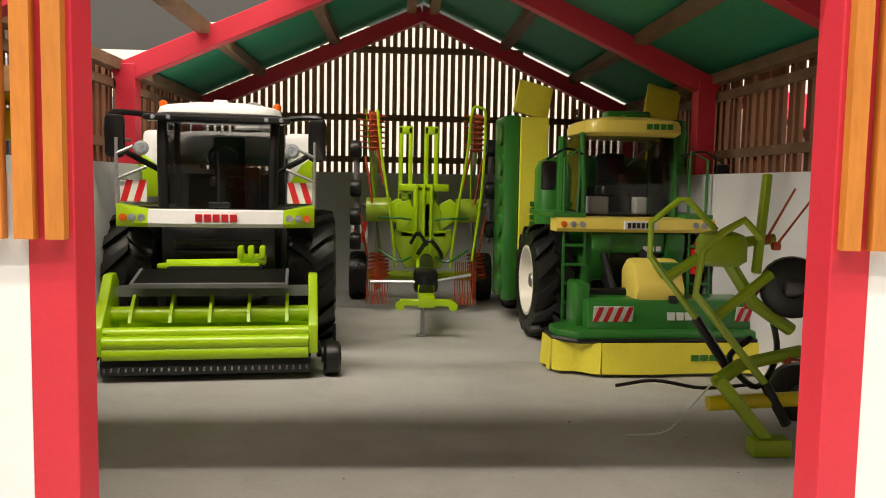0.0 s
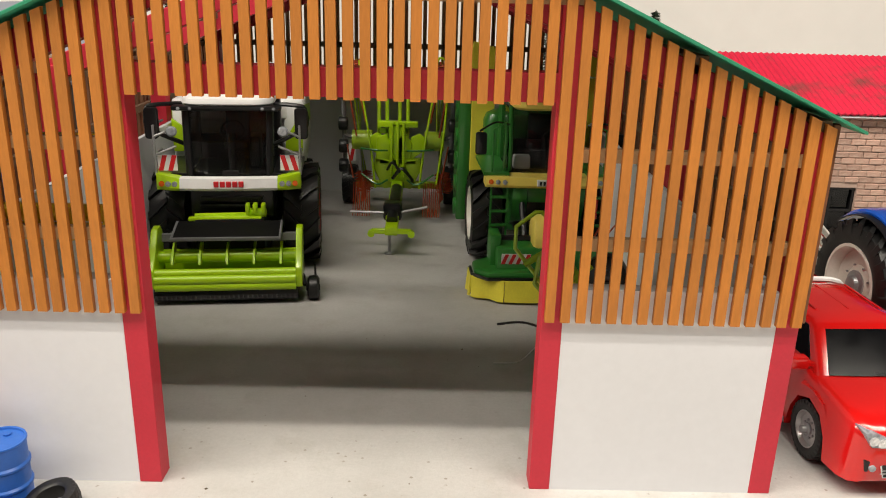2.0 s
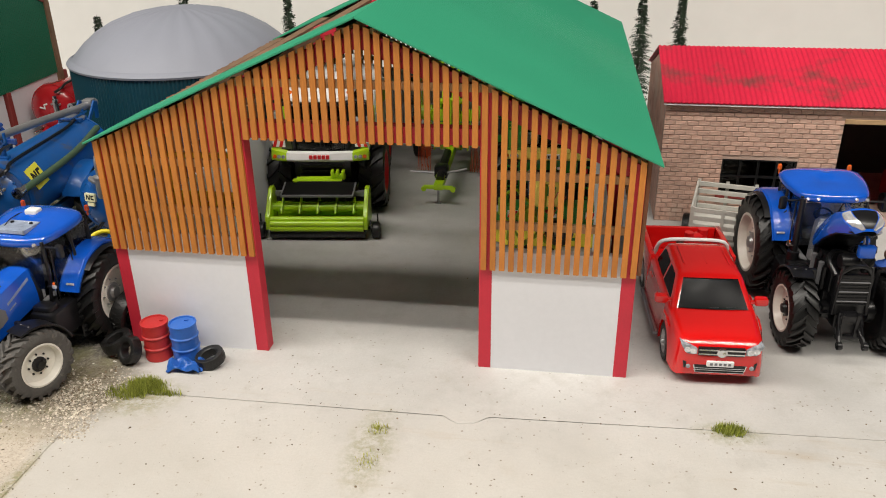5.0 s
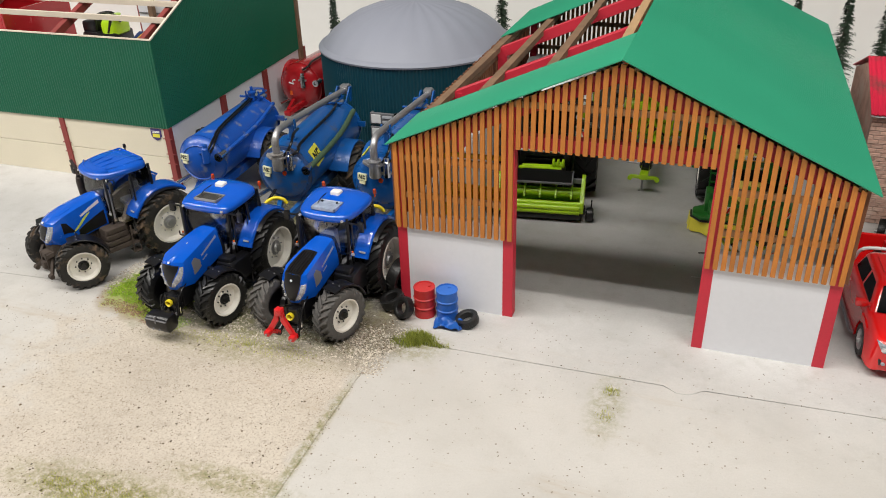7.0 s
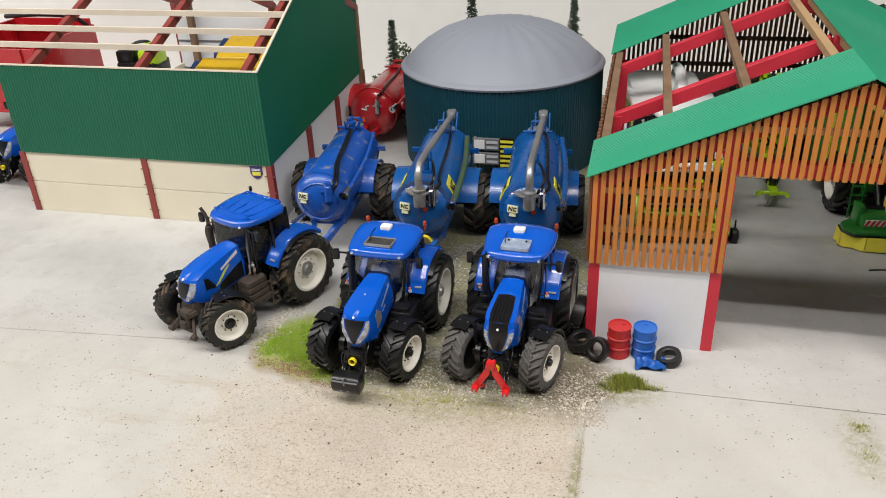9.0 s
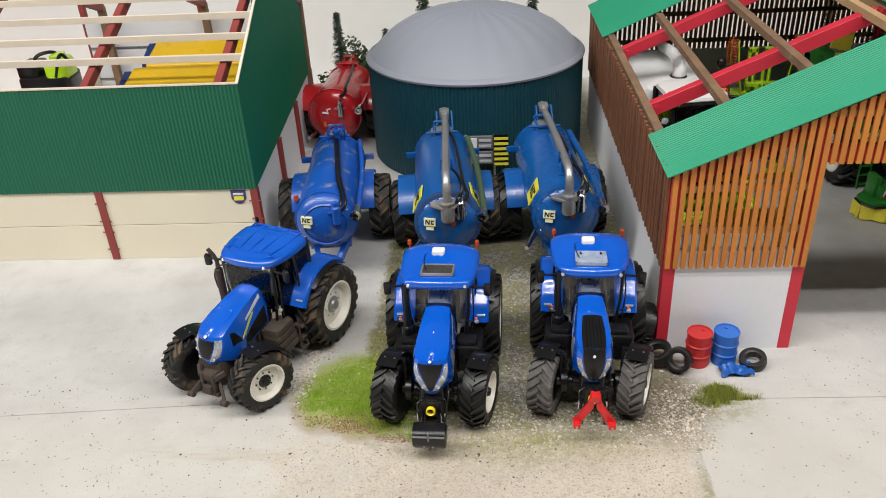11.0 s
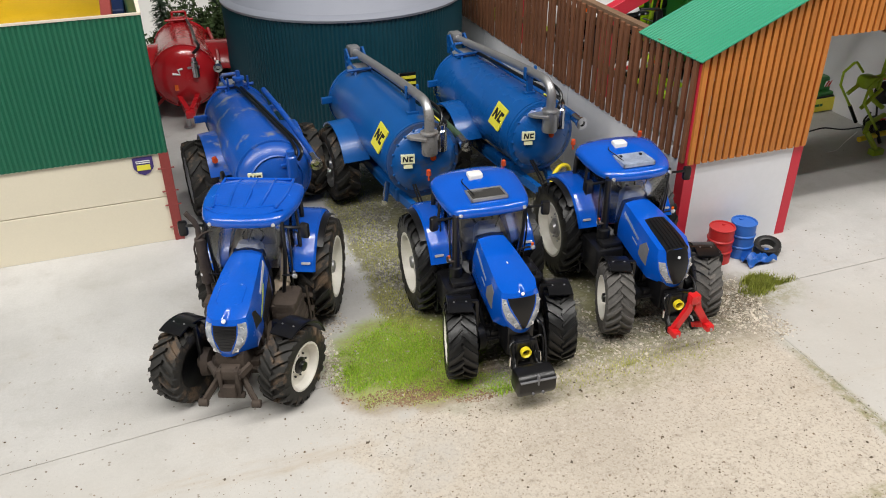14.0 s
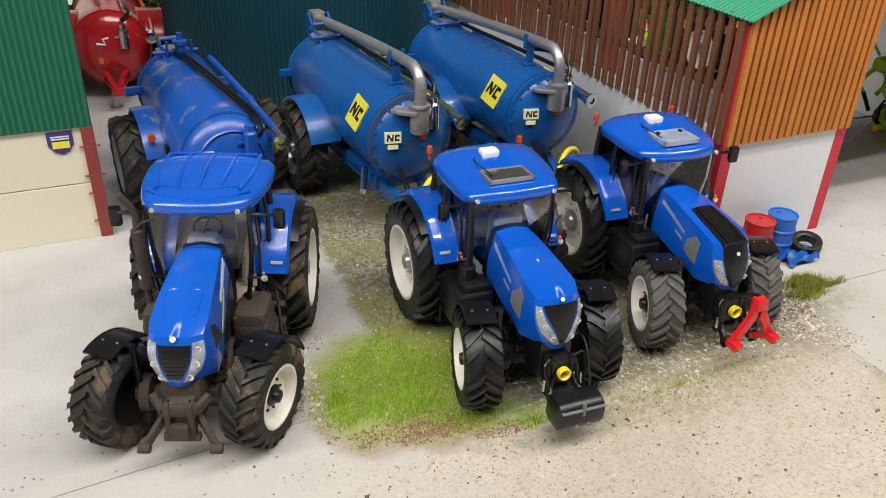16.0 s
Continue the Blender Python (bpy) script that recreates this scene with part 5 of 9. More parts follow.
    if not A and not D:
        bm = B()
        lathe(bm, [(0.19, 0), (0.26, 0.05), (0.28, 0.28), (0.23, 0.31), (0.18, 0.24), (0.15, 0.05), (0.19, 0)], 16, rot(-0.02, -1.5, 2.4) @ Matrix.Rotation(radians(90), 4, "X"))
        part("drive_cover", bm, M_YELLOW, t, "yellow drive shaft cover ring", smooth=True)
        for pts in (((0.5, -1.3, 2.9), (0.85, -1.5, 3.1), (0.85, -1.8, 2.2), (0.7, -1.9, 1.5)), ((-0.5, -1.3, 2.9), (-0.8, -1.5, 2.7), (-0.7, -1.8, 2.0)), ((0.9, -0.6, 3.6), (1.0, -1.3, 3.4), (0.9, -2.0, 2.5), (0.75, -2.4, 1.8))):
            bm = B()
            tube(bm, curve_pts(pts), 0.045, 5)
            part("hose", bm, M_BLACK, t)
        for s in (-1, 1):
            bm = B()
            rod(bm, (s * 0.75, -1.55, 2.2), (s * 0.78, -1.6, 1.7), 0.08, seg=8)
            part("coupling", bm, M_CHROME, t, "bright hose coupling", smooth=True)
    if Bk:
        bm = B()
        prism(bm, [(-3.35, 1.3), (-3.15, 0.95), (-2.35, 0.95), (-2.1, 1.2), (-2.15, 2.0), (-2.35, 2.2), (-3.05, 2.2), (-3.35, 1.95)], -0.95, 0.95, "x", 0.14)
        wgt = part("front_weight", bm, M_BLACK, t, "black block weight on the front linkage", smooth=True)
        for x0, x1, z0, z1 in ((-0.9, 0.9, 1.92, 1.99), (-0.05, 0.05, 1.7, 2.25)):
            bm = B()
            box(bm, x0, x1, -3.39, -3.2, z0, z1, 0.02)
            part("weight_strap", bm, M_GREYP, wgt)
        for px in (-0.25, 0.25):
            bm = B()
            rod(bm, (px, -3.42, 1.25), (px, -3.3, 1.25), 0.07, seg=8)
            part("weight_pin", bm, M_GREYP, wgt)
    if C:
        bm = B()
        for s in (-1, 1):
            prism(bm, [(s * 0.08, 4.05), (s * 0.34, 4.05), (s * 0.42, 3.3), (s * 1.28, 2.0), (s * 1.28, 1.72), (s * 0.92, 1.72), (s * 0.78, 2.05), (s * 0.08, 3.05)], -3.05, -2.8, "y", 0.04)
            box(bm, s * 1.1 - 0.24, s * 1.1 + 0.24, -3.45, -2.7, 1.62, 2.02, 0.07)
            bar(bm, (s * 0.7, -2.2, 1.4), (s * 1.0, -2.9, 1.8), 0.2, 0.28, 0.03)
        box(bm, -0.3, 0.3, -3.15, -2.6, 3.55, 4.15, 0.07)
        bmesh.ops.transform(bm, matrix=rot(0, -2.6, 1.5) @ Matrix.Scale(0.88, 4) @ rot(0, 2.6, -1.5), verts=bm.verts)
        cf = part("coupling_frame", bm, M_REDPLASTIC, t, "red triangular coupling frame", smooth=True)
        for s in (-1, 1):
            bm = B()
            rod(bm, (s * 0.97, -3.42, 1.78), (s * 0.97, -3.3, 1.78), 0.07, seg=8)
            part("pin", bm, M_STEEL, cf)
        bm = B()
        tube(bm, [(0, -1.3, 3.1), (0, -2.7, 3.85)], 0.1, 6)
        part("top_link", bm, M_BLACK, t, smooth=True)
    # rear linkage and hitch
    bm = B()
    for s in (-1, 1):
        bar(bm, (s * 0.8, wb + 1.0, 2.0), (s * 1.0, wb + 2.4, 1.6), 0.2, 0.3)
        bar(bm, (s * 1.0, wb + 1.0, 3.9), (s * 1.0, wb + 1.9, 3.4), 0.15, 0.2)
    box(bm, -0.35, 0.35, wb + 1.1, wb + 2.2, 1.0, 1.3, 0.05)
    part("rear_linkage", bm, M_BLACK, t)
    return t


tractor(-41.65, 9.95, -22, "A", "dirty blue model tractor with mud-caked tyres and ribbed roof")
tractor(-28.3, 7.45, -3, "B", "blue model tractor with white rims and black front weight")
tractor(-19.1, 8.4, -3, "C", "blue model tractor with dusty tyres and black bonnet grille")
tractor(27.8, 19.6, 4, "D", "blue model tractor with its bonnet tipped open")


def tanker(x, y, rz, style, label):
    """A slurry tanker, drawbar towards -y, its axle over the origin."""
    t = thing("slurry_tanker", x, y, 0, rz, label, "slurry tanker", group="slurry tankers")
    pipe = style in "23"
    red = style == "R"
    paint = {"1": M_TANK_BLUE_2, "2": M_TANK_BLUE_MUD, "3": M_TANK_BLUE, "R": M_TANKRED}[style]
    R, zc, y0, y1 = {"1": (2.3, 5.1, -7.2, 4.6), "R": (2.75, 3.9, -4.6, 4.5)}.get(style, (2.4, 5.4, -7.6, 5.2))
    half = 3.7 if style in "1R" else 3.45
    steel = M_STEEL_MUD if style == "2" else M_STEEL
    m = rot(0, 0, zc) @ Matrix.Rotation(radians(-90), 4, "X")
    bm = B()
    lathe(bm, [(0, y0 - 0.9), (1.0 * R / 2.75, y0 - 0.83), (1.9 * R / 2.75, y0 - 0.6), (2.45 * R / 2.75, y0 - 0.25), (R - 0.05, y0 + 0.1), (R, y0 + 0.3), (R, -2), (R, 2), (R, y1 - 0.3), (R - 0.05, y1 - 0.1), (2.4 * R / 2.75, y1 + 0.25), (1.5 * R / 2.75, y1 + 0.6), (0, y1 + 0.8)], 44, m)
    body = part("tank", bm, paint, t, "rounded steel slurry tank", smooth=True)
    for yy in (y0 + 0.25, y1 - 0.3):
        bm = B()
        lathe(bm, [(R - 0.02, yy - 0.12), (R + 0.08, yy - 0.1), (R + 0.08, yy + 0.1), (R - 0.02, yy + 0.12)], 44, m)
        part("tank_ring", bm, paint, t, smooth=True)
    if style in "23":
        bm = B()
        lathe(bm, [(R - 0.3, y0 - 0.2), (R + 0.05, y0 - 0.12), (R + 0.06, y0 + 0.08), (R - 0.02, y0 + 0.12)], 44, m)
        part("front_flange", bm, M_MUD_RING if style == "2" else paint, t, "muddy bolted front flange" if style == "2" else "bolted front flange", smooth=True)
        for k in range(20):
            bm = B()
            a = 2 * math.pi * k / 20
            rod(bm, (math.cos(a) * (R - 0.2), y0 - 0.3, zc + math.sin(a) * (R - 0.2)), (math.cos(a) * (R - 0.2), y0 - 0.1, zc + math.sin(a) * (R - 0.2)), 0.07, seg=6)
            part("bolt", bm, paint, t)
    wheels(t, [(half, 0), (-half, 0)], 2.65, 1.8, M_RUBBER_MUD if style != "3" else M_RUBBER, M_RIM_SILVER, M_STEEL, 15, 0.35)
    for s in (-1, 1):
        bm = B()
        arc_guard(bm, s * 2.0, s * (half + (-0.35 if style == "1" else 0.35)), 2.95, 22, 135, 0.12, 14, 0, 2.65, 0.08)
        part("mudguard", bm, paint, t, "curved mudguard over the wheel", smooth=True)
        bm = B()
        box(bm, s * 2.4 - 0.75, s * 2.4 + 0.75, y1 - 0.9, y1 - 0.6, zc + 0.1, zc + 0.6, 0.05)
        part("rear_bracket", bm, paint, t)
    bm = B()
    rod(bm, (-3.4, 0, 2.75), (3.4, 0, 2.75), 0.4)
    for s in (-1, 1):
        bar(bm, (s * 1.5, 4.5, 2.6), (s * 1.2, y0 + 1.0, 2.6), 0.5, 0.8, 0.05)
        bar(bm, (s * 1.2, y0 + 1.0, 2.5), (s * 0.2, -10.3 if not red else -7.4, 1.7), 0.4, 0.6, 0.05)
    box(bm, -1.6, 1.6, y0 + 0.9, y0 + 1.6, 2.2, 3.1, 0.1)
    box(bm, -0.4, 0.4, -11.2 if not red else -8.2, -10.0 if not red else -7.2, 1.3, 1.9, 0.1)
    part("drawbar", bm, paint, t, smooth=True)
    bm = B()
    ly = -8.4 if not red else -6.6
    rod(bm, (-0.3, ly, 1.9), (-0.3, ly, 0.0), 0.2)
    rod(bm, (-0.3, ly, 0.1), (-0.3, ly, 0.0), 0.5)
    part("stand_leg", bm, M_STEEL, t)
    # top frame at the rear
    zc = zc + R - 2.75
    bm = B()
    for s in (-1, 1):
        tube(bm, [(s * 0.7, 5.0, zc + 2.4), (s * 0.6, 5.0, zc + 3.4)], 0.11, 6)
        tube(bm, [(s * 0.7, 3.4, zc + 2.5), (s * 0.6, 3.6, zc + 3.05), (s * 0.6, 5.6, zc + 3.05)], 0.11, 6)
    tube(bm, [(-1.3, 3.5, zc + 3.0), (1.3, 3.5, zc + 3.0)], 0.11, 6)
    tube(bm, [(-0.6, 5.0, zc + 3.4), (0.6, 5.0, zc + 3.4)], 0.12, 6)
    box(bm, -0.9, 0.9, 3.8, 5.2, zc + 2.5, zc + 2.85, 0.1)
    part("top_frame", bm, paint, t, "raised bracket on the tank top", smooth=True)
    bm = B()
    lathe(bm, [(0.9, 0), (0.95, 0.25), (0.8, 0.35), (0, 0.4)], 18, rot(0, 4.5, zc + 2.6))
    part("hatch", bm, M_STEEL if not red else paint, t, "round filling hatch", smooth=True)
    zc = zc - R + 2.75
    # sight glass pot and fittings on the front end
    fy = y0 - 0.8
    bm = B()
    if pipe:
        px, py = 0.0, fy - 0.35
        lathe(bm, [(0.0, 0), (0.46, 0), (0.5, 0.08), (0.5, 1.35), (0.56, 1.4), (0.56, 1.5), (0.0, 1.55)], 20, rot(px, py, zc + 0.75))
        part("intake_pot", bm, steel, t, "galvanised intake pot on the tank front", smooth=True)
        bm = B()
        prism(bm, [(-1.25, fy + 0.35), (-1.15, fy - 0.1), (-0.4, fy - 0.75), (0.45, fy - 0.75), (0.75, fy - 0.2), (0.75, fy + 0.35)], zc + 1.75, zc + 1.98, "z", 0.05)
        part("pot_bracket", bm, steel, t, "flat steel bracket round the intake pot")
        bm = B()
        path = curve_pts([(0.35, 7.0, zc + 2.95), (0.3, 3.0, zc + 3.3), (0.15, -2.5, zc + 3.75), (0.02, fy + 1.4, zc + 4.02), (px, fy + 0.25, zc + 3.95), (px, py, zc + 3.3), (px, py, zc + 2.2)], 6)
        arm = part("filling_pipe", tube(bm, path, 0.29, 14), M_STEEL, t, "grey steel filling pipe over the tank", smooth=True)
        bm = B()
        tube(bm, path[-9:], 0.31, 14)
        part("pipe_elbow", bm, steel, arm, "stained pipe elbow", smooth=True)
        bm = B()
        box(bm, -0.1, 0.75, 6.4, 7.3, zc + 2.6, zc + 3.45, 0.1)
        rod(bm, (0.35, 7.1, zc + 2.95), (0.35, 7.7, zc + 2.95), 0.38, seg=14)
        part("pipe_head", bm, M_STEEL, arm, smooth=True)
        for sx in (-0.35, 0.95):
            bm = B()
            bar(bm, (sx, 5.0, zc + 1.9), (sx, 6.6, zc + 3.3), 0.16, 0.4, 0.03)
            bar(bm, (sx, 6.6, zc + 1.9), (sx, 6.7, zc + 3.3), 0.16, 0.4, 0.03)
            part("pipe_trestle", bm, paint, t, "blue trestle under the pipe head")
        bm = B()
        sy = y0 + 1.9
        box(bm, -0.3, 0.5, sy - 0.25, sy + 0.25, zc + R - 0.15, zc + R + 0.15, 0.05)
        box(bm, -0.12, 0.32, sy - 0.12, sy + 0.12, zc + R + 0.1, zc + 3.75, 0.05)
        box(bm, -0.35, -0.2, sy - 0.12, sy + 0.12, zc + 3.4, zc + 4.25, 0.04)
        box(bm, 0.42, 0.57, sy - 0.12, sy + 0.12, zc + 3.4, zc + 4.25, 0.04)
        box(bm, -0.35, 0.57, sy - 0.12, sy + 0.12, zc + 3.4, zc + 3.6, 0.04)
        part("pipe_saddle", bm, paint, t, "blue forked saddle holding the pipe")
        bm = B()
        tube(bm, curve_pts([(0.6, fy - 0.2, zc + 2.0), (1.1, fy + 0.2, zc + 2.9), (0.9, fy + 1.4, zc + 3.4), (0.5, y0 + 2.4, zc + 3.2)], 5), 0.12, 8)
        part("vacuum_hose", bm, M_BLACK, t, "black rubber vacuum hose", smooth=True)
    else:
        bm.free()
    bm = B()
    lathe(bm, [(0.0, 0), (0.34, 0), (0.34, 1.3), (0.24, 1.4), (0.24, 1.7), (0, 1.75)], 14, rot(0.95, fy - 0.05, zc + (0.75 if pipe else 0.2)))
    part("moisture_trap", bm, M_CHROME if style != "1" else paint, t, "small upright moisture trap", smooth=True)
    bm = B()
    box(bm, 0.3, 1.35, fy - 0.1, fy + 0.6, zc + 0.9, zc + 1.1, 0.05)
    part("trap_bracket", bm, steel if style != "1" else paint, t)
    zc = zc + R - 2.75
    bm = B()
    if style in "1":
        for w0, w1 in ((0.0, 0.05), (0.35, 0.3)):
            tube(bm, curve_pts([(1.05 + w0, fy + 0.05, zc + 1.6), (1.35 + w0, fy + 0.15, zc + 2.1), (1.25 + w1, fy + 1.2, zc + 2.55), (0.85 + w1, fy + 3.2, zc + 2.85), (0.3 + w1, 0.5, zc + 2.98), (w1 - 0.1, 3.8, zc + 3.0)]), 0.11, 8)
    else:
        tube(bm, curve_pts([(0.95, fy + 0.1, zc + 2.2), (1.5, fy + 0.6, zc + 2.6), (1.3, fy + 2.0, zc + 2.85), (1.0, 1.0, zc + 2.85), (0.6, 4.0, zc + 3.0)]), 0.13, 8)
    part("air_hose", bm, M_BLACK, t, "black air hose over the tank", smooth=True)
    zc = zc - R + 2.75
    bm = B()
    hx = R + 0.35
    tube(bm, curve_pts([(hx - 0.2, fy + 0.2, zc + 0.95), (hx - 0.1, fy + 1.2, zc + 1.0), (hx - 0.15, -1.0, zc + 1.25), (hx - 0.6, 4.0, zc + 1.8)], 5), 0.25 if pipe else 0.19, 12)
    part("suction_hose", bm, M_HOSE if style == "2" else paint, t, "suction hose carried along the tank side", smooth=True)
    bm = B()
    tube(bm, [(hx - 0.25, fy - 0.35, zc + 0.9), (hx - 0.24, fy - 0.1, zc + 0.92), (hx - 0.23, fy - 0.09, zc + 0.92), (hx - 0.2, fy + 0.7, zc + 0.97)], [0.36, 0.36, 0.29, 0.29], 14)
    lathe(bm, [(0.2, 0), (0.4, 0.02), (0.4, 0.14), (0.2, 0.16)], 14, rot(hx - 0.25, fy - 0.45, zc + 0.9, -90))
    part("coupling", bm, M_CHROME, t, "bright hose coupling", smooth=True)
    bm = B()
    tube(bm, [(-2.0, y0 + 1.4, zc - 2.0), (-2.9, y0 - 0.4, zc - 2.4)], 0.2, 10)
    part("drain_valve", bm, M_CHROME, t, smooth=True)
    bm = B()
    lx, lz = (0.35, zc + 0.35) if pipe else (-2.9, zc - 0.2)
    rod(bm, (lx, fy + 0.3 if pipe else -2.4, lz), (lx, fy - 0.12 if pipe else -2.7, lz), 0.2, seg=12)
    part("marker_lamp", bm, M_BEACON, t, "orange marker lamp", smooth=True)
    if pipe:
        bm = B()
        tube(bm, curve_pts([(-0.9, -10.9, 3.5), (-0.5, -10.6, 4.0), (0.1, -10.3, 4.25), (0.7, -10.1, 4.1), (1.0, -10.0, 3.7)], 5), 0.15, 10)
        part("yellow_hose", bm, M_YELLOW, t, "short yellow hose over the drawbar", smooth=True)
        for q in (-1.2, -1.0):
            bm = B()
            tube(bm, curve_pts([(q, -10.6, 2.4), (q, -10.2, 3.2), (q * 0.8, fy + 0.2, zc - 1.4)], 5), 0.07, 6)
            part("brake_line", bm, M_BLACK, t, smooth=True)
    if style == "1":
        bm = B()
        rr = 1.95 * R / 2.75
        lathe(bm, [(rr - 0.05, y0 - 0.6), (rr, y0 - 0.68), (rr + 0.07, y0 - 0.6), (rr, y0 - 0.5)], 40, m)
        part("weld_seam", bm, paint, body, smooth=True)
        bm = B()
        lathe(bm, [(0, 0), (0.3, 0), (0.3, 0.7), (0.42, 0.75), (0.42, 0.95), (0.15, 1.0), (0.15, 1.4), (0, 1.4)], 14, rot(0.25, 3.2, zc + R))
        for q in (-0.5, 0.9):
            tube(bm, [(q, 3.4, zc + R - 0.1), (q, 3.3, zc + R + 0.9)], 0.08, 6)
        part("vent_valve", bm, paint, t, "blue vent valve on top of the tank", smooth=True)
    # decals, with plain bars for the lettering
    for s in (-1, 1):
        a = radians(26) * s
        px, pz = s * R * math.cos(abs(a)), zc + R * math.sin(abs(a))
        md = rot(px * 1.004, y0 + 2.0, pz + 0.02) @ Matrix.Rotation(radians(90 * s), 4, "Z") @ Matrix.Rotation(radians(-26), 4, "X")
        if style in "23":
            bm = B()
            box(bm, -0.8, 0.8, -0.03, 0.06, -0.8, 0.8, m=md @ Matrix.Rotation(radians(-7 * s), 4, "Y"))
            dec = part("decal", bm, M_DECAL, t, "square yellow decal with dark bars")
            bm = B()
            md2 = md @ Matrix.Rotation(radians(-7 * s), 4, "Y")
            prism(bm, [(-0.64, -0.3), (-0.48, -0.3), (-0.41, 0.12), (-0.19, -0.3), (-0.03, -0.3), (0.08, 0.42), (-0.08, 0.42), (-0.15, 0.0), (-0.37, 0.42), (-0.53, 0.42)], -0.055, 0, "y", m=md2)
            prism(bm, [(0.12, -0.3), (0.6, -0.3), (0.6, -0.12), (0.3, -0.1), (0.34, 0.2), (0.62, 0.22), (0.66, 0.42), (0.2, 0.42)], -0.055, 0, "y", m=md2)
            part("emblem", bm, M_BARS, dec)
    if not red:
        md = rot(-1.3, fy + 0.12, zc + 0.5, 0, 0, -16) @ Matrix.Rotation(radians(-6), 4, "X")
        bm = B()
        md = md @ Matrix.Scale(0.78, 4)
        box(bm, -0.55, 0.55, -0.2, 0.1, -0.36, 0.36, m=md)
        dec = part("decal", bm, M_PLATE, t, "small pale plate with dark bars")
        bm = B()
        prism(bm, [(-0.44, -0.22), (-0.33, -0.22), (-0.29, 0.06), (-0.12, -0.22), (0.0, -0.22), (0.06, 0.24), (-0.05, 0.24), (-0.09, -0.04), (-0.26, 0.24), (-0.38, 0.24)], -0.215, -0.1, "y", m=md)
        prism(bm, [(0.1, -0.2), (0.42, -0.2), (0.42, -0.08), (0.22, -0.06), (0.24, 0.1), (0.44, 0.1), (0.46, 0.22), (0.12, 0.22)], -0.215, -0.1, "y", m=md)
        part("emblem", bm, M_BARS, dec)
        bm = B()
        box(bm, -0.35, 0.35, -0.15, 0.1, -0.78, -0.48, m=md)
        part("decal", bm, M_PLATE, t)
    else:
        bm = B()
        md = rot(-0.5, fy - 0.05, zc + 0.4)
        box(bm, -0.5, -0.2, -0.05, 0.1, -1.3, -0.8, m=md)
        part("decal", bm, M_AMBER, t)
        bm = B()
        tube(bm, [md @ Vector(p) for p in ((-0.5, 0, 0.2), (0.1, 0, 0.1), (0, 0, 0.5), (0.4, 0, 0.6))], 0.1, 5)
        part("emblem", bm, M_WHITEP, t)
    return t


M_STEEL_MUD = mat("slurry_stained_steel", (0.3, 0.29, 0.28), 0.55, metal=0.35, vary=0.2, scale=80, dirt=(0.075, 0.05, 0.035), dirt_amount=0.5, dirt_scale=60)
M_MUD_RING = mat("mud_caked_blue_flange", (0.02, 0.06, 0.18), 0.6, vary=0.2, scale=60, bump=0.3, dirt=(0.06, 0.048, 0.038), dirt_amount=0.6, dirt_scale=70)
M_TANKRED = mat("glossy_red_tank_paint", (0.44, 0.012, 0.018), 0.25, vary=0.12, scale=40, bump=0.04, coat=0.4, dirt=(0.16, 0.05, 0.04), dirt_amount=0.15)
tanker(-37.85, 31.2, 4.5, "1", "scuffed blue slurry tanker with black hoses over its top")
tanker(-28.6, 30.4, 4.5, "2", "blue slurry tanker with muddy front end and steel filling pipe")
tanker(-20.0, 31.2, 4.5, "3", "clean blue slurry tanker with steel filling pipe")
tanker(-40.9, 54.6, -3, "R", "glossy red slurry tanker parked behind the shed corner")
tractor(-76.5, 33.5, -4, "E", "blue model tractor parked beside the green shed")
# ---- buildings and backdrop ----
def rib_wall(p0, p1, z0, z1, out, pitch=0.3, amp=0.04, th=0.12, top=None):
    """An upright ribbed sheet from p0 to p1 in plan; top(s) may give its height along the way."""
    bm = B()
    p0, p1, out = Vector((*p0, 0)), Vector((*p1, 0)), Vector((*out, 0))
    n = int((p1 - p0).length / pitch * 4)
    rows = []
    for k in range(n + 1):
        s = k / n
        p = p0.lerp(p1, s)
        h = out * (amp * math.sin(2 * math.pi * s * (p1 - p0).length / pitch))
        zt = z1 if top is None else top(s)
        rows.append([p + h + Vector((0, 0, z0)), p + h + Vector((0, 0, zt)), p - out * th + Vector((0, 0, zt)), p - out * th + Vector((0, 0, z0))])
    return loft(bm, rows)


# green-clad shed without its roof sheets
shed = thing("cattle_shed", 0, 0, 0, 0, "green-clad cream-panelled shed with bare roof timbers", "shed")
SX0, SX1, SY0, SY1, SRY, SRZ, SEZ = -69.6, -43.4, 27.5, 58.5, 43.0, 20.8, 14.8


def gable_x(y):
    """The gable wall stands a little askew."""
    return SX1 - 0.058 * (y - SY0)


def shed_top(y):
    return SEZ + (SRZ - SEZ) * (1 - abs(y - SRY) / (SRY - SY0))


part("cladding", rib_wall((SX0, SY0), (SX1, SY0), 6.25, SEZ, (0, -1)), M_GREEN_WALL, shed, "dark green ribbed cladding")
part("cladding", rib_wall((SX1 + 0.05, SY0), (gable_x(SY1) + 0.05, SY1), 6.25, SEZ, (1, 0), top=lambda s: shed_top(SY0 + s * (SY1 - SY0))), M_GREEN_WALL, shed, "dark green ribbed gable cladding")
bm = B()
box(bm, SX0, SX1 + 0.1, SY0 - 0.06, SY0 + 0.14, SEZ, SEZ + 0.12)
part("edge_trim", bm, M_PURLIN, shed)
bm = B()
bar(bm, (SX1 + 0.02, SY0, SEZ + 0.06), (gable_x(SRY) + 0.02, SRY, SRZ + 0.06), 0.2, 0.12)
bar(bm, (gable_x(SRY) + 0.02, SRY, SRZ + 0.06), (gable_x(SY1) + 0.02, SY1, SEZ + 0.06), 0.2, 0.12)
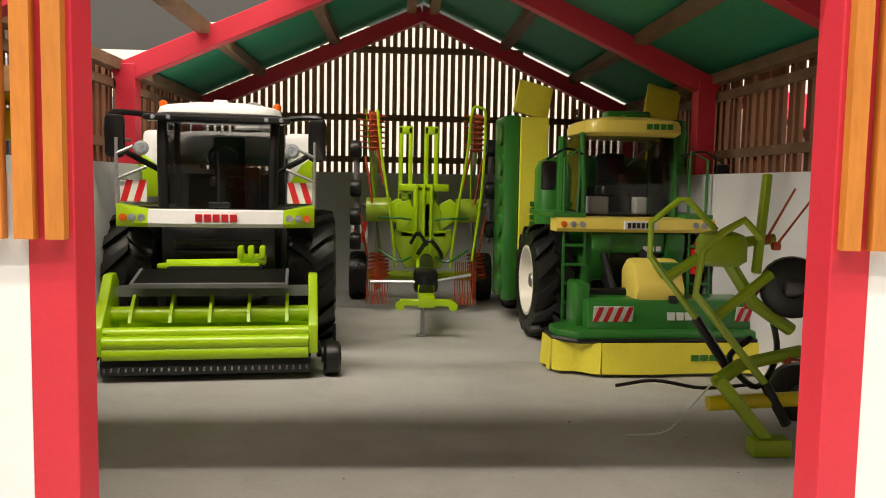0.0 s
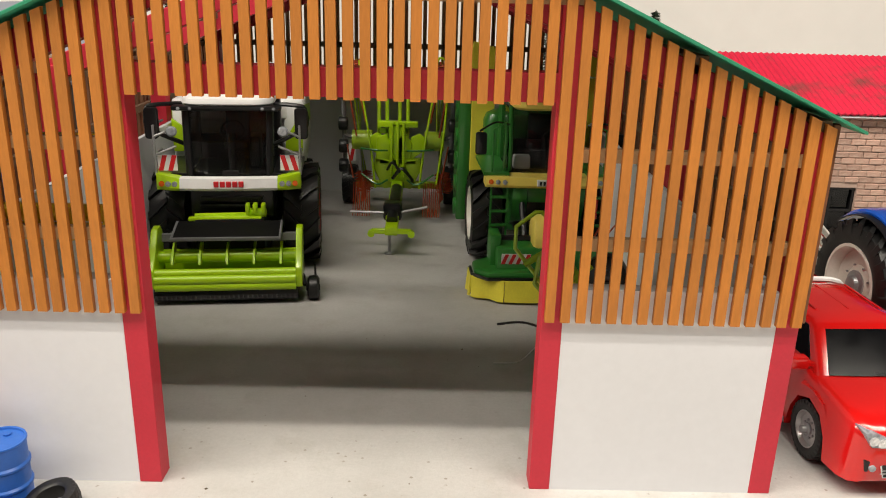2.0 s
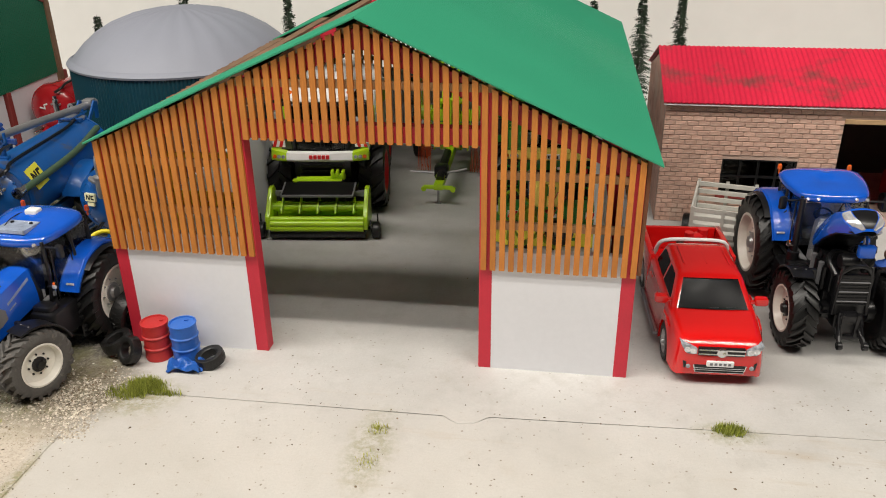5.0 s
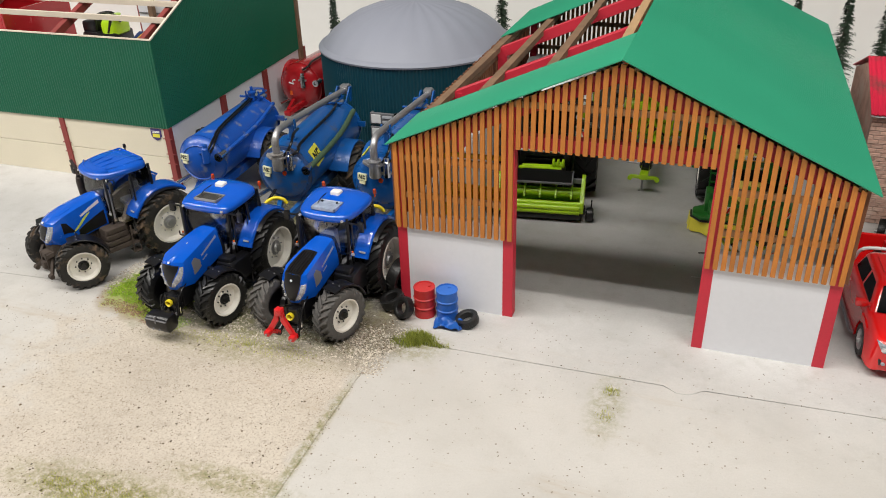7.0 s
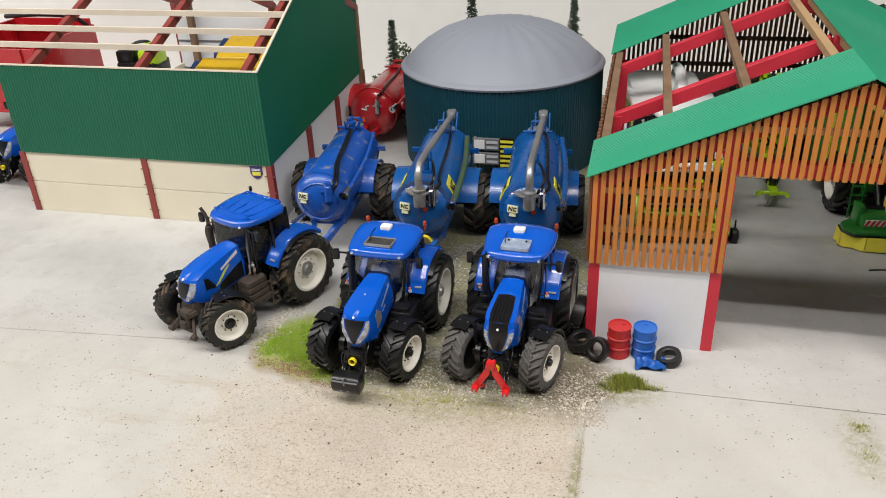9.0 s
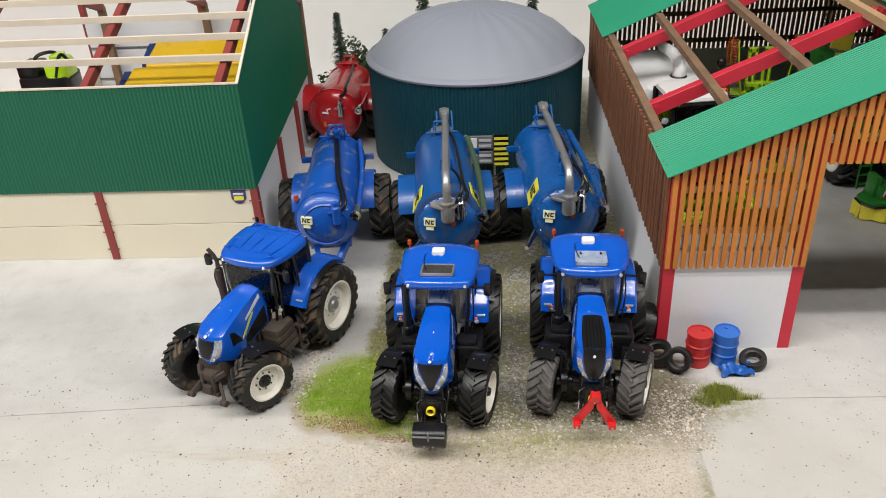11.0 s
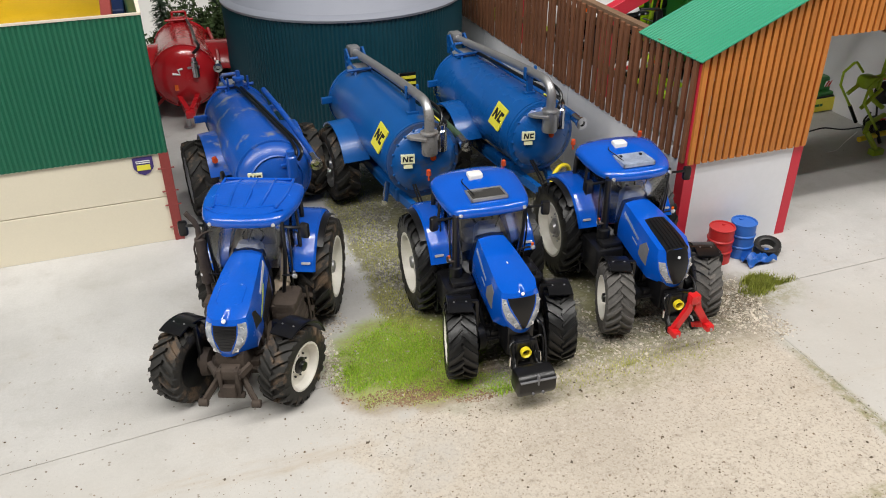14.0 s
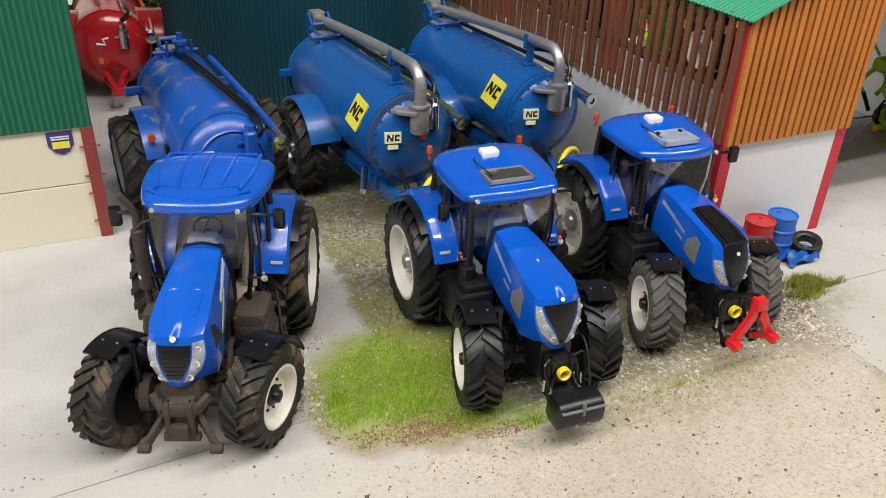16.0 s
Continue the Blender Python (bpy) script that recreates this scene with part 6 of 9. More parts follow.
part("edge_trim", bm, M_PURLIN, shed)
for x0, x1 in ((SX0 + 0.3, -56.6), (-56.0, SX1 - 0.4)):
    for z0, z1 in ((0.0, 3.15), (3.2, 6.6)):
        bm = B()
        box(bm, x0, x1, SY0 + 0.12, SY0 + 0.5, z0, z1, 0.03)
        part("panel", bm, M_CREAM, shed, "cream wall panel")
for y0, y1 in ((SY0 + 0.6, 37.6), (38.1, 47.4), (47.9, SY1 - 0.3)):
    bm = B()
    prism(bm, [(gable_x(y0) - 0.5, y0), (gable_x(y0) - 0.1, y0), (gable_x(y1) - 0.1, y1), (gable_x(y1) - 0.5, y1)], 0, 7.6, "z", 0.03)
    part("panel", bm, M_WHITE, shed, "white side wall panel")
for x, y in ((SX0, SY0), (-56.3, SY0), (SX1 - 0.2, SY0), (gable_x(37.85) - 0.1, 37.85), (gable_x(47.65) - 0.1, 47.65), (gable_x(SY1) - 0.1, SY1), (SX0, SY1), (-56.3, SY1)):
    bm = B()
    box(bm, x - 0.3, x + 0.3, y - 0.02, y + 0.6, 0, 6.25 if y == SY0 or x > -46 else SEZ - 0.3, 0.03)
    part("post", bm, M_DARKRED, shed, "dull red post")
    if y == SY0:
        for z in (1.0, 2.6, 3.6, 5.2):
            bm = B()
            rod(bm, (x - 0.5, y + 0.02, z), (x + 0.5, y + 0.02, z), 0.05, seg=6)
            part("bolt", bm, M_DARKRED, shed)
for x in (-45.2, -55.6, -67.0):
    for ya, yb in ((SY0, SRY), (SRY, SY1)):
        bm = B()
        bar(bm, (x, ya + (0.5 if ya == SY0 else 0), shed_top(ya) - 0.8), (x, yb - (0.5 if yb == SY1 else 0), shed_top(yb) - 0.8), 0.6, 0.8, 0.04)
        part("rafter", bm, M_DARKRED, shed, "dull red rafter")
    bm = B()
    box(bm, x - 0.35, x + 0.35, SY1 - 1.0, SY1 - 0.3, 0, shed_top(SY1) - 0.6)
    part("post", bm, M_BROWN, shed)
for y in (30.7, 33.2, 35.8, 38.4, 41.0):
    bm = B()
    bar(bm, (SX0 - 9.0, y, shed_top(y) - 0.15), (gable_x(y), y, shed_top(y) - 0.15), 0.32, 0.5)
    part("purlin", bm, M_PURLIN, shed, "pale bare purlin")
bm = B()
box(bm, SX0, gable_x(SY1) - 0.6, SY1 - 0.1, SY1 + 0.2, 0, 12.5)
part("back_wall", bm, M_WHITE, shed)
bm = B()
for z in (6.0, 9.5):
    box(bm, SX0, gable_x(SY1) - 0.6, SY1 - 0.25, SY1 - 0.12, z, z + 0.12)
part("back_rail", bm, M_GREYP, shed)
bm = B()
box(bm, SX0 - 0.1, SX0 + 0.2, SY0 + 0.7, SY1, 0, 6.6)
part("side_wall", bm, M_CREAM, shed)
# badge on the front panel
bm = B()
prism(bm, [(-0.6, 0.55), (0.6, 0.55), (0.6, -0.15), (0.35, -0.5), (0, -0.65), (-0.35, -0.5), (-0.6, -0.15)], -0.04, 0.04, "y", m=rot(-44.9, SY0 + 0.1, 5.55))
bdg = part("badge", bm, mat("violet_badge", (0.05, 0.03, 0.16), 0.5), shed, "small violet shield badge")
bm = B()
box(bm, -0.4, 0.4, -0.07, -0.03, -0.25, 0.1, m=rot(-44.9, SY0 + 0.1, 5.5))
part("badge_plate", bm, M_DECAL, bdg)
bm = B()
for z in (0.36, 0.24):
    box(bm, -0.42, 0.42, -0.06, -0.03, z - 0.03, z + 0.03, m=rot(-44.9, SY0 + 0.1, 5.5))
part("badge_bars", bm, M_WHITEP, bdg)

# machines inside the shed
yel = thing("yellow_implement", -53.5, 50.5, 0, 0, "yellow folded farm implement with dark blue end plates", "implement")
M_YEL2 = mat("deep_yellow_paint", (0.68, 0.42, 0.01), 0.4, vary=0.12, scale=30, bump=0.1, dirt=(0.4, 0.25, 0.02), dirt_amount=0.2, dirt_scale=40)
M_NAVY = mat("navy_blue_plate", (0.012, 0.03, 0.11), 0.45, vary=0.2)
for y0, z0 in ((-6.8, 9.2), (0.5, 10.0)):
    bm = B()
    prism(bm, [(y0, z0 - 2.2), (y0, z0 - 0.5), (y0 + 0.8, z0), (y0 + 4.6, z0 + 1.0), (y0 + 5.2, z0 - 2.2)], -7.0, 7.2, "x", 0.15)
    part("hood", bm, M_YEL2, yel, "long yellow hood", smooth=True)
    for x0, x1 in ((7.2, 8.4), (-7.8, -7.0)):
        bm = B()
        prism(bm, [(y0 + 0.5, z0 - 2.5), (y0 + 1.0, z0 - 0.3), (y0 + 4.0, z0 + 0.8), (y0 + 4.5, z0 - 2.5)], x0, x1, "x", 0.1)
        part("end_plate", bm, M_NAVY, yel)
bm = B()
for s in (-6, 0, 6):
    box(bm, s - 0.3, s + 0.3, -5, 4, 0, 7.5, 0.05)
part("frame", bm, M_NAVY, yel)
rtr = thing("red_trailer", -88.9, 54.0, 0, 0, "large dark red farm trailer parked behind the green shed", "trailer")
bm = B()
box(bm, -6.2, 6.2, -6, 6, 2.5, 3.0, 0.04)
part("floor_board", bm, M_TANKRED, rtr)
for x0, x1, y0, y1, z1 in ((-6.2, -5.8, -6, 6, 11.6), (5.8, 6.2, -6, 6, 11.0), (-5.8, 5.8, -6, -5.6, 10.6), (-5.8, 5.8, 5.6, 6, 11.8)):
    bm = B()
    box(bm, x0, x1, y0, y1, 3, z1, 0.06)
    part("side_board", bm, M_TANKRED, rtr, "dark red steel side board")
for x in (-4.0, 0.0, 4.0):
    bm = B()
    box(bm, x - 0.2, x + 0.2, -6.25, -5.98, 3, 10.6, 0.05)
    part("stake", bm, M_TANKRED, rtr)
bm = B()
tube(bm, curve_pts([(5.6, 5.4, 11.0), (4.5, 4.0, 12.4), (0, 3.6, 12.7), (-5.5, 4.0, 12.3)], 5), 0.3, 8)
part("cover_roll", bm, M_BLACK, rtr, "dark rolled cover on the top edge", smooth=True)
wheels(rtr, [(4.6, 3), (-4.6, 3)], 2.2, 1.2, M_RUBBER, M_RIM_SILVER, M_STEEL, 15)
grn = thing("green_implement", -74.4, 57.4, 0, 0, "lime green farm implement with black hoses", "implement")
M_LIME = mat("lime_green_plastic", (0.40, 0.64, 0.01), 0.35, vary=0.1, scale=60, bump=0.05, coat=0.3)
bm = B()
pad(bm, 1.2, 0, 2.4, 3.8, 0.8, 6.4, 9.0, 0.7, 0.3)
part("hood", bm, M_LIME, grn, "rounded lime green hood", smooth=True)
bm = B()
box(bm, -3.0, 2.4, -2.0, 2.0, 1.5, 7.2, 0.3)
box(bm, -3.1, -0.9, -1.6, 1.6, 7.0, 8.6, 0.3)
part("body", bm, M_BLACK, grn, smooth=True)
wheels(grn, [(2.0, 1.0), (-2.0, 1.0)], 1.6, 0.9, M_RUBBER, M_RIM_SILVER, M_STEEL, 17)
for pts in (((-1, -1.5, 7.0), (-0.8, -1, 9.2), (0.5, 0.5, 9.4), (1, 1.5, 8.2)), ((1.4, -1.8, 7.2), (2.4, -1.6, 9.6), (2.8, -0.6, 8.6))):
    bm = B()
    tube(bm, curve_pts(pts), 0.2, 8)
    part("hose", bm, M_BLACK, grn, smooth=True)

# round biogas silo
silo = thing("biogas_silo", -26.3, 51.1, 0, 0, "round teal ribbed silo with grey membrane dome", "silo")
bm = B()
RS, NS = 10.75, 190 * 4
rows = []
for z in (0.0, 9.9):
    rows.append([Vector(((RS + 0.05 * math.sin(2 * math.pi * k / 4)) * math.cos(2 * math.pi * k / NS), (RS + 0.05 * math.sin(2 * math.pi * k / 4)) * math.sin(2 * math.pi * k / NS), z)) for k in range(NS)])
loft(bm, rows)
part("tank_wall", bm, M_SILO, silo, "dark teal ribbed wall")
bm = B()
lathe(bm, [(RS - 0.4, 9.7), (RS + 0.16, 9.75), (RS + 0.22, 9.95), (RS + 0.1, 10.1), (RS - 0.3, 10.3)], 96)
part("rim", bm, M_DOME, silo, "grey rim band", smooth=True)
bm = B()
NSEG = 24
prof = [(10.5, 10.2), (9.4, 11.35), (8.2, 12.3), (6.6, 13.2), (4.8, 13.85), (2.6, 14.3), (0.9, 14.42), (0, 14.45)]
lathe(bm, prof, NSEG * 4)
bm.verts.ensure_lookup_table()
for v in bm.verts:
    r = math.hypot(v.co.x, v.co.y)
    v.co.z += 0.045 * math.cos(NSEG * math.atan2(v.co.y, v.co.x)) * min(1, r / 6) * (1 if r < 10.2 else 0.2)
part("dome", bm, M_DOME, silo, "grey segmented membrane dome", smooth=True)

sign = thing("control_panel", -25.4, 39.6, 0, 0, "grey control panel with hazard-striped edge before the silo", "control panel")
bm = B()
for x in (-1.7, 0.9):
    box(bm, x - 0.1, x + 0.1, 0.0, 0.2, 0, 5.4)
part("stand", bm, M_STEEL, sign)
for z in (2.6, 4.1):
    bm = B()
    box(bm, -1.9, 0.75, -0.2, 0.1, z, z + 1.25, 0.05)
    pn = part("panel", bm, M_GREYP, sign, "grey meter panel")
    bm = B()
    box(bm, -1.75, -0.7, -0.26, -0.18, z + 0.15, z + 1.1, 0.03)
    part("plate", bm, M_WHITEP, pn)
    bm = B()
    box(bm, -0.5, 0.6, -0.26, -0.18, z + 0.2, z + 0.45)
    box(bm, -0.5, 0.6, -0.26, -0.18, z + 0.75, z + 1.0)
    part("bars", bm, M_SILVER_PRINT, pn)
bm = B()
box(bm, 0.85, 2.2, -0.25, 0.0, 2.4, 5.5, 0.04)
hz = part("hazard_board", bm, M_BLACK, sign, "black and yellow hazard board")
for k in range(6):
    bm = B()
    box(bm, 0.88, 2.17, -0.29, -0.24, 2.5 + k * 0.5, 2.75 + k * 0.5)
    part("stripe", bm, M_DECAL, hz)

# brick shed with red ribbed roof
M_BRICK = mat("weathered_brick", (0.52, 0.33, 0.26), 0.85, vary=0.25, scale=90, fine=700, bump=0.5, piece=0.18, dirt=(0.60, 0.46, 0.38), dirt_amount=0.55, dirt_scale=45)
M_MORTAR = mat("pale_mortar", (0.47, 0.34, 0.28), 0.9, vary=0.15, scale=60, bump=0.3)
M_REDROOF = mat("streaked_red_sheet", (0.62, 0.018, 0.055), 0.42, vary=0.2, scale=22, bump=0.1, dirt=(0.22, 0.05, 0.05), dirt_amount=0.42, dirt_scale=24, stretch=(1, 0.15, 0.3))
M_PLANK = mat("brown_door_planks", (0.2, 0.105, 0.045), 0.7, vary=0.3, scale=40, fine=500, bump=0.3, stretch=(3, 3, 0.4))
# near-black wall colour stands in for the shade inside the brick shed
M_INSIDE_SHADE = mat("shaded_shed_inside", (0.06, 0.05, 0.045), 0.9, vary=0.2)
bsh = thing("brick_shed", 0, 0, 0, 0, "weathered brick shed with streaked red roof and dark doorway", "shed")
QX0, QX1, QY0, QY1, QZ = 18.9, 62.0, 37.8, 52.0, 9.8
WX0, WX1, WZ0, WZ1 = 23.6, 29.2, 2.5, 5.4
OX0, OX1, OZ0, OZ1 = 32.0, 42.0, 0.0, 8.5
for x0, x1, z0, z1 in ((QX0, WX0, 0, QZ), (WX0, WX1, 0, WZ0), (WX0, WX1, WZ1, QZ), (WX1, OX0, 0, QZ), (OX0, OX1, OZ1, QZ), (OX1, QX1, 0, QZ)):
    bm = B()
    box(bm, x0, x1, QY0 + 0.06, QY0 + 0.8, z0, z1)
    part("wall", bm, M_MORTAR, bsh)
bm = B()
prism(bm, [(QY0 + 0.8, 0), (QY1, 0), (QY1, QZ), (45.0, 12.2), (QY0 + 0.8, QZ)], QX0, QX0 + 0.8, "x")
part("gable_wall", bm, M_BRICK, bsh)
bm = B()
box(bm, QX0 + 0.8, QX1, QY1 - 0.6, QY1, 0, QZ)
part("back_wall", bm, M_INSIDE_SHADE, bsh)
bm = B()
box(bm, QX0 + 0.8, QX1, QY0 + 0.8, QY1 - 0.6, 0.0, 0.12)
part("inner_floor", bm, M_MORTAR, bsh)
for ya, za, yb, zb in ((QY0 - 0.5, QZ + 0.12, 45.0, 12.7), (QY1 + 0.4, QZ + 0.1, 45.0, 12.7)):
    bm = B()
    n = 4 * 110
    nrm = Vector((0, -(zb - za), yb - ya)).normalized()
    nrm = -nrm if nrm.z < 0 else nrm
    rows = []
    for k in range(n + 1):
        xx = QX0 - 0.25 + (QX1 - QX0) * k / n
        h = 0.045 * math.sin(2 * math.pi * k / 4)
        rows.append([Vector((xx, ya, za)) + nrm * h, Vector((xx, yb, zb)) + nrm * h, Vector((xx, yb, zb)) + nrm * (h - 0.1), Vector((xx, ya, za)) + nrm * (h - 0.1)])
    loft(bm, rows)
    part("roof_sheet", bm, M_REDROOF, bsh, "streaked red ribbed roof sheet")
bm = B()
box(bm, QX0 - 0.2, QX1, QY0 - 0.42, QY0 + 0.1, QZ - 0.12, QZ - 0.02)
part("eave_board", bm, M_WHITEP, bsh, "thin white board under the eave")
bm = B()
box(bm, WX0, WX1, QY0 + 0.4, QY0 + 0.46, WZ0, WZ1)
win = part("window", bm, M_SMOKE, bsh, "dark barred window")
for k in range(5):
    x = WX0 + 0.08 + k * (WX1 - WX0 - 0.16) / 4
    bm = B()
    box(bm, x - 0.08, x + 0.08, QY0 + 0.2, QY0 + 0.4, WZ0, WZ1)
    part("glazing_bar", bm, M_BLACK, win)
for k in range(3):
    z = WZ0 + 0.08 + k * (WZ1 - WZ0 - 0.16) / 2
    bm = B()
    box(bm, WX0, WX1, QY0 + 0.18, QY0 + 0.38, z - 0.08, z + 0.08)
    part("glazing_bar", bm, M_BLACK, win)
bm = B()
box(bm, WX0 - 0.2, WX1 + 0.2, QY0 - 0.25, QY0 + 0.2, WZ0 - 0.28, WZ0, 0.03)
part("window_sill", bm, M_DARKRED, bsh)
door = thing("shed_door", 40.0, 37.55, 0.1, -7, "brown plank door standing open at the brick shed", "door")
for k in range(4):
    bm = B()
    box(bm, 0.03 + k * 0.68, 0.66 + k * 0.68, -0.15, 0.12, 0, 8.5, 0.03)
    part("plank", bm, M_PLANK, door)
bm = B()
for z in (1.2, 7.2):
    box(bm, 0, 2.7, 0.12, 0.3, z, z + 0.5, 0.03)
part("brace", bm, M_PLANK, door)
bm = B()
box(bm, 0.5, 0.62, -0.35, -0.14, 4.4, 5.4, 0.03)
part("handle", bm, M_GREYP, door)
bm = B()
box(bm, OX0, OX1 + 3, QY0 - 0.12, QY0 + 0.06, OZ1, OZ1 + 0.35, 0.03)
part("door_rail", bm, M_BATTEN, bsh)
mach = thing("red_machine", 39.0, 43.0, 0, 0, "red machine standing in the dark shed doorway", "machine")
bm = B()
pad(bm, 0, 0, 2.2, 3.0, 0.4, 0.9, 3.0, 0.3)
part("body", bm, M_TANKRED, mach, smooth=True)
bm = B()
for s in (-1, 1):
    rod(bm, (s * 0.9, -1, 0.8), (s * 1.5, -1, 0.8), 0.8, seg=16)
part("wheel", bm, M_RUBBER, mach)

# conifers and hedge before the room wall
M_NEEDLE = mat("dark_conifer_needles", (0.03, 0.055, 0.03), 0.8, vary=0.4, scale=100, bump=0.2, dirt=(0.07, 0.085, 0.05), dirt_amount=0.3)
M_BARK = mat("dark_bark", (0.06, 0.045, 0.035), 0.9, vary=0.3)
rnd = random.Random(7)


def conifer(x, y, h, r, thin=1.0):
    t = thing("conifer", x, y, 0, rnd.uniform(0, 360), "dark green model fir tree with sparse uneven tiers", "tree", group="model fir trees")
    bm = B()
    rod(bm, (0, 0, 0), (0.05, 0, h), 0.22, 0.03, 7)
    part("trunk", bm, M_BARK, t)
    verts, faces = [], []
    n = int(h * 3.6)
    for k in range(n):
        f = k / n
        z = h * (0.16 + 0.84 * f)
        rad = r * (1.02 - f) ** 0.8 * rnd.uniform(0.65, 1.15) + 0.12
        for j in range(rnd.randint(9, 13)):
            a = rnd.uniform(0, 2 * math.pi)
            L = rad * rnd.uniform(0.6, 1.1)
            dz = -0.25 * L + rnd.uniform(-0.15, 0.2)
            for q in range(7):
                s = (q + 0.5) / 7
                bx, by, bz = math.cos(a) * L * s, math.sin(a) * L * s, z + dz * s
                for side in (-1, 1):
                    w = 0.42 * (1.15 - s) * thin + 0.08
                    aa = a + side * rnd.uniform(0.6, 1.2)
                    i = len(verts)
                    verts += [(bx - 0.07 * math.sin(a), by + 0.07 * math.cos(a), bz), (bx + 0.07 * math.sin(a), by - 0.07 * math.cos(a), bz - 0.05), (bx + w * math.cos(aa), by + w * math.sin(aa), bz - rnd.uniform(0.0, 0.22))]
                    faces.append((i, i + 1, i + 2))
    me = bpy.data.meshes.new("crown")
    me.from_pydata([(p[0] * CM, p[1] * CM, p[2] * CM) for p in verts], [], faces)
    me.materials.append(M_NEEDLE)
    ob = new("crown", me)
    ob.parent = t
    return t


for x, y, h, r in ((-42.2, 62.5, 11.7, 1.9), (-36.8, 63.0, 9.5, 1.4), (-32.4, 64.5, 15.0, 2.2), (-19.9, 64.0, 14.4, 2.2), (13.7, 65, 13.6, 1.8), (18.6, 63.0, 14.6, 2.4), (22.6, 63.5, 14.8, 2.0), (47.5, 63.5, 15.0, 2.4), (-52.0, 65, 14.0, 2.0)):
    conifer(x, y, h, r)


def leaf_clump(name, cx, cy, cz, rx, ry, rz, n, size, material, label):
    verts, faces = [], []
    for k in range(n):
        while True:
            p = Vector((rnd.uniform(-1, 1), rnd.uniform(-1, 1), rnd.uniform(-0.2, 1)))
            if 0.5 < p.length < 1:
                break
        bump = 0.8 + 0.35 * noise.noise(p * 2.2)
        c = Vector((cx + p.x * rx * bump, cy + p.y * ry * bump, max(0.1, cz + p.z * rz * bump)))
        a, b = Vector((rnd.gauss(0, 1), rnd.gauss(0, 1), rnd.gauss(0, 1))).normalized() * size, Vector((rnd.gauss(0, 1), rnd.gauss(0, 1), rnd.gauss(0, 1))).normalized() * size
        i = len(verts)
        verts += [c - a, c + b, c + a, c - b]
        faces.append((i, i + 1, i + 2, i + 3))
    me = bpy.data.meshes.new(name)
    me.from_pydata([tuple(v * CM) for v in verts], [], faces)
    me.materials.append(material)
    return tagged(new(name, me), label, "hedge", kind="stuff")


M_LEAF = mat("mossy_leaf", (0.05, 0.085, 0.025), 0.85, vary=0.45, scale=120, dirt=(0.12, 0.12, 0.05), dirt_amount=0.3)
leaf_clump("hedge", -39.5, 61.5, 0.0, 6.8, 2.4, 9.4, 14000, 0.22, M_LEAF, "dense mossy green hedge of model foliage")
leaf_clump("hedge", 17.8, 57.0, 0.0, 1.6, 1.6, 6.0, 1500, 0.2, M_LEAF, "small mossy bush of model foliage")
# ---- things in the yard ----
def drum(x, y, rz, material, label):
    t = thing("oil_drum", x, y, 0, rz, label, "drum", group="oil drums")
    bm = B()
    prof = [(0, 0.06), (0.86, 0.06), (0.9, 0.0), (0.95, 0.03)]
    for z in (0.95, 1.85):
        prof += [(0.92, z - 0.12), (0.99, z - 0.04), (0.99, z + 0.04), (0.92, z + 0.12)]
    prof += [(0.92, 2.75), (0.97, 2.8), (0.95, 2.86), (0.88, 2.84), (0.86, 2.76), (0, 2.76)]
    lathe(bm, [(q * 0.83, z * 0.83) for q, z in prof], 28)
    part("barrel", bm, material, t, smooth=True)
    bm = B()
    lathe(bm, [(0.13, 2.28), (0.13, 2.35), (0, 2.36)], 10, rot(0.37, 0.16, 0))
    part("bung", bm, material, t)
    return t


M_DRUM_RED = mat("faded_red_drum", (0.45, 0.02, 0.02), 0.45, vary=0.15, scale=80, dirt=(0.2, 0.05, 0.03), dirt_amount=0.25, dirt_scale=90)
M_DRUM_BLUE = mat("light_blue_drum", (0.02, 0.12, 0.47), 0.4, vary=0.12, scale=80, dirt=(0.12, 0.12, 0.16), dirt_amount=0.12, dirt_scale=90)
drum(-11.75, 13.15, 20, M_DRUM_RED, "faded red oil drum by the white wall")
drum(-10.05, 13.25, 60, M_DRUM_BLUE, "light blue oil drum by the white wall")


def old_tyre(x, y, z, r, w, tilt, label, rz=0):
    t = thing("old_tyre", x, y, z, rz, label, "tyre", group="discarded tyres")
    bm = tyre_mesh(r, w, 26, 0.012, 0.06)
    bmesh.ops.transform(bm, matrix=rot(0, 0, 0, 0, tilt, 0), verts=bm.verts)
    part("tyre", bm, M_RUBBER, t, smooth=True)


old_tyre(-8.35, 12.7, 0.45, 0.84, 0.62, 76, "black tyre lying against the blue drum", 40)
old_tyre(-13.1, 12.3, 0.82, 0.84, 0.62, 25, "black tyre leaning beside the red drum", 60)
old_tyre(-14.3, 13.1, 0.8, 0.95, 0.7, 70, "worn tyre lying in weeds at the barn corner", 20)
old_tyre(-14.7, 15.4, 1.5, 1.4, 0.9, 12, "worn tyre leaning on the barn side wall", -8)
rag = thing("tarpaulin", -9.55, 12.0, 0, 0, "crumpled blue tarpaulin by the drums", "tarpaulin")
bm = B()
bmesh.ops.create_grid(bm, x_segments=14, y_segments=10, size=1.0)
for v in bm.verts:
    p = v.co.copy()
    v.co = Vector((p.x * 1.0 + 0.1 * noise.noise(p * 3), p.y * 0.55 + 0.12 * noise.noise(p * 3 + Vector((5, 0, 0))), max(0.04, 0.42 + 0.6 * noise.noise(p * 1.9 + Vector((0, 3, 1))) - 0.3 * (p.x ** 2 + p.y ** 2) * 0.5)))
r = bmesh.ops.extrude_face_region(bm, geom=list(bm.faces))
for v in r["geom"]:
    if isinstance(v, bmesh.types.BMVert):
        v.co.z += 0.06
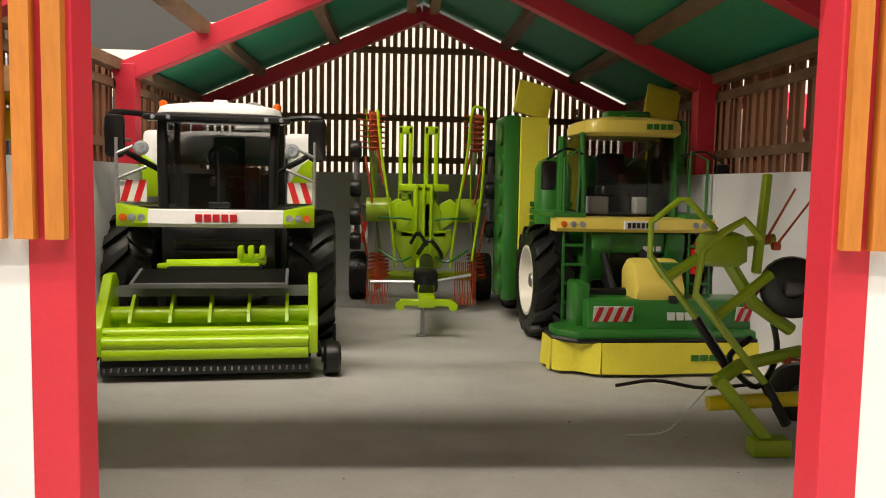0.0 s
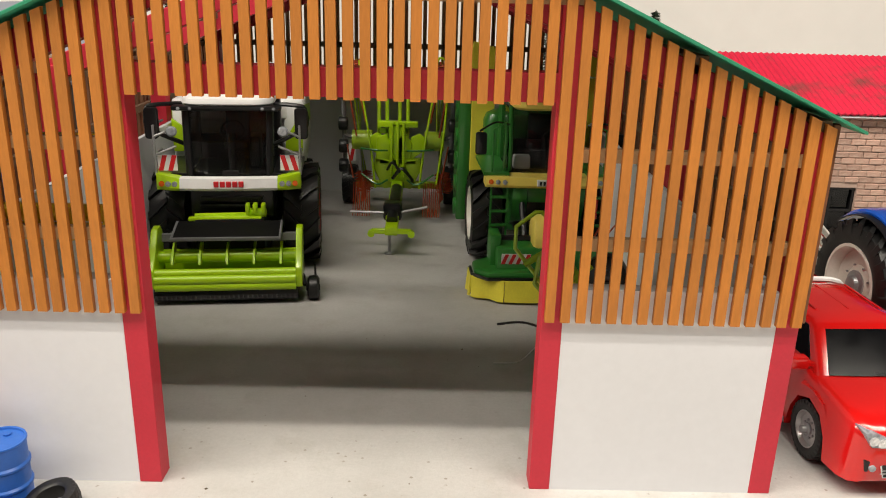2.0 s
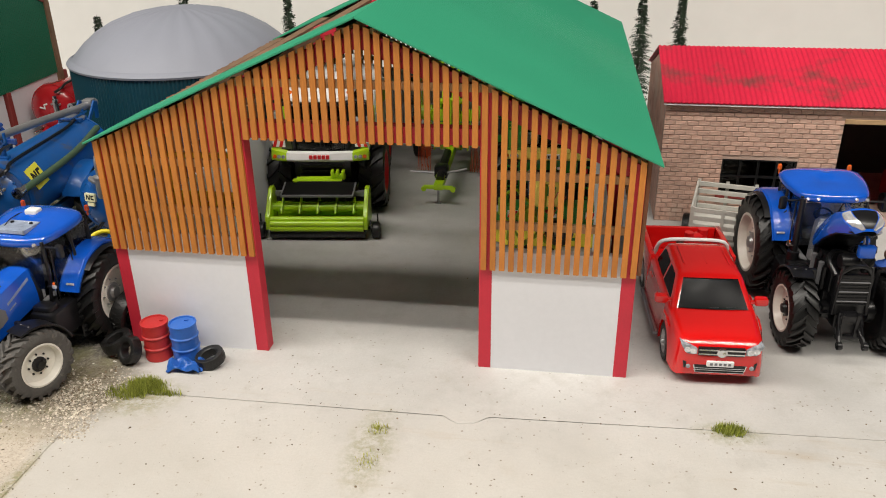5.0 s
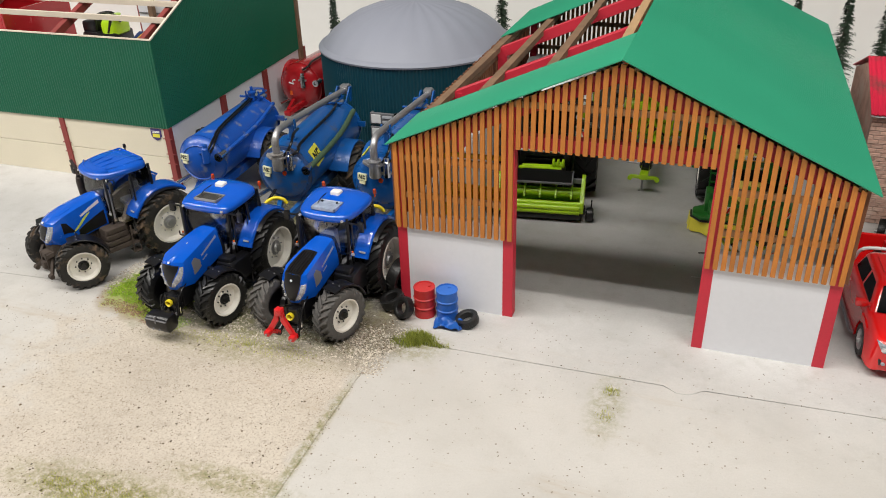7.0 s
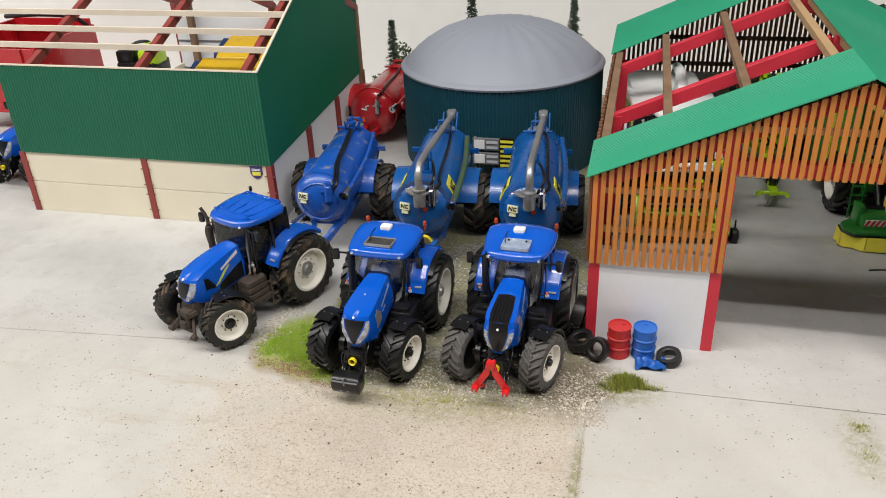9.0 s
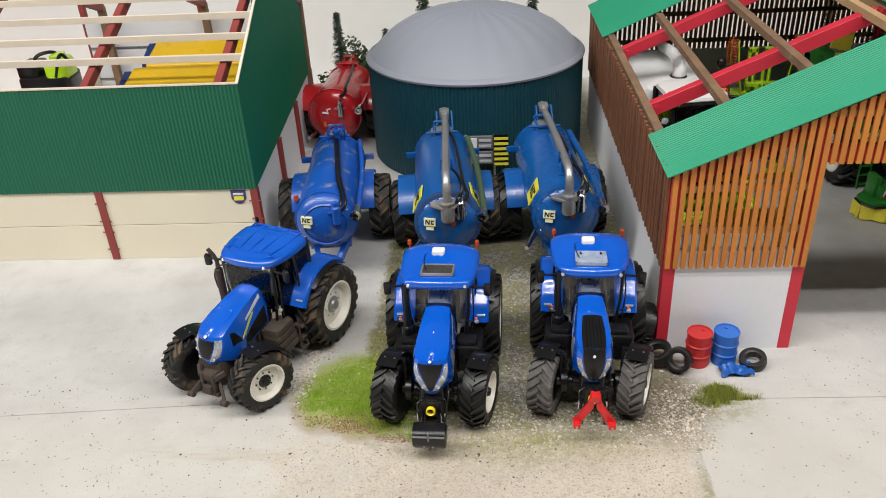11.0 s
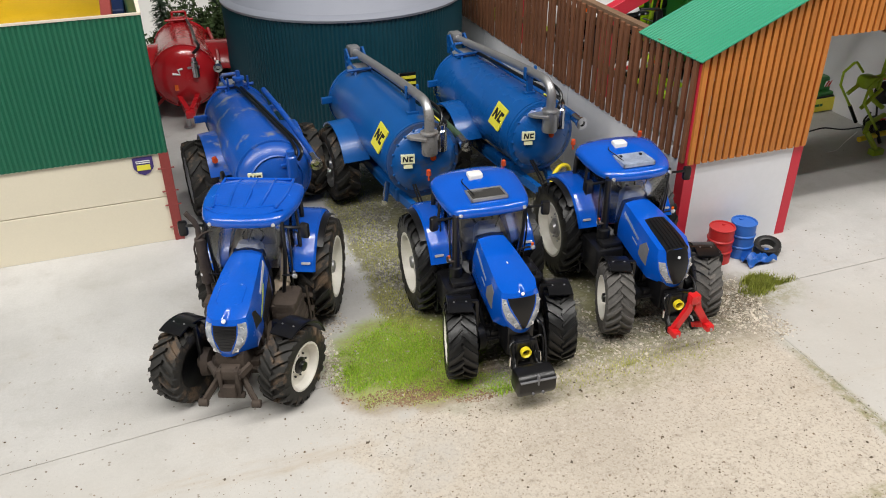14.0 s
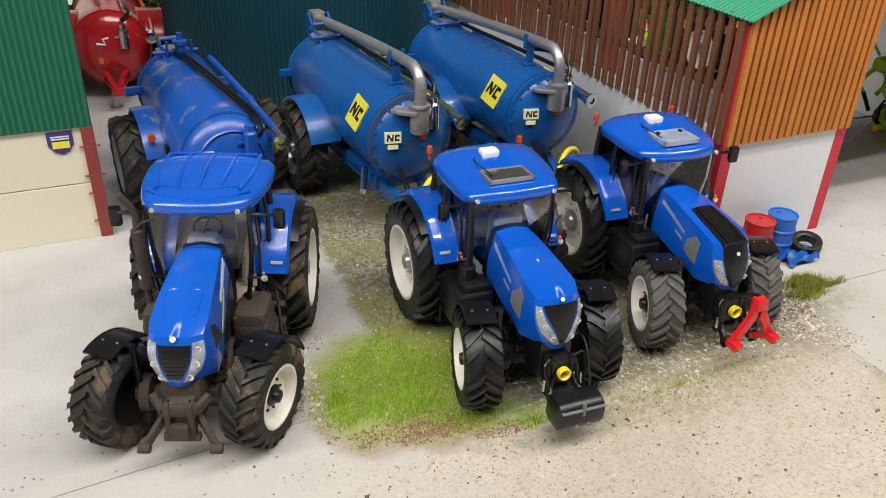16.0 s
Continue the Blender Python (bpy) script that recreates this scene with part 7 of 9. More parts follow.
part("cloth", bm, mat("blue_tarp_plastic", (0.012, 0.1, 0.42), 0.4, vary=0.15), rag, smooth=True)

# grass, moss tufts and loose stones
def blades(name, spots, height, material, label):
    verts, faces = [], []
    for x, y in spots:
        a, lean = rnd.uniform(0, 6.28), rnd.uniform(0, 0.6)
        h = height * rnd.uniform(0.5, 1.2)
        w = 0.022
        dx, dy = math.cos(a), math.sin(a)
        i = len(verts)
        verts += [(x - dy * w, y + dx * w, 0), (x + dy * w, y - dx * w, 0), (x + dx * lean * h, y + dy * lean * h, h)]
        faces.append((i, i + 1, i + 2))
    me = bpy.data.meshes.new(name)
    me.from_pydata([(p[0] * CM, p[1] * CM, p[2] * CM) for p in verts], [], faces)
    me.materials.append(material)
    return tagged(new(name, me), label, "grass", kind="stuff")


def island_mat(name, c0, c1, rough=0.8):
    m = bpy.data.materials.new(name)
    m.use_nodes = True
    k = Nodes(m.node_tree)
    geo = k.n.new("ShaderNodeNewGeometry")
    tc = k.n.new("ShaderNodeTexCoord")
    f = k.sum("ADD", k.sum("MULTIPLY", geo.outputs["Random Per Island"], 0.7), k.sum("MULTIPLY", k.noise(tc.outputs["Object"], 60), 0.4))
    k.l.new(k.mix(f, (*c0, 1), (*c1, 1)), k.n["Principled BSDF"].inputs["Base Color"])
    k.n["Principled BSDF"].inputs["Roughness"].default_value = rough
    return m


M_GRASS = island_mat("bright_static_grass", (0.15, 0.34, 0.012), (0.52, 0.72, 0.06))
M_OLIVEGRASS = island_mat("olive_green_tuft", (0.09, 0.11, 0.012), (0.42, 0.46, 0.07))
M_DRYGRASS = island_mat("olive_static_grass", (0.26, 0.29, 0.035), (0.58, 0.56, 0.16))
M_STONE = island_mat("pale_loose_stone", (0.17, 0.135, 0.095), (0.72, 0.66, 0.56))
M_SANDSTONE = island_mat("tan_grit_stone", (0.2, 0.15, 0.11), (0.62, 0.54, 0.44))
M_SOIL = island_mat("reddish_brown_soil", (0.10, 0.055, 0.03), (0.34, 0.21, 0.13))
M_CRUMB = island_mat("dark_crumb", (0.05, 0.04, 0.03), (0.22, 0.16, 0.10))


def in_oval(cx, cy, rx, ry, n, power=0.5, wob=0.25):
    out = []
    for k in range(n):
        a, s = rnd.uniform(0, 2 * math.pi), rnd.random() ** power
        q = 1 + wob * noise.noise(Vector((math.cos(a) * 1.3 + cx, math.sin(a) * 1.3 + cy, 0)))
        out.append((cx + rx * s * q * math.cos(a), cy + ry * s * q * math.sin(a)))
    return out


def ragged(cx, cy, rx, ry, n):
    """Places in a patch whose edge is frayed and whose cover is uneven."""
    out = []
    while len(out) < n:
        px, py = rnd.uniform(-1.4, 1.4), rnd.uniform(-1.4, 1.4)
        p = Vector((cx + px * rx, cy + py * ry, 0))
        d = math.hypot(px, py) + 0.38 * noise.noise(p * 0.5) + 0.3 * noise.noise(p * 1.4) + 0.16 * noise.noise(p * 4.0)
        if rnd.random() < max(0.0, min(1.0, (1.08 - d) / 0.5)):
            out.append((p.x, p.y))
    return out


blades("grass", ragged(-33.9, 10.6, 2.9, 2.9, 15000) + ragged(-31.4, 9.4, 2.4, 2.4, 6000) + ragged(-30.0, 7.0, 2.2, 0.9, 2200) + ragged(-34.2, 10.4, 2.6, 2.4, 5000), 0.075, M_GRASS, "bright green static grass patch under the tractors")
blades("grass", ragged(-33.9, 8.8, 2.6, 0.7, 500) + ragged(-36.1, 9.9, 0.6, 0.8, 200) + ragged(-29.2, 6.1, 0.9, 0.5, 200) + ragged(-33.0, 11.5, 2.0, 1.6, 260), 0.3, M_GRASS, "longer green tufts in the grass patch")
blades("grass", ragged(-33.4, 10.0, 3.3, 3.2, 2600) + ragged(-32.2, 14.6, 1.5, 2.6, 900), 0.16, M_DRYGRASS, "dry olive blades mixed into the grass patch")
blades("grass", ragged(-11.0, 9.9, 1.1, 0.8, 1900) + ragged(-9.9, 9.5, 1.4, 0.3, 250) + ragged(-11.6, 9.3, 1.2, 0.6, 500), 0.42, M_OLIVEGRASS, "olive grass tuft on the slab joint")
blades("grass", ragged(20.3, 10.4, 0.9, 0.5, 700), 0.36, M_OLIVEGRASS, "small olive grass tuft on the concrete")
blades("grass", in_oval(2.7, 8.1, 0.6, 0.5, 120, 0.8) + in_oval(2.6, 5.6, 0.6, 0.8, 60, 0.8), 0.25, M_DRYGRASS, "faint sparse moss tuft on the concrete")
blades("grass", [(rnd.gauss(-31.8, 0.9), rnd.uniform(14, 36)) for k in range(3500)] + in_oval(-22.5, 5.8, 6.0, 1.0, 900, 0.8), 0.18, M_DRYGRASS, "thin olive moss along the gravel lane")
blades("grass", ragged(-22.5, -9.2, 5.0, 1.1, 1800), 0.16, M_DRYGRASS, "olive moss patch at the yard's front edge")


def stones(name, spots, lo, hi, material, label):
    base = [(0, 0, 1), (1, 0, 0), (0, 1, 0), (-1, 0, 0), (0, -1, 0)]
    tris = [(0, 1, 2), (0, 2, 3), (0, 3, 4), (0, 4, 1)]
    verts, faces = [], []
    for x, y in spots:
        s, a = lo + (hi - lo) * rnd.random() ** 3.0, rnd.uniform(0, 6.28)
        ex, ey, ez = s * rnd.uniform(0.7, 1.4), s * rnd.uniform(0.7, 1.2), s * rnd.uniform(0.6, 1.1)
        i = len(verts)
        for px, py, pz in base:
            qx, qy = px * ex + rnd.uniform(-0.3, 0.3) * s, py * ey + rnd.uniform(-0.3, 0.3) * s
            verts.append((x + qx * math.cos(a) - qy * math.sin(a), y + qx * math.sin(a) + qy * math.cos(a), pz * ez))
        faces += [tuple(i + q for q in t) for t in tris]
    me = bpy.data.meshes.new(name)
    me.from_pydata([(p[0] * CM, p[1] * CM, p[2] * CM) for p in verts], [], faces)
    me.materials.append(material)
    return tagged(new(name, me), label, "gravel", kind="stuff")


stones("gravel", ragged(-13.6, 8.6, 1.7, 3.0, 800) + ragged(-13.2, 6.4, 1.4, 1.6, 420) + ragged(-15.6, 9.0, 2.0, 2.6, 350) + in_oval(-22, 8.0, 8, 3.0, 1500, 0.7) + in_oval(-37.2, 12.2, 0.8, 3.4, 800, 0.7) + in_oval(-36.2, 15.0, 0.9, 1.4, 250, 0.7) + in_oval(-20, 6.8, 6, 1.4, 350, 0.8) + in_oval(-24, 14, 7, 8, 900, 0.6) + in_oval(-33.2, 10.2, 3.2, 3.0, 130, 0.6), 0.03, 0.11, M_STONE, "pale loose gravel beside the tractors")
stones("gravel", [(rnd.uniform(-50, -14), rnd.uniform(-22, 6)) for k in range(6000)], 0.012, 0.045, M_SANDSTONE, "tan grit strewn over the sandy yard")
stones("gravel", [(rnd.uniform(-38, -13), rnd.uniform(-20, 6)) for k in range(800)], 0.02, 0.06, M_SANDSTONE, "tan pebbles lying in the sandy yard")
stones("gravel", [(rnd.uniform(-60, 40), rnd.uniform(-25, 14)) for k in range(1300)] + [(a + rnd.gauss(0, 1.2), b + rnd.gauss(0, 0.7)) for a, b in [(rnd.uniform(-60, 40), rnd.uniform(-20, 13)) for k in range(60)] for q in range(14)] + [(rnd.uniform(-5, 14), rnd.uniform(14, 32)) for k in range(25)], 0.012, 0.065, M_CRUMB, "dark crumbs of soil on the concrete")
stones("gravel", in_oval(-33.9, 7.6, 2.6, 0.7, 1500, 0.7) + in_oval(-32.6, 7.0, 2.2, 0.45, 1100, 0.7) + in_oval(-30.4, 6.2, 1.6, 0.4, 500, 0.7) + in_oval(-33.4, 10.2, 3.2, 3.0, 160, 0.6) + in_oval(-36.9, 9.0, 0.5, 1.2, 150), 0.02, 0.065, M_SOIL, "brown soil crumbs along the grass edge")


stones("gravel", [(a + rnd.gauss(0, 0.5), b + rnd.gauss(0, 0.35)) for a, b in [(rnd.uniform(-48, -12), rnd.uniform(-22, 7)) for k in range(260)] for q in range(14)], 0.012, 0.045, M_CRUMB, "fine brown soil grains over the sandy yard")


stones("gravel", [(rnd.uniform(-56, 30), rnd.uniform(-24, 11)) for k in range(200)] + [(rnd.uniform(-38, -13), rnd.uniform(-20, 6)) for k in range(2000)] + ragged(-14.2, 9.5, 1.8, 2.6, 500) + ragged(-17.5, 8.0, 3.0, 1.6, 400), 0.015, 0.085, M_CRUMB, "scattered dark clods of dried mud")


# red pick-up
def pickup(x, y, rz):
    t = thing("pickup_truck", x, y, 0, rz, "glossy red double-cab pickup truck with silver roll bar", "pickup truck")
    M_CAR = mat("glossy_car_red", (0.62, 0.008, 0.008), 0.16, vary=0.04, scale=40, bump=0.01, coat=0.8)
    secs = [(-0.1, 3.5, 0.85, 2.2, 0.3, 0.1), (0.0, 4.1, 0.7, 2.45, 0.35, 0.12), (0.2, 4.55, 0.62, 2.68, 0.42, 0.14), (0.6, 4.9, 0.6, 2.86, 0.5, 0.15), (1.4, 5.1, 0.62, 3.02, 0.55, 0.15), (1.55, 5.14, 1.5, 3.04, 0.55, 0.15), (1.95, 5.2, 2.15, 3.1, 0.55, 0.15), (2.7, 5.26, 2.42, 3.2, 0.5, 0.15), (3.45, 5.3, 2.15, 3.26, 0.45, 0.15), (3.85, 5.32, 1.5, 3.28, 0.4, 0.15), (4.0, 5.33, 0.62, 3.28, 0.4, 0.15), (6.0, 5.4, 0.62, 3.32, 0.35, 0.12), (9.4, 5.45, 0.62, 3.4, 0.35, 0.12)]
    bm = B()
    loft(bm, [arch(yy, w, zb, zt, r, 4, 0, ln) for yy, w, zb, zt, r, ln in secs])
    part("body", bm, M_CAR, t, smooth=True)
    bm = B()
    box(bm, -2.35, 2.35, 9.4, 13.95, 0.8, 1.9, 0.08)
    bed = part("cargo_bed", bm, M_CAR, t, "red open cargo bed", smooth=True)
    for q in (-1, 1):
        bm = B()
        prism(bm, [(9.4, 0.8), (10.3, 0.8), (10.35, 1.7), (10.75, 2.25), (11.6, 2.45), (12.45, 2.25), (12.85, 1.7), (12.9, 0.8), (14.3, 0.85), (14.3, 3.5), (9.4, 3.5)], min(q * 2.35, q * 2.72), max(q * 2.35, q * 2.72), "x", 0.07)
        part("bed_side", bm, M_CAR, bed, smooth=True)
    bm = B()
    box(bm, -2.35, 2.35, 13.95, 14.3, 0.9, 3.45, 0.08)
    part("tailgate", bm, M_CAR, bed, smooth=True)
    # cabin: a red shell with dark panes laid into it
    def shell(f):
        """Half width, front and rear of the cabin at a share f of its height."""
        return 2.32 - 0.5 * f, 2.75 + 1.75 * f, 9.4 - 0.5 * f, 3.1 + 1.5 * f
    bm = B()
    rows = []
    for f, inset in ((-0.1, 0), (0.1, 0), (0.5, 0), (0.85, 0), (0.97, 0.05), (1.05, 0.22), (1.1, 0.7), (1.12, 1.3)):
        hw, ya, yb, z = shell(f)
        rows.append([Vector((px, py, z)) for px, py in rrect(0, (ya + yb) / 2, 2 * (hw - inset), yb - ya - 2 * inset, 0.42 if inset < 0.5 else 0.3, 5)])
    loft(bm, rows)
    part("cabin", bm, M_CAR, t, "red double cab with rounded roof", smooth=True)
    M_PANE = mat("black_car_glazing", (0.004, 0.004, 0.005), 0.12, vary=0.2, bump=0, spec=0.02)
    bm = B()
    pts = [shell(f) for f in (0.1, 0.3, 0.6, 0.9)]
    loft(bm, [[Vector((k * (hw - 0.34), ya - 0.05 - 0.08 * (1 - k * k), z)) for k in (-1, -0.5, 0, 0.5, 1)] + [Vector((k * (hw - 0.34), ya + 0.06, z)) for k in (1, 0, -1)] for hw, ya, yb, z in pts])
    part("windscreen", bm, M_PANE, t, "black glossy windscreen", smooth=True)
    for s in (-1, 1):
        for nm, y0, y1, y2, y3 in (("front_window", 3.75, 6.2, 6.2, 4.85), ("rear_window", 6.55, 8.9, 8.4, 6.55)):
            bm = B()
            (h0, _, _, z0), (h1, _, _, z1) = shell(0.18), shell(0.86)
            loft(bm, [[Vector((s * (h0 + d), y0, z0)), Vector((s * (h0 + d), y1, z0)), Vector((s * (h1 + d), y2, z1)), Vector((s * (h1 + d), y3, z1))] for d in (-0.06, 0.025)])
            part(nm, bm, M_PANE, t, "black side window")
    for k in range(3):
        bm = B()
        box(bm, -1.3 + k * 1.3 - 0.03, -1.3 + k * 1.3 + 0.03, 5.6, 8.2, 4.74, 4.79)
        part("roof_seam", bm, M_CAR, t)
    bm = B()
    tube(bm, [(-0.9, 2.95, 3.27), (0.3, 2.86, 3.33)], 0.03, 5)
    tube(bm, [(0.2, 2.95, 3.27), (1.4, 2.86, 3.35)], 0.03, 5)
    part("wiper", bm, M_BLACK, t)
    for s in (-1, 1):
        bm = B()
        prism(bm, [(s * 1.25, 2.03), (s * 1.85, 2.08), (s * 2.2, 2.68), (s * 1.75, 2.6), (s * 1.28, 2.42)], -0.12, 0.6, "y", 0.06)
        lamp = part("headlight", bm, M_LAMP, t, "clear headlight", smooth=True)
        for px, pz in ((1.5, 2.26), (1.82, 2.34)):
            bm = B()
            lathe(bm, [(0.17, 0), (0.17, 0.05), (0.08, 0.02), (0, 0.06)], 14, rot(s * px, -0.1, pz) @ Matrix.Rotation(radians(90), 4, "X"))
            part("reflector", bm, M_LENS, lamp, smooth=True)
        bm = B()
        pad(bm, 0, 0, 0.75, 0.5, 0.15, -0.2, 0.2, 0.08, m=rot(s * 2.8, 3.6, 3.45, 90))
        box(bm, min(s * 2.2, s * 2.6), max(s * 2.2, s * 2.6), 3.5, 3.7, 3.3, 3.45)
        part("mirror", bm, M_CAR, t, smooth=True)
        bm = B()
        lathe(bm, [(0.12, 0), (0.12, 0.08), (0.0, 0.1)], 12, rot(s * 1.68, -0.08, 1.3) @ Matrix.Rotation(radians(90), 4, "X"))
        part("fog_lamp", bm, M_LAMP, t)
        for yy in (4.9, 7.6):
            bm = B()
            box(bm, s * 2.7 - 0.03, s * 2.7 + 0.03, yy, yy + 0.6, 2.75, 2.85)
            part("door_handle", bm, M_CAR, t)
    bm = B()
    box(bm, -1.24, 1.24, -0.16, 0.3, 2.0, 2.48, 0.05)
    gr = part("grille", bm, M_BLACK, t, "black grille with chrome bars")
    for z in (2.14, 2.38):
        bm = B()
        box(bm, -1.22, 1.22, -0.2, -0.14, z - 0.04, z + 0.04)
        part("grille_bar", bm, M_CHROME, gr)
    bm = B()
    lathe(bm, [(0.27, 0), (0.27, 0.07), (0.2, 0.1), (0, 0.08)], 18, rot(0, -0.18, 2.26) @ Matrix.Rotation(radians(90), 4, "X"))
    part("emblem", bm, M_CHROME, gr, "round chrome emblem")
    bm = B()
    prism(bm, [(-1.3, 0.98), (1.3, 0.98), (1.4, 1.42), (-1.4, 1.42)], -0.12, 0.35, "y", 0.04)
    for s in (-1, 1):
        prism(bm, [(s * 1.48, 1.05), (s * 1.9, 1.15), (s * 1.98, 1.6), (s * 1.52, 1.48)], -0.08, 0.5, "y", 0.03)
    part("lower_grille", bm, M_BLACK, t)
    bm = B()
    tube(bm, [(-1.4, -0.12, 1.42), (-1.28, -0.14, 0.98), (1.28, -0.14, 0.98), (1.4, -0.12, 1.42)], 0.04, 6)
    for z in (1.1, 1.22):
        box(bm, -1.38, 1.38, -0.15, -0.11, z - 0.015, z + 0.015)
    part("bumper_trim", bm, M_CHROME, t)
    bm = B()
    box(bm, -0.72, 0.72, -0.2, 0.05, 1.34, 1.68, 0.03)
    pl = part("number_plate", bm, M_WHITEP, t, "white plate with plain bars")
    bm = B()
    for k in range(5):
        box(bm, -0.55 + k * 0.24, -0.4 + k * 0.24, -0.215, -0.19, 1.44, 1.58)
    part("plate_bars", bm, M_GREYP, pl)
    bm = B()
    tube(bm, curve_pts([(-2.3, 10.0, 3.3), (-1.9, 9.65, 4.35), (0, 9.6, 4.5), (1.9, 9.65, 4.35), (2.3, 10.0, 3.3)], 4), 0.13, 8)
    part("roll_bar", bm, M_WHITEP, t, "silver white roll bar behind the cab", smooth=True)
    for s in (-1, 1):
        bm = B()
        tube(bm, [(s * 2.65, 4.1, 0.75), (s * 2.85, 4.3, 0.7), (s * 2.85, 9.8, 0.7), (s * 2.65, 10.0, 0.75)], 0.11, 6)
        part("side_step", bm, M_GREYP, t, "dark side step bar", smooth=True)
    wheels(t, [(2.2, 2.7), (-2.2, 2.7), (2.3, 11.6), (-2.3, 11.6)], 1.14, 0.8, M_RUBBER, M_RIM_SILVER, M_STEEL, 30, 0.1)
    return t


pickup(20.3, 14.4, 3)
load = thing("engine_part", 20.2, 26.4, 1.9, 25, "small black and red engine lying in the pickup bed", "engine")
bm = B()
box(bm, -0.9, 0.9, -0.8, 0.8, 0, 1.3, 0.2)
part("block", bm, M_BLACK, load, smooth=True)
bm = B()
rod(bm, (-0.6, -0.3, 1.3), (-0.6, -0.3, 2.3), 0.3)
rod(bm, (0.7, 0.1, 1.2), (0.7, 0.1, 2.2), 0.35)
box(bm, -0.3, 0.4, -0.5, 0.3, 1.2, 2.0, 0.1)
part("red_cap", bm, M_REDPLASTIC, load, smooth=True)

tra = thing("livestock_trailer", 23.3, 33.2, 0, -12, "small dusty white slatted trailer by the brick wall", "trailer")
M_DUSTW = mat("dusty_white_plastic", (0.52, 0.51, 0.47), 0.6, vary=0.15, dirt=(0.3, 0.27, 0.22), dirt_amount=0.25)
bm = B()
box(bm, -2.2, 2.2, -2.8, 3.0, 1.3, 1.6, 0.05)
part("floor_board", bm, M_DUSTW, tra)
for s in (-1, 1):
    for z in (2.0, 2.6, 3.2, 3.8):
        bm = B()
        box(bm, min(s * 2.1, s * 2.25), max(s * 2.1, s * 2.25), -2.8, 3.0, z - 0.18, z + 0.18, 0.03)
        part("slat", bm, M_DUSTW, tra)
for y in (-2.75, 2.95):
    for z in (2.0, 2.6, 3.2, 3.8):
        bm = B()
        box(bm, -2.1, 2.1, y - 0.07, y + 0.07, z - 0.18, z + 0.18, 0.03)
        part("slat", bm, M_DUSTW, tra)
for x in (-2.1, 0, 2.1):
    for y in (-2.9, 3.1):
        bm = B()
        box(bm, x - 0.12, x + 0.12, y - 0.05, y + 0.05, 1.3, 4.1)
        part("post", bm, M_DUSTW, tra)
wheels(tra, [(2.55, 0.2), (-2.55, 0.2)], 1.1, 0.6, M_RUBBER, M_RIM_SILVER, M_STEEL, 24, 0.1)

fig = thing("figurine", 31.1, 23.0, 0, 0, "small painted plastic figurine in blue overalls", "figurine")
fb = B()
lathe(fb, [(0, 0), (0.5, 0), (0.46, 0.3), (0.42, 1.5), (0.52, 2.6), (0.68, 3.5), (0.66, 3.95), (0.26, 4.2), (0.17, 4.3), (0.26, 4.45), (0.3, 4.68), (0.22, 4.92), (0, 5.0)], 14)
doll = part("figure", fb, mat("painted_blue_overalls", (0.02, 0.08, 0.36), 0.6, vary=0.2), fig, smooth=True)
doll.data.materials.append(mat("painted_brown_head", (0.2, 0.1, 0.06), 0.6, vary=0.2))
for f in doll.data.polygons:
    f.material_index = 1 if f.center.z > 0.0425 else 0
# ---- machines inside the barn ----
M_DGREEN = mat("dark_green_machine_paint", (0.022, 0.175, 0.026), 0.35, vary=0.12, scale=50, bump=0.05, coat=0.3)
M_KYEL = mat("soft_yellow_paint", (0.82, 0.64, 0.13), 0.38, vary=0.08, scale=50, bump=0.05, coat=0.2)
M_SKIRT = mat("yellow_card_skirt", (0.84, 0.74, 0.07), 0.55, vary=0.1, scale=60, bump=0.2)
M_ORANGE = mat("orange_red_tine_paint", (0.46, 0.07, 0.025), 0.45, vary=0.15)
M_OLIVE = mat("olive_lime_tube", (0.30, 0.44, 0.02), 0.4, vary=0.12, scale=80, coat=0.2)
M_MATT = mat("matt_black_sheet", (0.006, 0.006, 0.006), 0.6, vary=0.2, scale=60, spec=0.12)
M_SMOKED_IN = glass_mat("harvester_smoked_glass", (0.8, 0.8, 0.8), 0.04, 0.95)


def warning_sign(parent, m, w, h, flip=1, name="warning_board"):
    """A white board with slanting red stripes."""
    bm = B()
    box(bm, -w / 2, w / 2, -0.03, 0.03, -h / 2, h / 2, m=m)
    board = part(name, bm, M_WHITEP, parent, "red and white striped warning board")
    n = max(2, round(w / h * 1.5))
    for k in range(n):
        x = -w / 2 + (k + 0.5) * w / n
        d, sl = w / n * 0.25, flip * min(0.5 * h, w / n * 0.5) * 0.5
        bm = B()
        pts = [(max(-w / 2, min(w / 2, px)), pz) for px, pz in ((x - d - sl, -h / 2), (x + d - sl, -h / 2), (x + d + sl, h / 2), (x - d + sl, h / 2))]
        prism(bm, pts, -0.05, -0.025, "y", m=m)
        part("stripe", bm, M_REDPRINT, board)


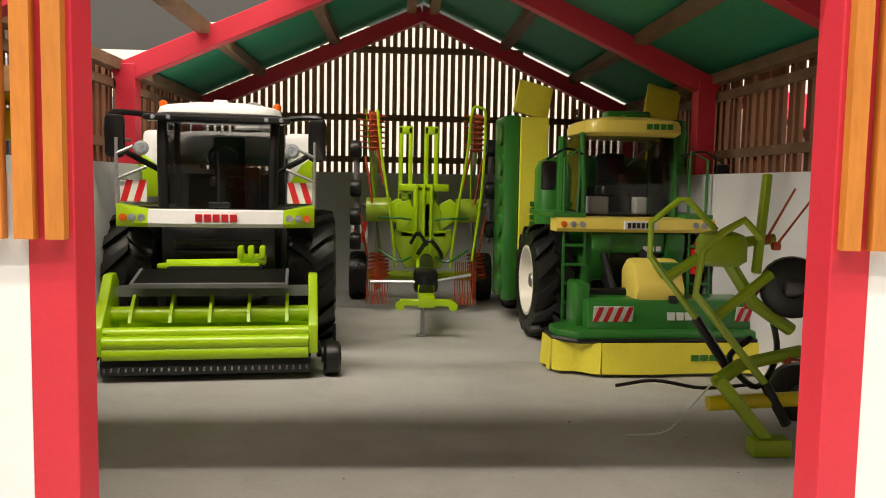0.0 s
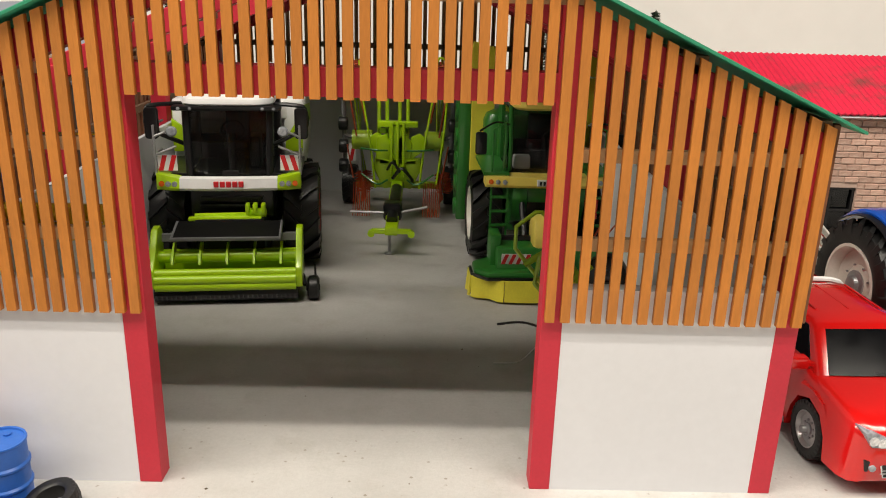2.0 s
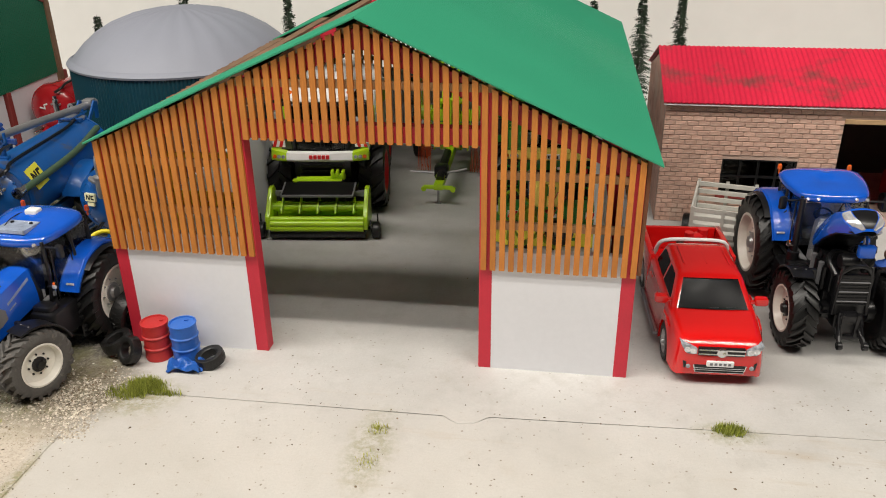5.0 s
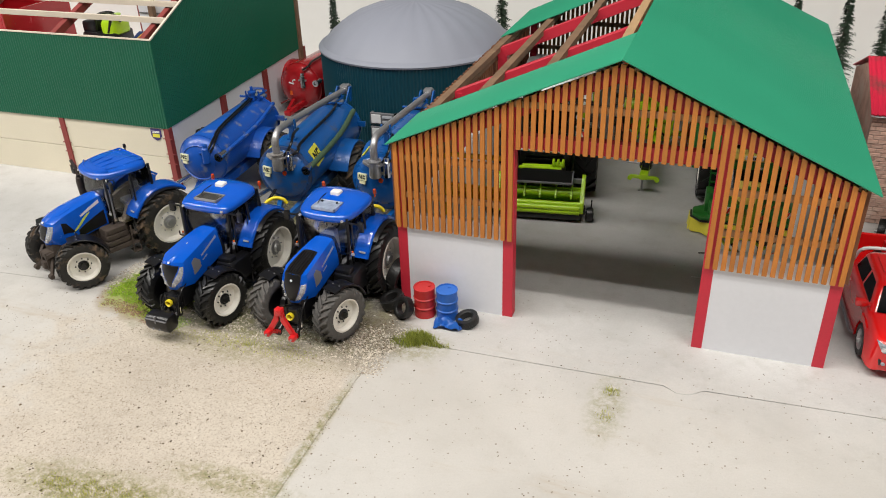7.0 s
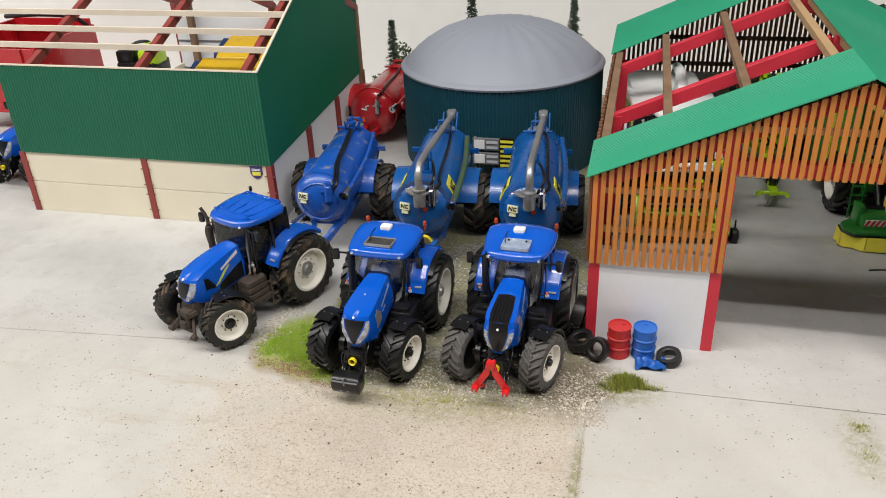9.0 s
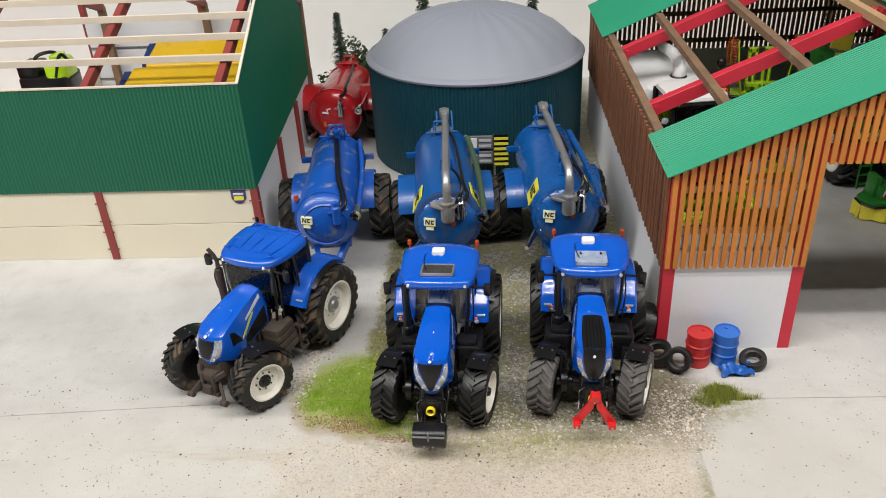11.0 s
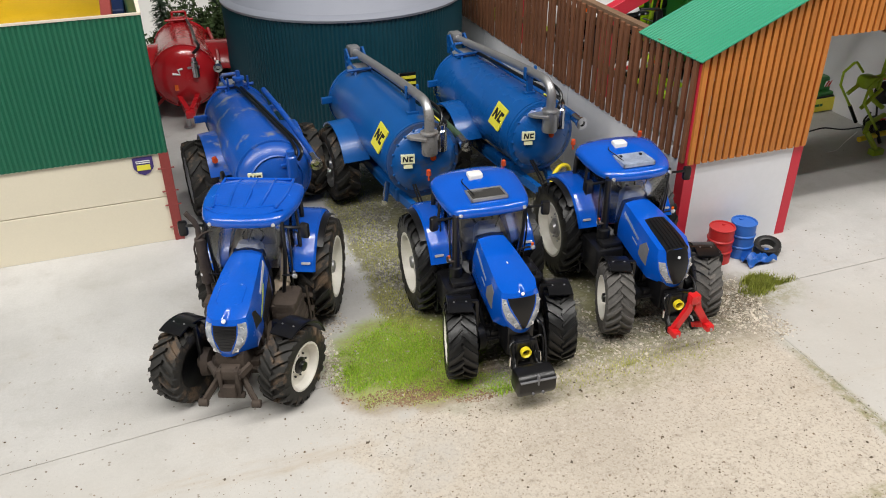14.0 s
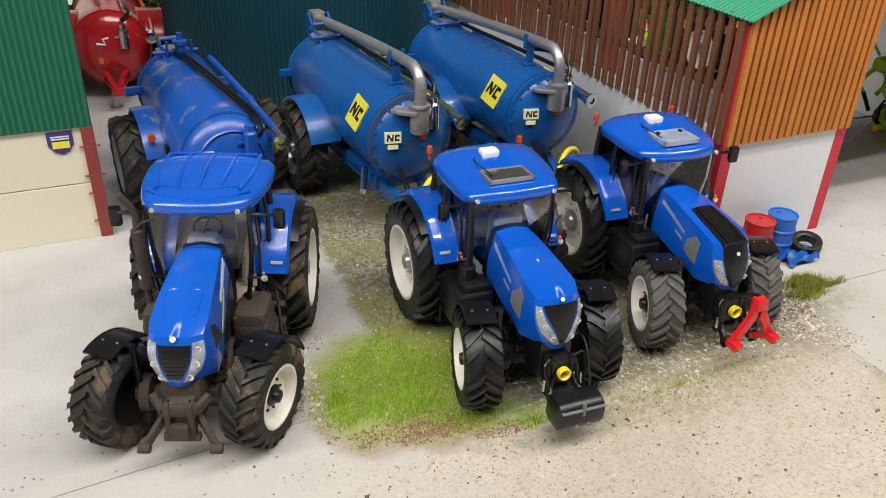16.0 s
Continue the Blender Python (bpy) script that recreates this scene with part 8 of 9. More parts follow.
def harvester():
    t = thing("forage_harvester", -7.55, 33.2, 0, 7, "lime green and white forage harvester with pickup header", "harvester")
    # pickup header
    bm = B()
    box(bm, -3.6, 3.6, -2.9, -2.6, 1.0, 1.85, 0.05)
    hd = part("header_hood", bm, M_LIME, t, "ribbed lime green header hood", smooth=True)
    for z, y, r in ((1.1, -2.95, 0.27), (1.48, -3.0, 0.25), (1.8, -2.85, 0.22)):
        bm = B()
        rod(bm, (-3.6, y, z), (3.6, y, z), r, seg=14)
        part("hood_tube", bm, M_LIME, hd, smooth=True)
    bm = B()
    rod(bm, (-3.6, -1.5, 2.25), (3.6, -1.5, 2.25), 0.32, seg=20)
    for k in range(5):
        x = -2.8 + k * 1.4
        s = 1 if k < 2 else -1
        prism(bm, [(-2.45, 2.1), (-1.3, 1.9), (-1.0, 2.9), (-1.4, 3.0), (-2.2, 2.5)], x - 0.06, x + 0.06, "x", m=rot(x * 0, 0, 0))
    part("auger", bm, M_LIME, t, "lime green feed auger with fins", smooth=True)
    bm = B()
    box(bm, -3.6, 3.6, -0.5, -0.25, 0.8, 2.3, 0.05)
    box(bm, -3.6, 3.6, -2.6, -0.7, 0.9, 1.1, 0.03)
    part("header_back", bm, M_LIME, t)
    for s in (-1, 1):
        bm = B()
        prism(bm, [(-3.1, 1.0), (-0.3, 0.9), (-0.2, 3.4), (-0.6, 3.75), (-1.3, 3.75), (-2.1, 2.9), (-3.1, 2.05)], min(s * 3.6, s * 3.95), max(s * 3.6, s * 3.95), "x", 0.06)
        part("end_plate", bm, M_LIME, t, "lime green header end plate", smooth=True)
        bm = B()
        lathe(bm, [(0.2, -0.3), (0.5, -0.32), (0.64, -0.22), (0.66, 0), (0.64, 0.22), (0.5, 0.32), (0.2, 0.3)], 20, rot(s * 4.5, -2.3, 0.66) @ AXLE)
        gw = part("gauge_wheel", bm, M_RUBBER, t, "small black gauge wheel", smooth=True)
        bm = B()
        rod(bm, (s * 4.1, -2.3, 0.66), (s * 4.85, -2.3, 0.66), 0.18)
        tube(bm, [(s * 3.9, -1.7, 1.2), (s * 4.05, -2.2, 0.75)], 0.14, 6)
        tube(bm, [(s * 4.6, -2.0, 0.7), (s * 4.6, -1.9, 1.9)], 0.07, 6)
        part("wheel_arm", bm, M_BLACK, gw)
    bm = B()
    box(bm, -2.75, 2.75, -1.0, 1.0, -0.08, 0.08, 0.05, m=rot(0, -1.15, 3.6, 10))
    part("header_cover", bm, M_MATT, t, "flat black header cover plate")
    bm = B()
    for x0, x1, y0, y1 in ((-2.85, 2.85, -1.08, -0.95), (-2.85, -2.72, -1.0, 1.0), (2.72, 2.85, -1.0, 1.0)):
        box(bm, x0, x1, y0, y1, -0.1, 0.1, 0.03, m=rot(0, -1.15, 3.6, 10))
    bar(bm, (-3.7, -0.4, 3.0), (3.7, -0.4, 3.0), 0.3, 0.4, 0.04)
    part("cover_frame", bm, M_GREYP, t)
    bm = B()
    rod(bm, (-3.7, -2.6, 0.62), (3.7, -2.6, 0.62), 0.45, seg=14)
    part("tine_drum", bm, M_BLACK, t)
    bm = B()
    for k in range(30):
        x = -3.55 + k * 7.1 / 29
        bar(bm, (x, -2.85, 0.72), (x, -3.05, 0.4), 0.07, 0.16)
    comb = part("tine_comb", bm, M_BLACK, t, "row of black pickup tines")
    comb["kind"] = "stuff"
    bm = B()
    tube(bm, [(-1.9, 0.2, 4.0), (1.3, 0.2, 4.05)], 0.17, 8)
    box(bm, -2.2, 1.7, -0.3, 0.15, 3.85, 4.05, 0.05)
    box(bm, 0.9, 1.95, 0.0, 0.5, 3.95, 4.4, 0.1)
    for xx in (0.95, 1.35, 1.8):
        box(bm, xx - 0.12, xx + 0.12, -0.2, 0.4, 4.2, 4.75, 0.08)
    part("pivot_beam", bm, M_LIME, t, smooth=True)
    # chassis, feeder
    bm = B()
    box(bm, -1.9, 1.9, -0.4, 3.5, 1.2, 4.0, 0.2)
    box(bm, -2.3, 2.3, 1.2, 4.0, 3.6, 5.4, 0.2)
    box(bm, -2.4, 2.4, 3.0, 17.0, 2.2, 5.0, 0.2)
    for z in (4.3, 4.7):
        box(bm, -1.7, 1.7, 0.9, 1.25, z, z + 0.2, 0.05)
    part("chassis", bm, M_BLACK, t, smooth=True)
    wheels(t, [(3.75, 4.6), (-3.75, 4.6)], 3.05, 2.1, M_RUBBER, M_REDPLASTIC, M_STEEL, 15, 0.5)
    wheels(t, [(3.3, 14.5), (-3.3, 14.5)], 2.1, 1.6, M_RUBBER, M_REDPLASTIC, M_STEEL, 15, 0.35)
    # bumper
    bm = B()
    rows = []
    for k in range(13):
        x = -2.6 + 5.2 * k / 12
        y = 0.05 + 0.02 * (x ** 2)
        rows.append([Vector((x, y, 5.45)), Vector((x, y - 0.08, 5.6)), Vector((x, y + 0.05, 6.1)), Vector((x, y + 0.5, 6.15)), Vector((x, y + 0.5, 5.45))])
    loft(bm, rows)
    bp = part("bumper", bm, M_WHITEP, t, "curved white front bumper", smooth=True)
    bm = B()
    for k in range(5):
        box(bm, -0.78 + k * 0.33, -0.52 + k * 0.33, -0.06, 0.1, 5.68, 5.98, 0.02)
    part("lettering", bm, M_REDPRINT, bp, "red lettering drawn as bars")
    for s in (-1, 1):
        bm = B()
        rows = []
        for k in range(7):
            x = s * (2.6 + 1.25 * k / 6)
            y = 0.05 + 0.02 * (x ** 2) + 0.2 * (k / 6) ** 2
            rows.append([Vector((x, y, 5.45)), Vector((x, y - 0.08, 5.6)), Vector((x, y + 0.05, 6.1 + 0.25 * k / 6)), Vector((x, y + 0.9, 6.15 + 0.25 * k / 6)), Vector((x, y + 0.9, 5.45))])
        loft(bm, rows)
        be = part("bumper_end", bm, M_LIME, t, "lime green bumper end", smooth=True)
        for xx, mt in ((2.85, M_LAMP), (3.2, M_LAMP), (3.55, M_AMBER)):
            bm = B()
            lathe(bm, [(0.15, 0), (0.15, 0.08), (0, 0.1)], 12, rot(s * xx, 0.03 + 0.02 * xx * xx + 0.03, 5.82) @ Matrix.Rotation(radians(90), 4, "X"))
            part("lamp", bm, mt, be)
        warning_sign(t, rot(s * 3.25, 0.85, 6.85), 1.0, 0.85, -s)
        # railings and platform
        bm = B()
        for pts in (((3.85, 0.7, 6.2), (3.85, 0.7, 8.9), (3.7, 2.5, 8.9)), ((2.7, 0.6, 7.8), (3.85, 0.7, 7.3), (3.85, 2.5, 7.3)), ((3.85, 0.7, 8.3), (3.2, 0.6, 8.6))):
            tube(bm, [(s * a, b, c) for a, b, c in pts], 0.07, 6)
        part("railing", bm, M_STEEL, t)
        bm = B()
        box(bm, min(s * 2.3, s * 3.9), max(s * 2.3, s * 3.9), 0.9, 5.5, 6.05, 6.25, 0.03)
        part("platform", bm, M_BLACK, t)
        # mirrors on arms
        bm = B()
        tube(bm, curve_pts([(s * 2.5, 2.0, 9.9), (s * 3.6, 1.2, 9.95), (s * 4.15, 1.0, 9.8), (s * 4.2, 1.0, 8.8), (s * 3.6, 1.1, 8.4), (s * 2.4, 1.8, 7.7)], 5), 0.12, 7)
        pad(bm, 0, 0, 0.72, 1.7, 0.2, -0.18, 0.18, 0.08, m=rot(s * 3.95, 0.95, 9.0, 90))
        part("mirror", bm, M_BLACK, t, "black mirror on a looped arm", smooth=True)
        bm = B()
        lathe(bm, [(0.28, 0), (0.3, 0.1), (0.2, 0.2), (0, 0.2)], 14, rot(s * 2.95, 1.0, 8.55) @ Matrix.Rotation(radians(90), 4, "X"))
        part("work_lamp", bm, M_LAMP, t, smooth=True)
    for s in (-1, 1):
        bm = B()
        prism(bm, [(s * 2.75, 6.5), (s * 3.8, 6.5), (s * 3.85, 8.5), (s * 3.3, 8.1), (s * 2.8, 7.3)], 5.55, 5.85, "y", 0.08)
        part("side_wedge", bm, M_LIME, t, "lime green wedge beside the cab", smooth=True)
    # cab
    bm = B()
    loft(bm, [[Vector((x, y, z)) for x, y in ((-2.05, 1.1), (-1.1, 0.75), (1.1, 0.75), (2.05, 1.1))] + [Vector((x, y + 0.06, z)) for x, y in ((2.05, 1.1), (1.1, 0.75), (-1.1, 0.75), (-2.05, 1.1))] for z in (6.1, 8.0)] + [[Vector((x, y + 0.35, 9.75)) for x, y in ((-2.15, 1.1), (-1.1, 0.75), (1.1, 0.75), (2.15, 1.1))] + [Vector((x, y + 0.41, 9.75)) for x, y in ((2.15, 1.1), (1.1, 0.75), (-1.1, 0.75), (-2.15, 1.1))]])
    part("windscreen", bm, M_SMOKED_IN, t, "large curved smoked windscreen")
    for s in (-1, 1):
        bm = B()
        tube(bm, [(s * 2.15, 1.1, 5.9), (s * 2.2, 1.15, 8.0), (s * 2.25, 1.5, 9.9)], 0.2, 8)
        part("cab_pillar", bm, M_BLACK, t, smooth=True)
        bm = B()
        tube(bm, [(s * 2.35, 5.6, 5.9), (s * 2.35, 5.6, 9.9)], 0.22, 8)
        part("cab_pillar", bm, M_BLACK, t, smooth=True)
        bm = B()
        box(bm, s * 2.3 - 0.03, s * 2.3 + 0.03, 1.5, 5.5, 6.2, 9.8)
        part("side_window", bm, M_SMOKED_IN, t, "smoked side window")
    bm = B()
    box(bm, -2.3, 2.3, 5.5, 5.7, 6.0, 7.6)
    box(bm, -2.2, 2.2, 1.4, 5.5, 5.9, 6.1)
    part("cab_back", bm, M_MATT, t)
    bm = B()
    box(bm, -2.2, 2.2, 5.55, 5.6, 7.6, 9.75)
    part("rear_window", bm, M_SMOKED_IN, t, "smoked rear window")
    bm = B()
    pad(bm, 0.1, 4.3, 1.5, 1.4, 0.3, 7.0, 7.5, 0.15)
    box(bm, -0.6, 0.8, 4.7, 5.05, 7.4, 9.3, 0.15)
    box(bm, 0.9, 1.5, 3.0, 4.6, 6.1, 7.9, 0.12)
    tube(bm, [(0, 1.9, 6.1), (0.05, 2.4, 8.2)], 0.2, 8)
    tube(bm, [Vector((0.05 + 0.62 * math.cos(a), 2.6 + 0.3 * math.sin(a), 8.3 + 0.5 * math.sin(a))) for a in [2 * math.pi * k / 16 for k in range(17)]], 0.07, 6)
    part("cab_seat", bm, M_BLACK, t, "black seat and steering column", smooth=True)
    bm = B()
    tube(bm, [(0.1, 0.65, 6.3), (0.0, 0.85, 8.4)], 0.05, 6)
    box(bm, -0.35, 0.5, 0.55, 0.85, 6.2, 6.45, 0.05)
    part("wiper", bm, M_BLACK, t)
    bm = B()
    box(bm, -2.9, 2.9, 0.85, 1.6, 9.66, 9.92, 0.1)
    visor = part("roof_visor", bm, M_BLACK, t, "black visor with work lamps", smooth=True)
    for x in (-2.5, -1.9, 1.9, 2.5):
        bm = B()
        lathe(bm, [(0.09, 0), (0.09, 0.05), (0, 0.07)], 10, rot(x, 0.88, 9.79) @ Matrix.Rotation(radians(90), 4, "X"))
        part("work_lamp", bm, M_LAMP, visor)
    bm = B()
    pad(bm, 0, 3.5, 5.0, 5.2, 1.1, 9.86, 10.36, 0.3, 0.2)
    rf = part("cab_roof", bm, M_WHITEP, t, "white cab roof", smooth=True)
    bm = B()
    pad(bm, 0, 2.2, 0.6, 0.4, 0.12, 10.45, 10.65, 0.08)
    part("antenna", bm, M_WHITEP, rf, smooth=True)
    for s in (-1, 1):
        bm = B()
        lathe(bm, [(0.17, 10.15), (0.17, 10.5), (0, 10.6)], 12, rot(s * 2.3, 2.2, 0))
        part("beacon", bm, M_AMBER, rf, "orange beacon", smooth=True)
    # rear body
    for s in (-1, 1):
        bm = B()
        prism(bm, [(5.9, 5.2), (17.5, 4.8), (17.8, 8.0), (12.0, 9.3), (6.2, 9.6)], min(s * 2.6, s * 3.9), max(s * 2.6, s * 3.9), "x", 0.25)
        part("side_panel", bm, M_WHITEP, t, "large rounded white side panel", smooth=True)
        bm = B()
        prism(bm, [(6.3, 7.6), (16.5, 6.8), (16.0, 8.0), (6.5, 9.2)], min(s * 3.88, s * 3.95), max(s * 3.88, s * 3.95), "x", 0.03)
        part("panel_stripe", bm, M_LIME, t, "lime green side stripe")
    bm = B()
    pad(bm, 0, 11.8, 7.0, 11.5, 1.0, 8.2, 9.5, 0.5, 0.2)
    part("engine_cover", bm, M_WHITEP, t, "white engine cover", smooth=True)
    bm = B()
    tube(bm, curve_pts([(0.6, 8.6, 9.2), (0.65, 8.5, 10.2), (0.8, 9.6, 10.75), (1.1, 12.0, 10.8), (1.3, 15.5, 10.4)], 6), [0.62 - 0.006 * k for k in range(25)], 14)
    part("spout", bm, M_WHITEP, t, "white discharge spout over the engine cover", smooth=True)
    bm = B()
    lathe(bm, [(0.8, 9.1), (0.85, 9.6), (0.7, 9.8), (0, 9.8)], 18, rot(0.6, 8.5, 0))
    part("spout_base", bm, M_BLACK, t, smooth=True)


harvester()


def mower():
    t = thing("self_propelled_mower", 10.3, 36.0, 0, 3, "green and yellow self-propelled mower with folded wings", "mower")
    # front deck
    bm = B()
    prism(bm, [(-4.6, -3.6), (-3.9, -4.4), (5.6, -4.4), (5.9, -1.6), (-3.6, -1.6), (-4.6, -2.4)], 1.35, 1.75, "z", 0.12)
    prism(bm, [(-3.9, 1.7), (-1.9, 1.7), (-1.9, 2.9), (-3.6, 2.9)], -3.4, 5.4, "x", 0.15, m=rot(0, 0, 0))
    box(bm, -3.7, -3.1, -3.2, -1.7, 1.7, 3.5, 0.12)
    part("deck", bm, M_DGREEN, t, "dark green mowing deck", smooth=True)
    bm = B()
    tube(bm, [(-4.7, -2.5, 1.4), (-4.7, -3.65, 1.4), (-3.95, -4.5, 1.4), (5.7, -4.5, 1.4)], 0.1, 6)
    part("deck_edge", bm, M_BLACK, t)
    for pts in (((-4.75, -2.4), (-4.7, -3.7)), ((-4.7, -3.7), (-3.0, -4.6)), ((-3.0, -4.62), (5.6, -4.62))):
        bm = B()
        (xa, ya), (xb, yb) = pts
        d = Vector((xb - xa, yb - ya, 0)).normalized()
        nn = Vector((d.y, -d.x, 0)) * 0.04
        rows = []
        for k in range(9):
            f = k / 8
            p = Vector((xa + (xb - xa) * f, ya + (yb - ya) * f, 0))
            wv = nn * (1 + 2.5 * math.sin(f * 9))
            rows.append([p + wv + Vector((0, 0, 0.15)), p + Vector((0, 0, 1.35)), p + nn * 2 + Vector((0, 0, 1.35)), p + wv + nn * 2 + Vector((0, 0, 0.15))])
        loft(bm, rows)
        part("skirt", bm, M_SKIRT, t, "yellow hanging skirt", smooth=True)
    bm = B()
    for k in range(4):
        box(bm, 0.55 + k * 0.38, 0.85 + k * 0.38, -4.72, -4.6, 0.65, 0.88)
    part("lettering", bm, M_DGREEN, t)
    bm = B()
    for k in range(3):
        box(bm, -0.1 + k * 0.36, 0.18 + k * 0.36, -3.86, -3.7, 2.1, 2.4)
    part("lettering", bm, M_WHITEP, t)
    warning_sign(t, rot(-2.35, -3.86, 2.35, 14), 1.6, 0.62, 1)
    warning_sign(t, rot(3.4, -3.86, 2.35, 14), 1.4, 0.6, 1)
    bm = B()
    prism(bm, [(-3.5, 2.5), (-1.6, 2.5), (-1.5, 4.0), (-2.2, 4.5), (-3.0, 4.3), (-3.6, 3.3)], -1.35, 0.75, "x", 0.25)
    gb = part("gear_cover", bm, M_KYEL, t, "angular yellow gear cover", smooth=True)
    bm = B()
    prism(bm, [(-0.6, 4.35), (0.45, 4.35), (0.1, 3.7), (-0.25, 3.7)], -3.5, -3.05, "y", 0.04)
    part("green_flash", bm, M_DGREEN, gb)
    bm = B()
    box(bm, 0.0, 0.35, -3.68, -3.5, 2.75, 3.05)
    part("emblem", bm, M_BARS, gb)
    bm = B()
    tube(bm, [(-3.2, -1.9, 2.9), (-0.8, -2.3, 3.0)], 0.22, 8)
    part("drive_tube", bm, M_BLACK, t, smooth=True)
    for s in (-1, 1):
        bm = B()
        tube(bm, [(s * 1.2, -1.7, 2.2), (s * 1.3, 0.8, 3.4)], 0.25, 8)
        part("lift_arm", bm, M_BLACK, t, smooth=True)
        bm = B()
        tube(bm, [(s * 0.9 - 0.6, -1.2, 2.8), (s * 0.9 - 0.6, 0.6, 4.6)], 0.18, 8)
        part("lift_ram", bm, M_BLACK, t, smooth=True)
    bm = B()
    box(bm, -2.2, 2.4, 1.5, 16.0, 2.3, 4.2, 0.2)
    part("chassis", bm, M_DGREEN, t, smooth=True)
    bm = B()
    box(bm, -1.9, 2.1, 0.7, 2.0, 2.6, 5.0, 0.2)
    part("front_frame", bm, M_BLACK, t, smooth=True)
    for xa, xb in ((-2.1, -1.2), (1.3, 2.2)):
        bm = B()
        prism(bm, [(0.2, 5.3), (0.2, 4.6), (0.6, 3.2), (1.6, 2.7), (1.6, 5.3)], xa, xb, "x", 0.1)
        part("side_cheek", bm, M_DGREEN, t, smooth=True)
    bm = B()
    box(bm, -1.2, 1.3, 0.35, 0.6, 4.4, 5.3, 0.08)
    part("cross_plate", bm, M_DGREEN, t, smooth=True)
    bm = B()
    for k in range(3):
        box(bm, 0.3 + k * 0.3, 0.52 + k * 0.3, 0.34, 0.42, 4.5, 4.72)
    part("lettering", bm, M_WHITEP, t)
    wheels(t, [(3.35, 3.9), (-3.35, 3.9)], 2.75, 1.9, M_RUBBER, M_RIM, M_STEEL, 15, 0.45)
    wheels(t, [(3.0, 13.0), (-3.0, 13.0)], 2.2, 1.6, M_RUBBER, M_RIM, M_STEEL, 15, 0.35)
    # bumper
    bm = B()
    rows = []
    for k in range(13):
        x = -3.7 + 7.4 * k / 12
        y = 0.015 * x ** 2
        rows.append([Vector((x, y, 5.35)), Vector((x, y - 0.08, 5.5)), Vector((x, y + 0.02, 5.95)), Vector((x, y + 1.2, 6.0)), Vector((x, y + 1.2, 5.35))])
    loft(bm, rows)
    bp = part("bumper", bm, M_KYEL, t, "curved yellow front bumper", smooth=True)
    bm = B()
    box(bm, -0.75, 0.75, -0.12, 0.1, 5.48, 5.86, 0.03)
    npl = part("number_plate", bm, M_WHITEP, bp, "white plate with plain bars")
    bm = B()
    for k in range(6):
        box(bm, -0.6 + k * 0.21, -0.46 + k * 0.21, -0.14, -0.11, 5.55, 5.78)
    part("plate_bars", bm, M_BARS, npl)
    for s in (-1, 1):
        for xx in (2.6, 3.0, 3.4):
            bm = B()
            lathe(bm, [(0.14, 0), (0.14, 0.08), (0, 0.1)], 12, rot(s * xx, 0.015 * xx * xx - 0.02, 5.68) @ Matrix.Rotation(radians(90), 4, "X"))
            part("lamp", bm, M_AMBER if xx > 3.2 else M_LAMP, bp)
    # ladders
    for s in (-1, 1):
        bm = B()
        for dx in (0, 0.95):
            bar(bm, (s * 2.4 + s * dx, 0.15, 0.9), (s * 2.4 + s * dx, 0.35, 5.3), 0.1, 0.14)
        part("ladder", bm, M_DGREEN, t, "green access ladder")
        for k in range(5):
            bm = B()
            box(bm, min(s * 2.4, s * 3.35), max(s * 2.4, s * 3.35), 0.1, 0.4, 1.3 + k * 0.85, 1.4 + k * 0.85)
            part("rung", bm, M_DGREEN, t)
        bm = B()
        box(bm, min(s * 2.3, s * 3.8), max(s * 2.3, s * 3.8), 0.5, 5.5, 5.95, 6.15, 0.03)
        part("platform", bm, M_DGREEN, t)
        bm = B()
        tube(bm, [(s * 3.3, 0.7, 6.1), (s * 3.3, 0.7, 8.6), (s * 2.6, 0.9, 9.0), (s * 2.55, 0.9, 8.0), (s * 2.6, 1.0, 6.1)], 0.07, 6)
        part("railing", bm, M_DGREEN, t)
        bm = B()
        tube(bm, curve_pts([(s * 2.3, 1.4, 8.8), (s * 3.2, 0.9, 9.0), (s * 4.1, 0.8, 8.5)], 4), 0.06, 6)
        pad(bm, 0, 0, 0.65, 1.3, 0.15, -0.15, 0.15, 0.07, m=rot(s * 4.0, 0.75, 7.8, 90))
        part("mirror", bm, M_BLACK, t, "black wing mirror on an arm", smooth=True)
    # cab
    bm = B()
    rows = []
    for z, dy in ((6.0, 0.0), (7.5, -0.12), (9.7, 0.3)):
        rows.append([Vector((x, y + dy, z)) for x, y in ((-2.1, 1.6), (-1.3, 1.05), (1.3, 1.05), (2.1, 1.6))] + [Vector((x, y + dy + 0.06, z)) for x, y in ((2.1, 1.6), (1.3, 1.05), (-1.3, 1.05), (-2.1, 1.6))])
    loft(bm, rows)
    part("windscreen", bm, M_SMOKED_IN, t, "curved smoked windscreen")
    for s in (-1, 1):
        bm = B()
        tube(bm, [(s * 2.15, 1.6, 6.0), (s * 2.15, 1.55, 7.6), (s * 2.2, 1.95, 9.8)], 0.12, 8)
        part("cab_pillar", bm, M_DGREEN, t, smooth=True)
        bm = B()
        tube(bm, [(s * 2.3, 5.2, 6.0), (s * 2.3, 5.2, 9.8)], 0.2, 8)
        part("cab_pillar", bm, M_DGREEN, t, smooth=True)
        bm = B()
        box(bm, s * 2.25 - 0.03, s * 2.25 + 0.03, 2.0, 5.1, 6.2, 9.6)
        part("side_window", bm, M_SMOKED_IN, t, "smoked side window")
    bm = B()
    box(bm, -2.2, 2.2, 5.1, 5.3, 6.0, 7.3)
    box(bm, -2.2, 2.2, 1.7, 5.1, 5.9, 6.1)
    part("cab_back", bm, M_MATT, t)
    bm = B()
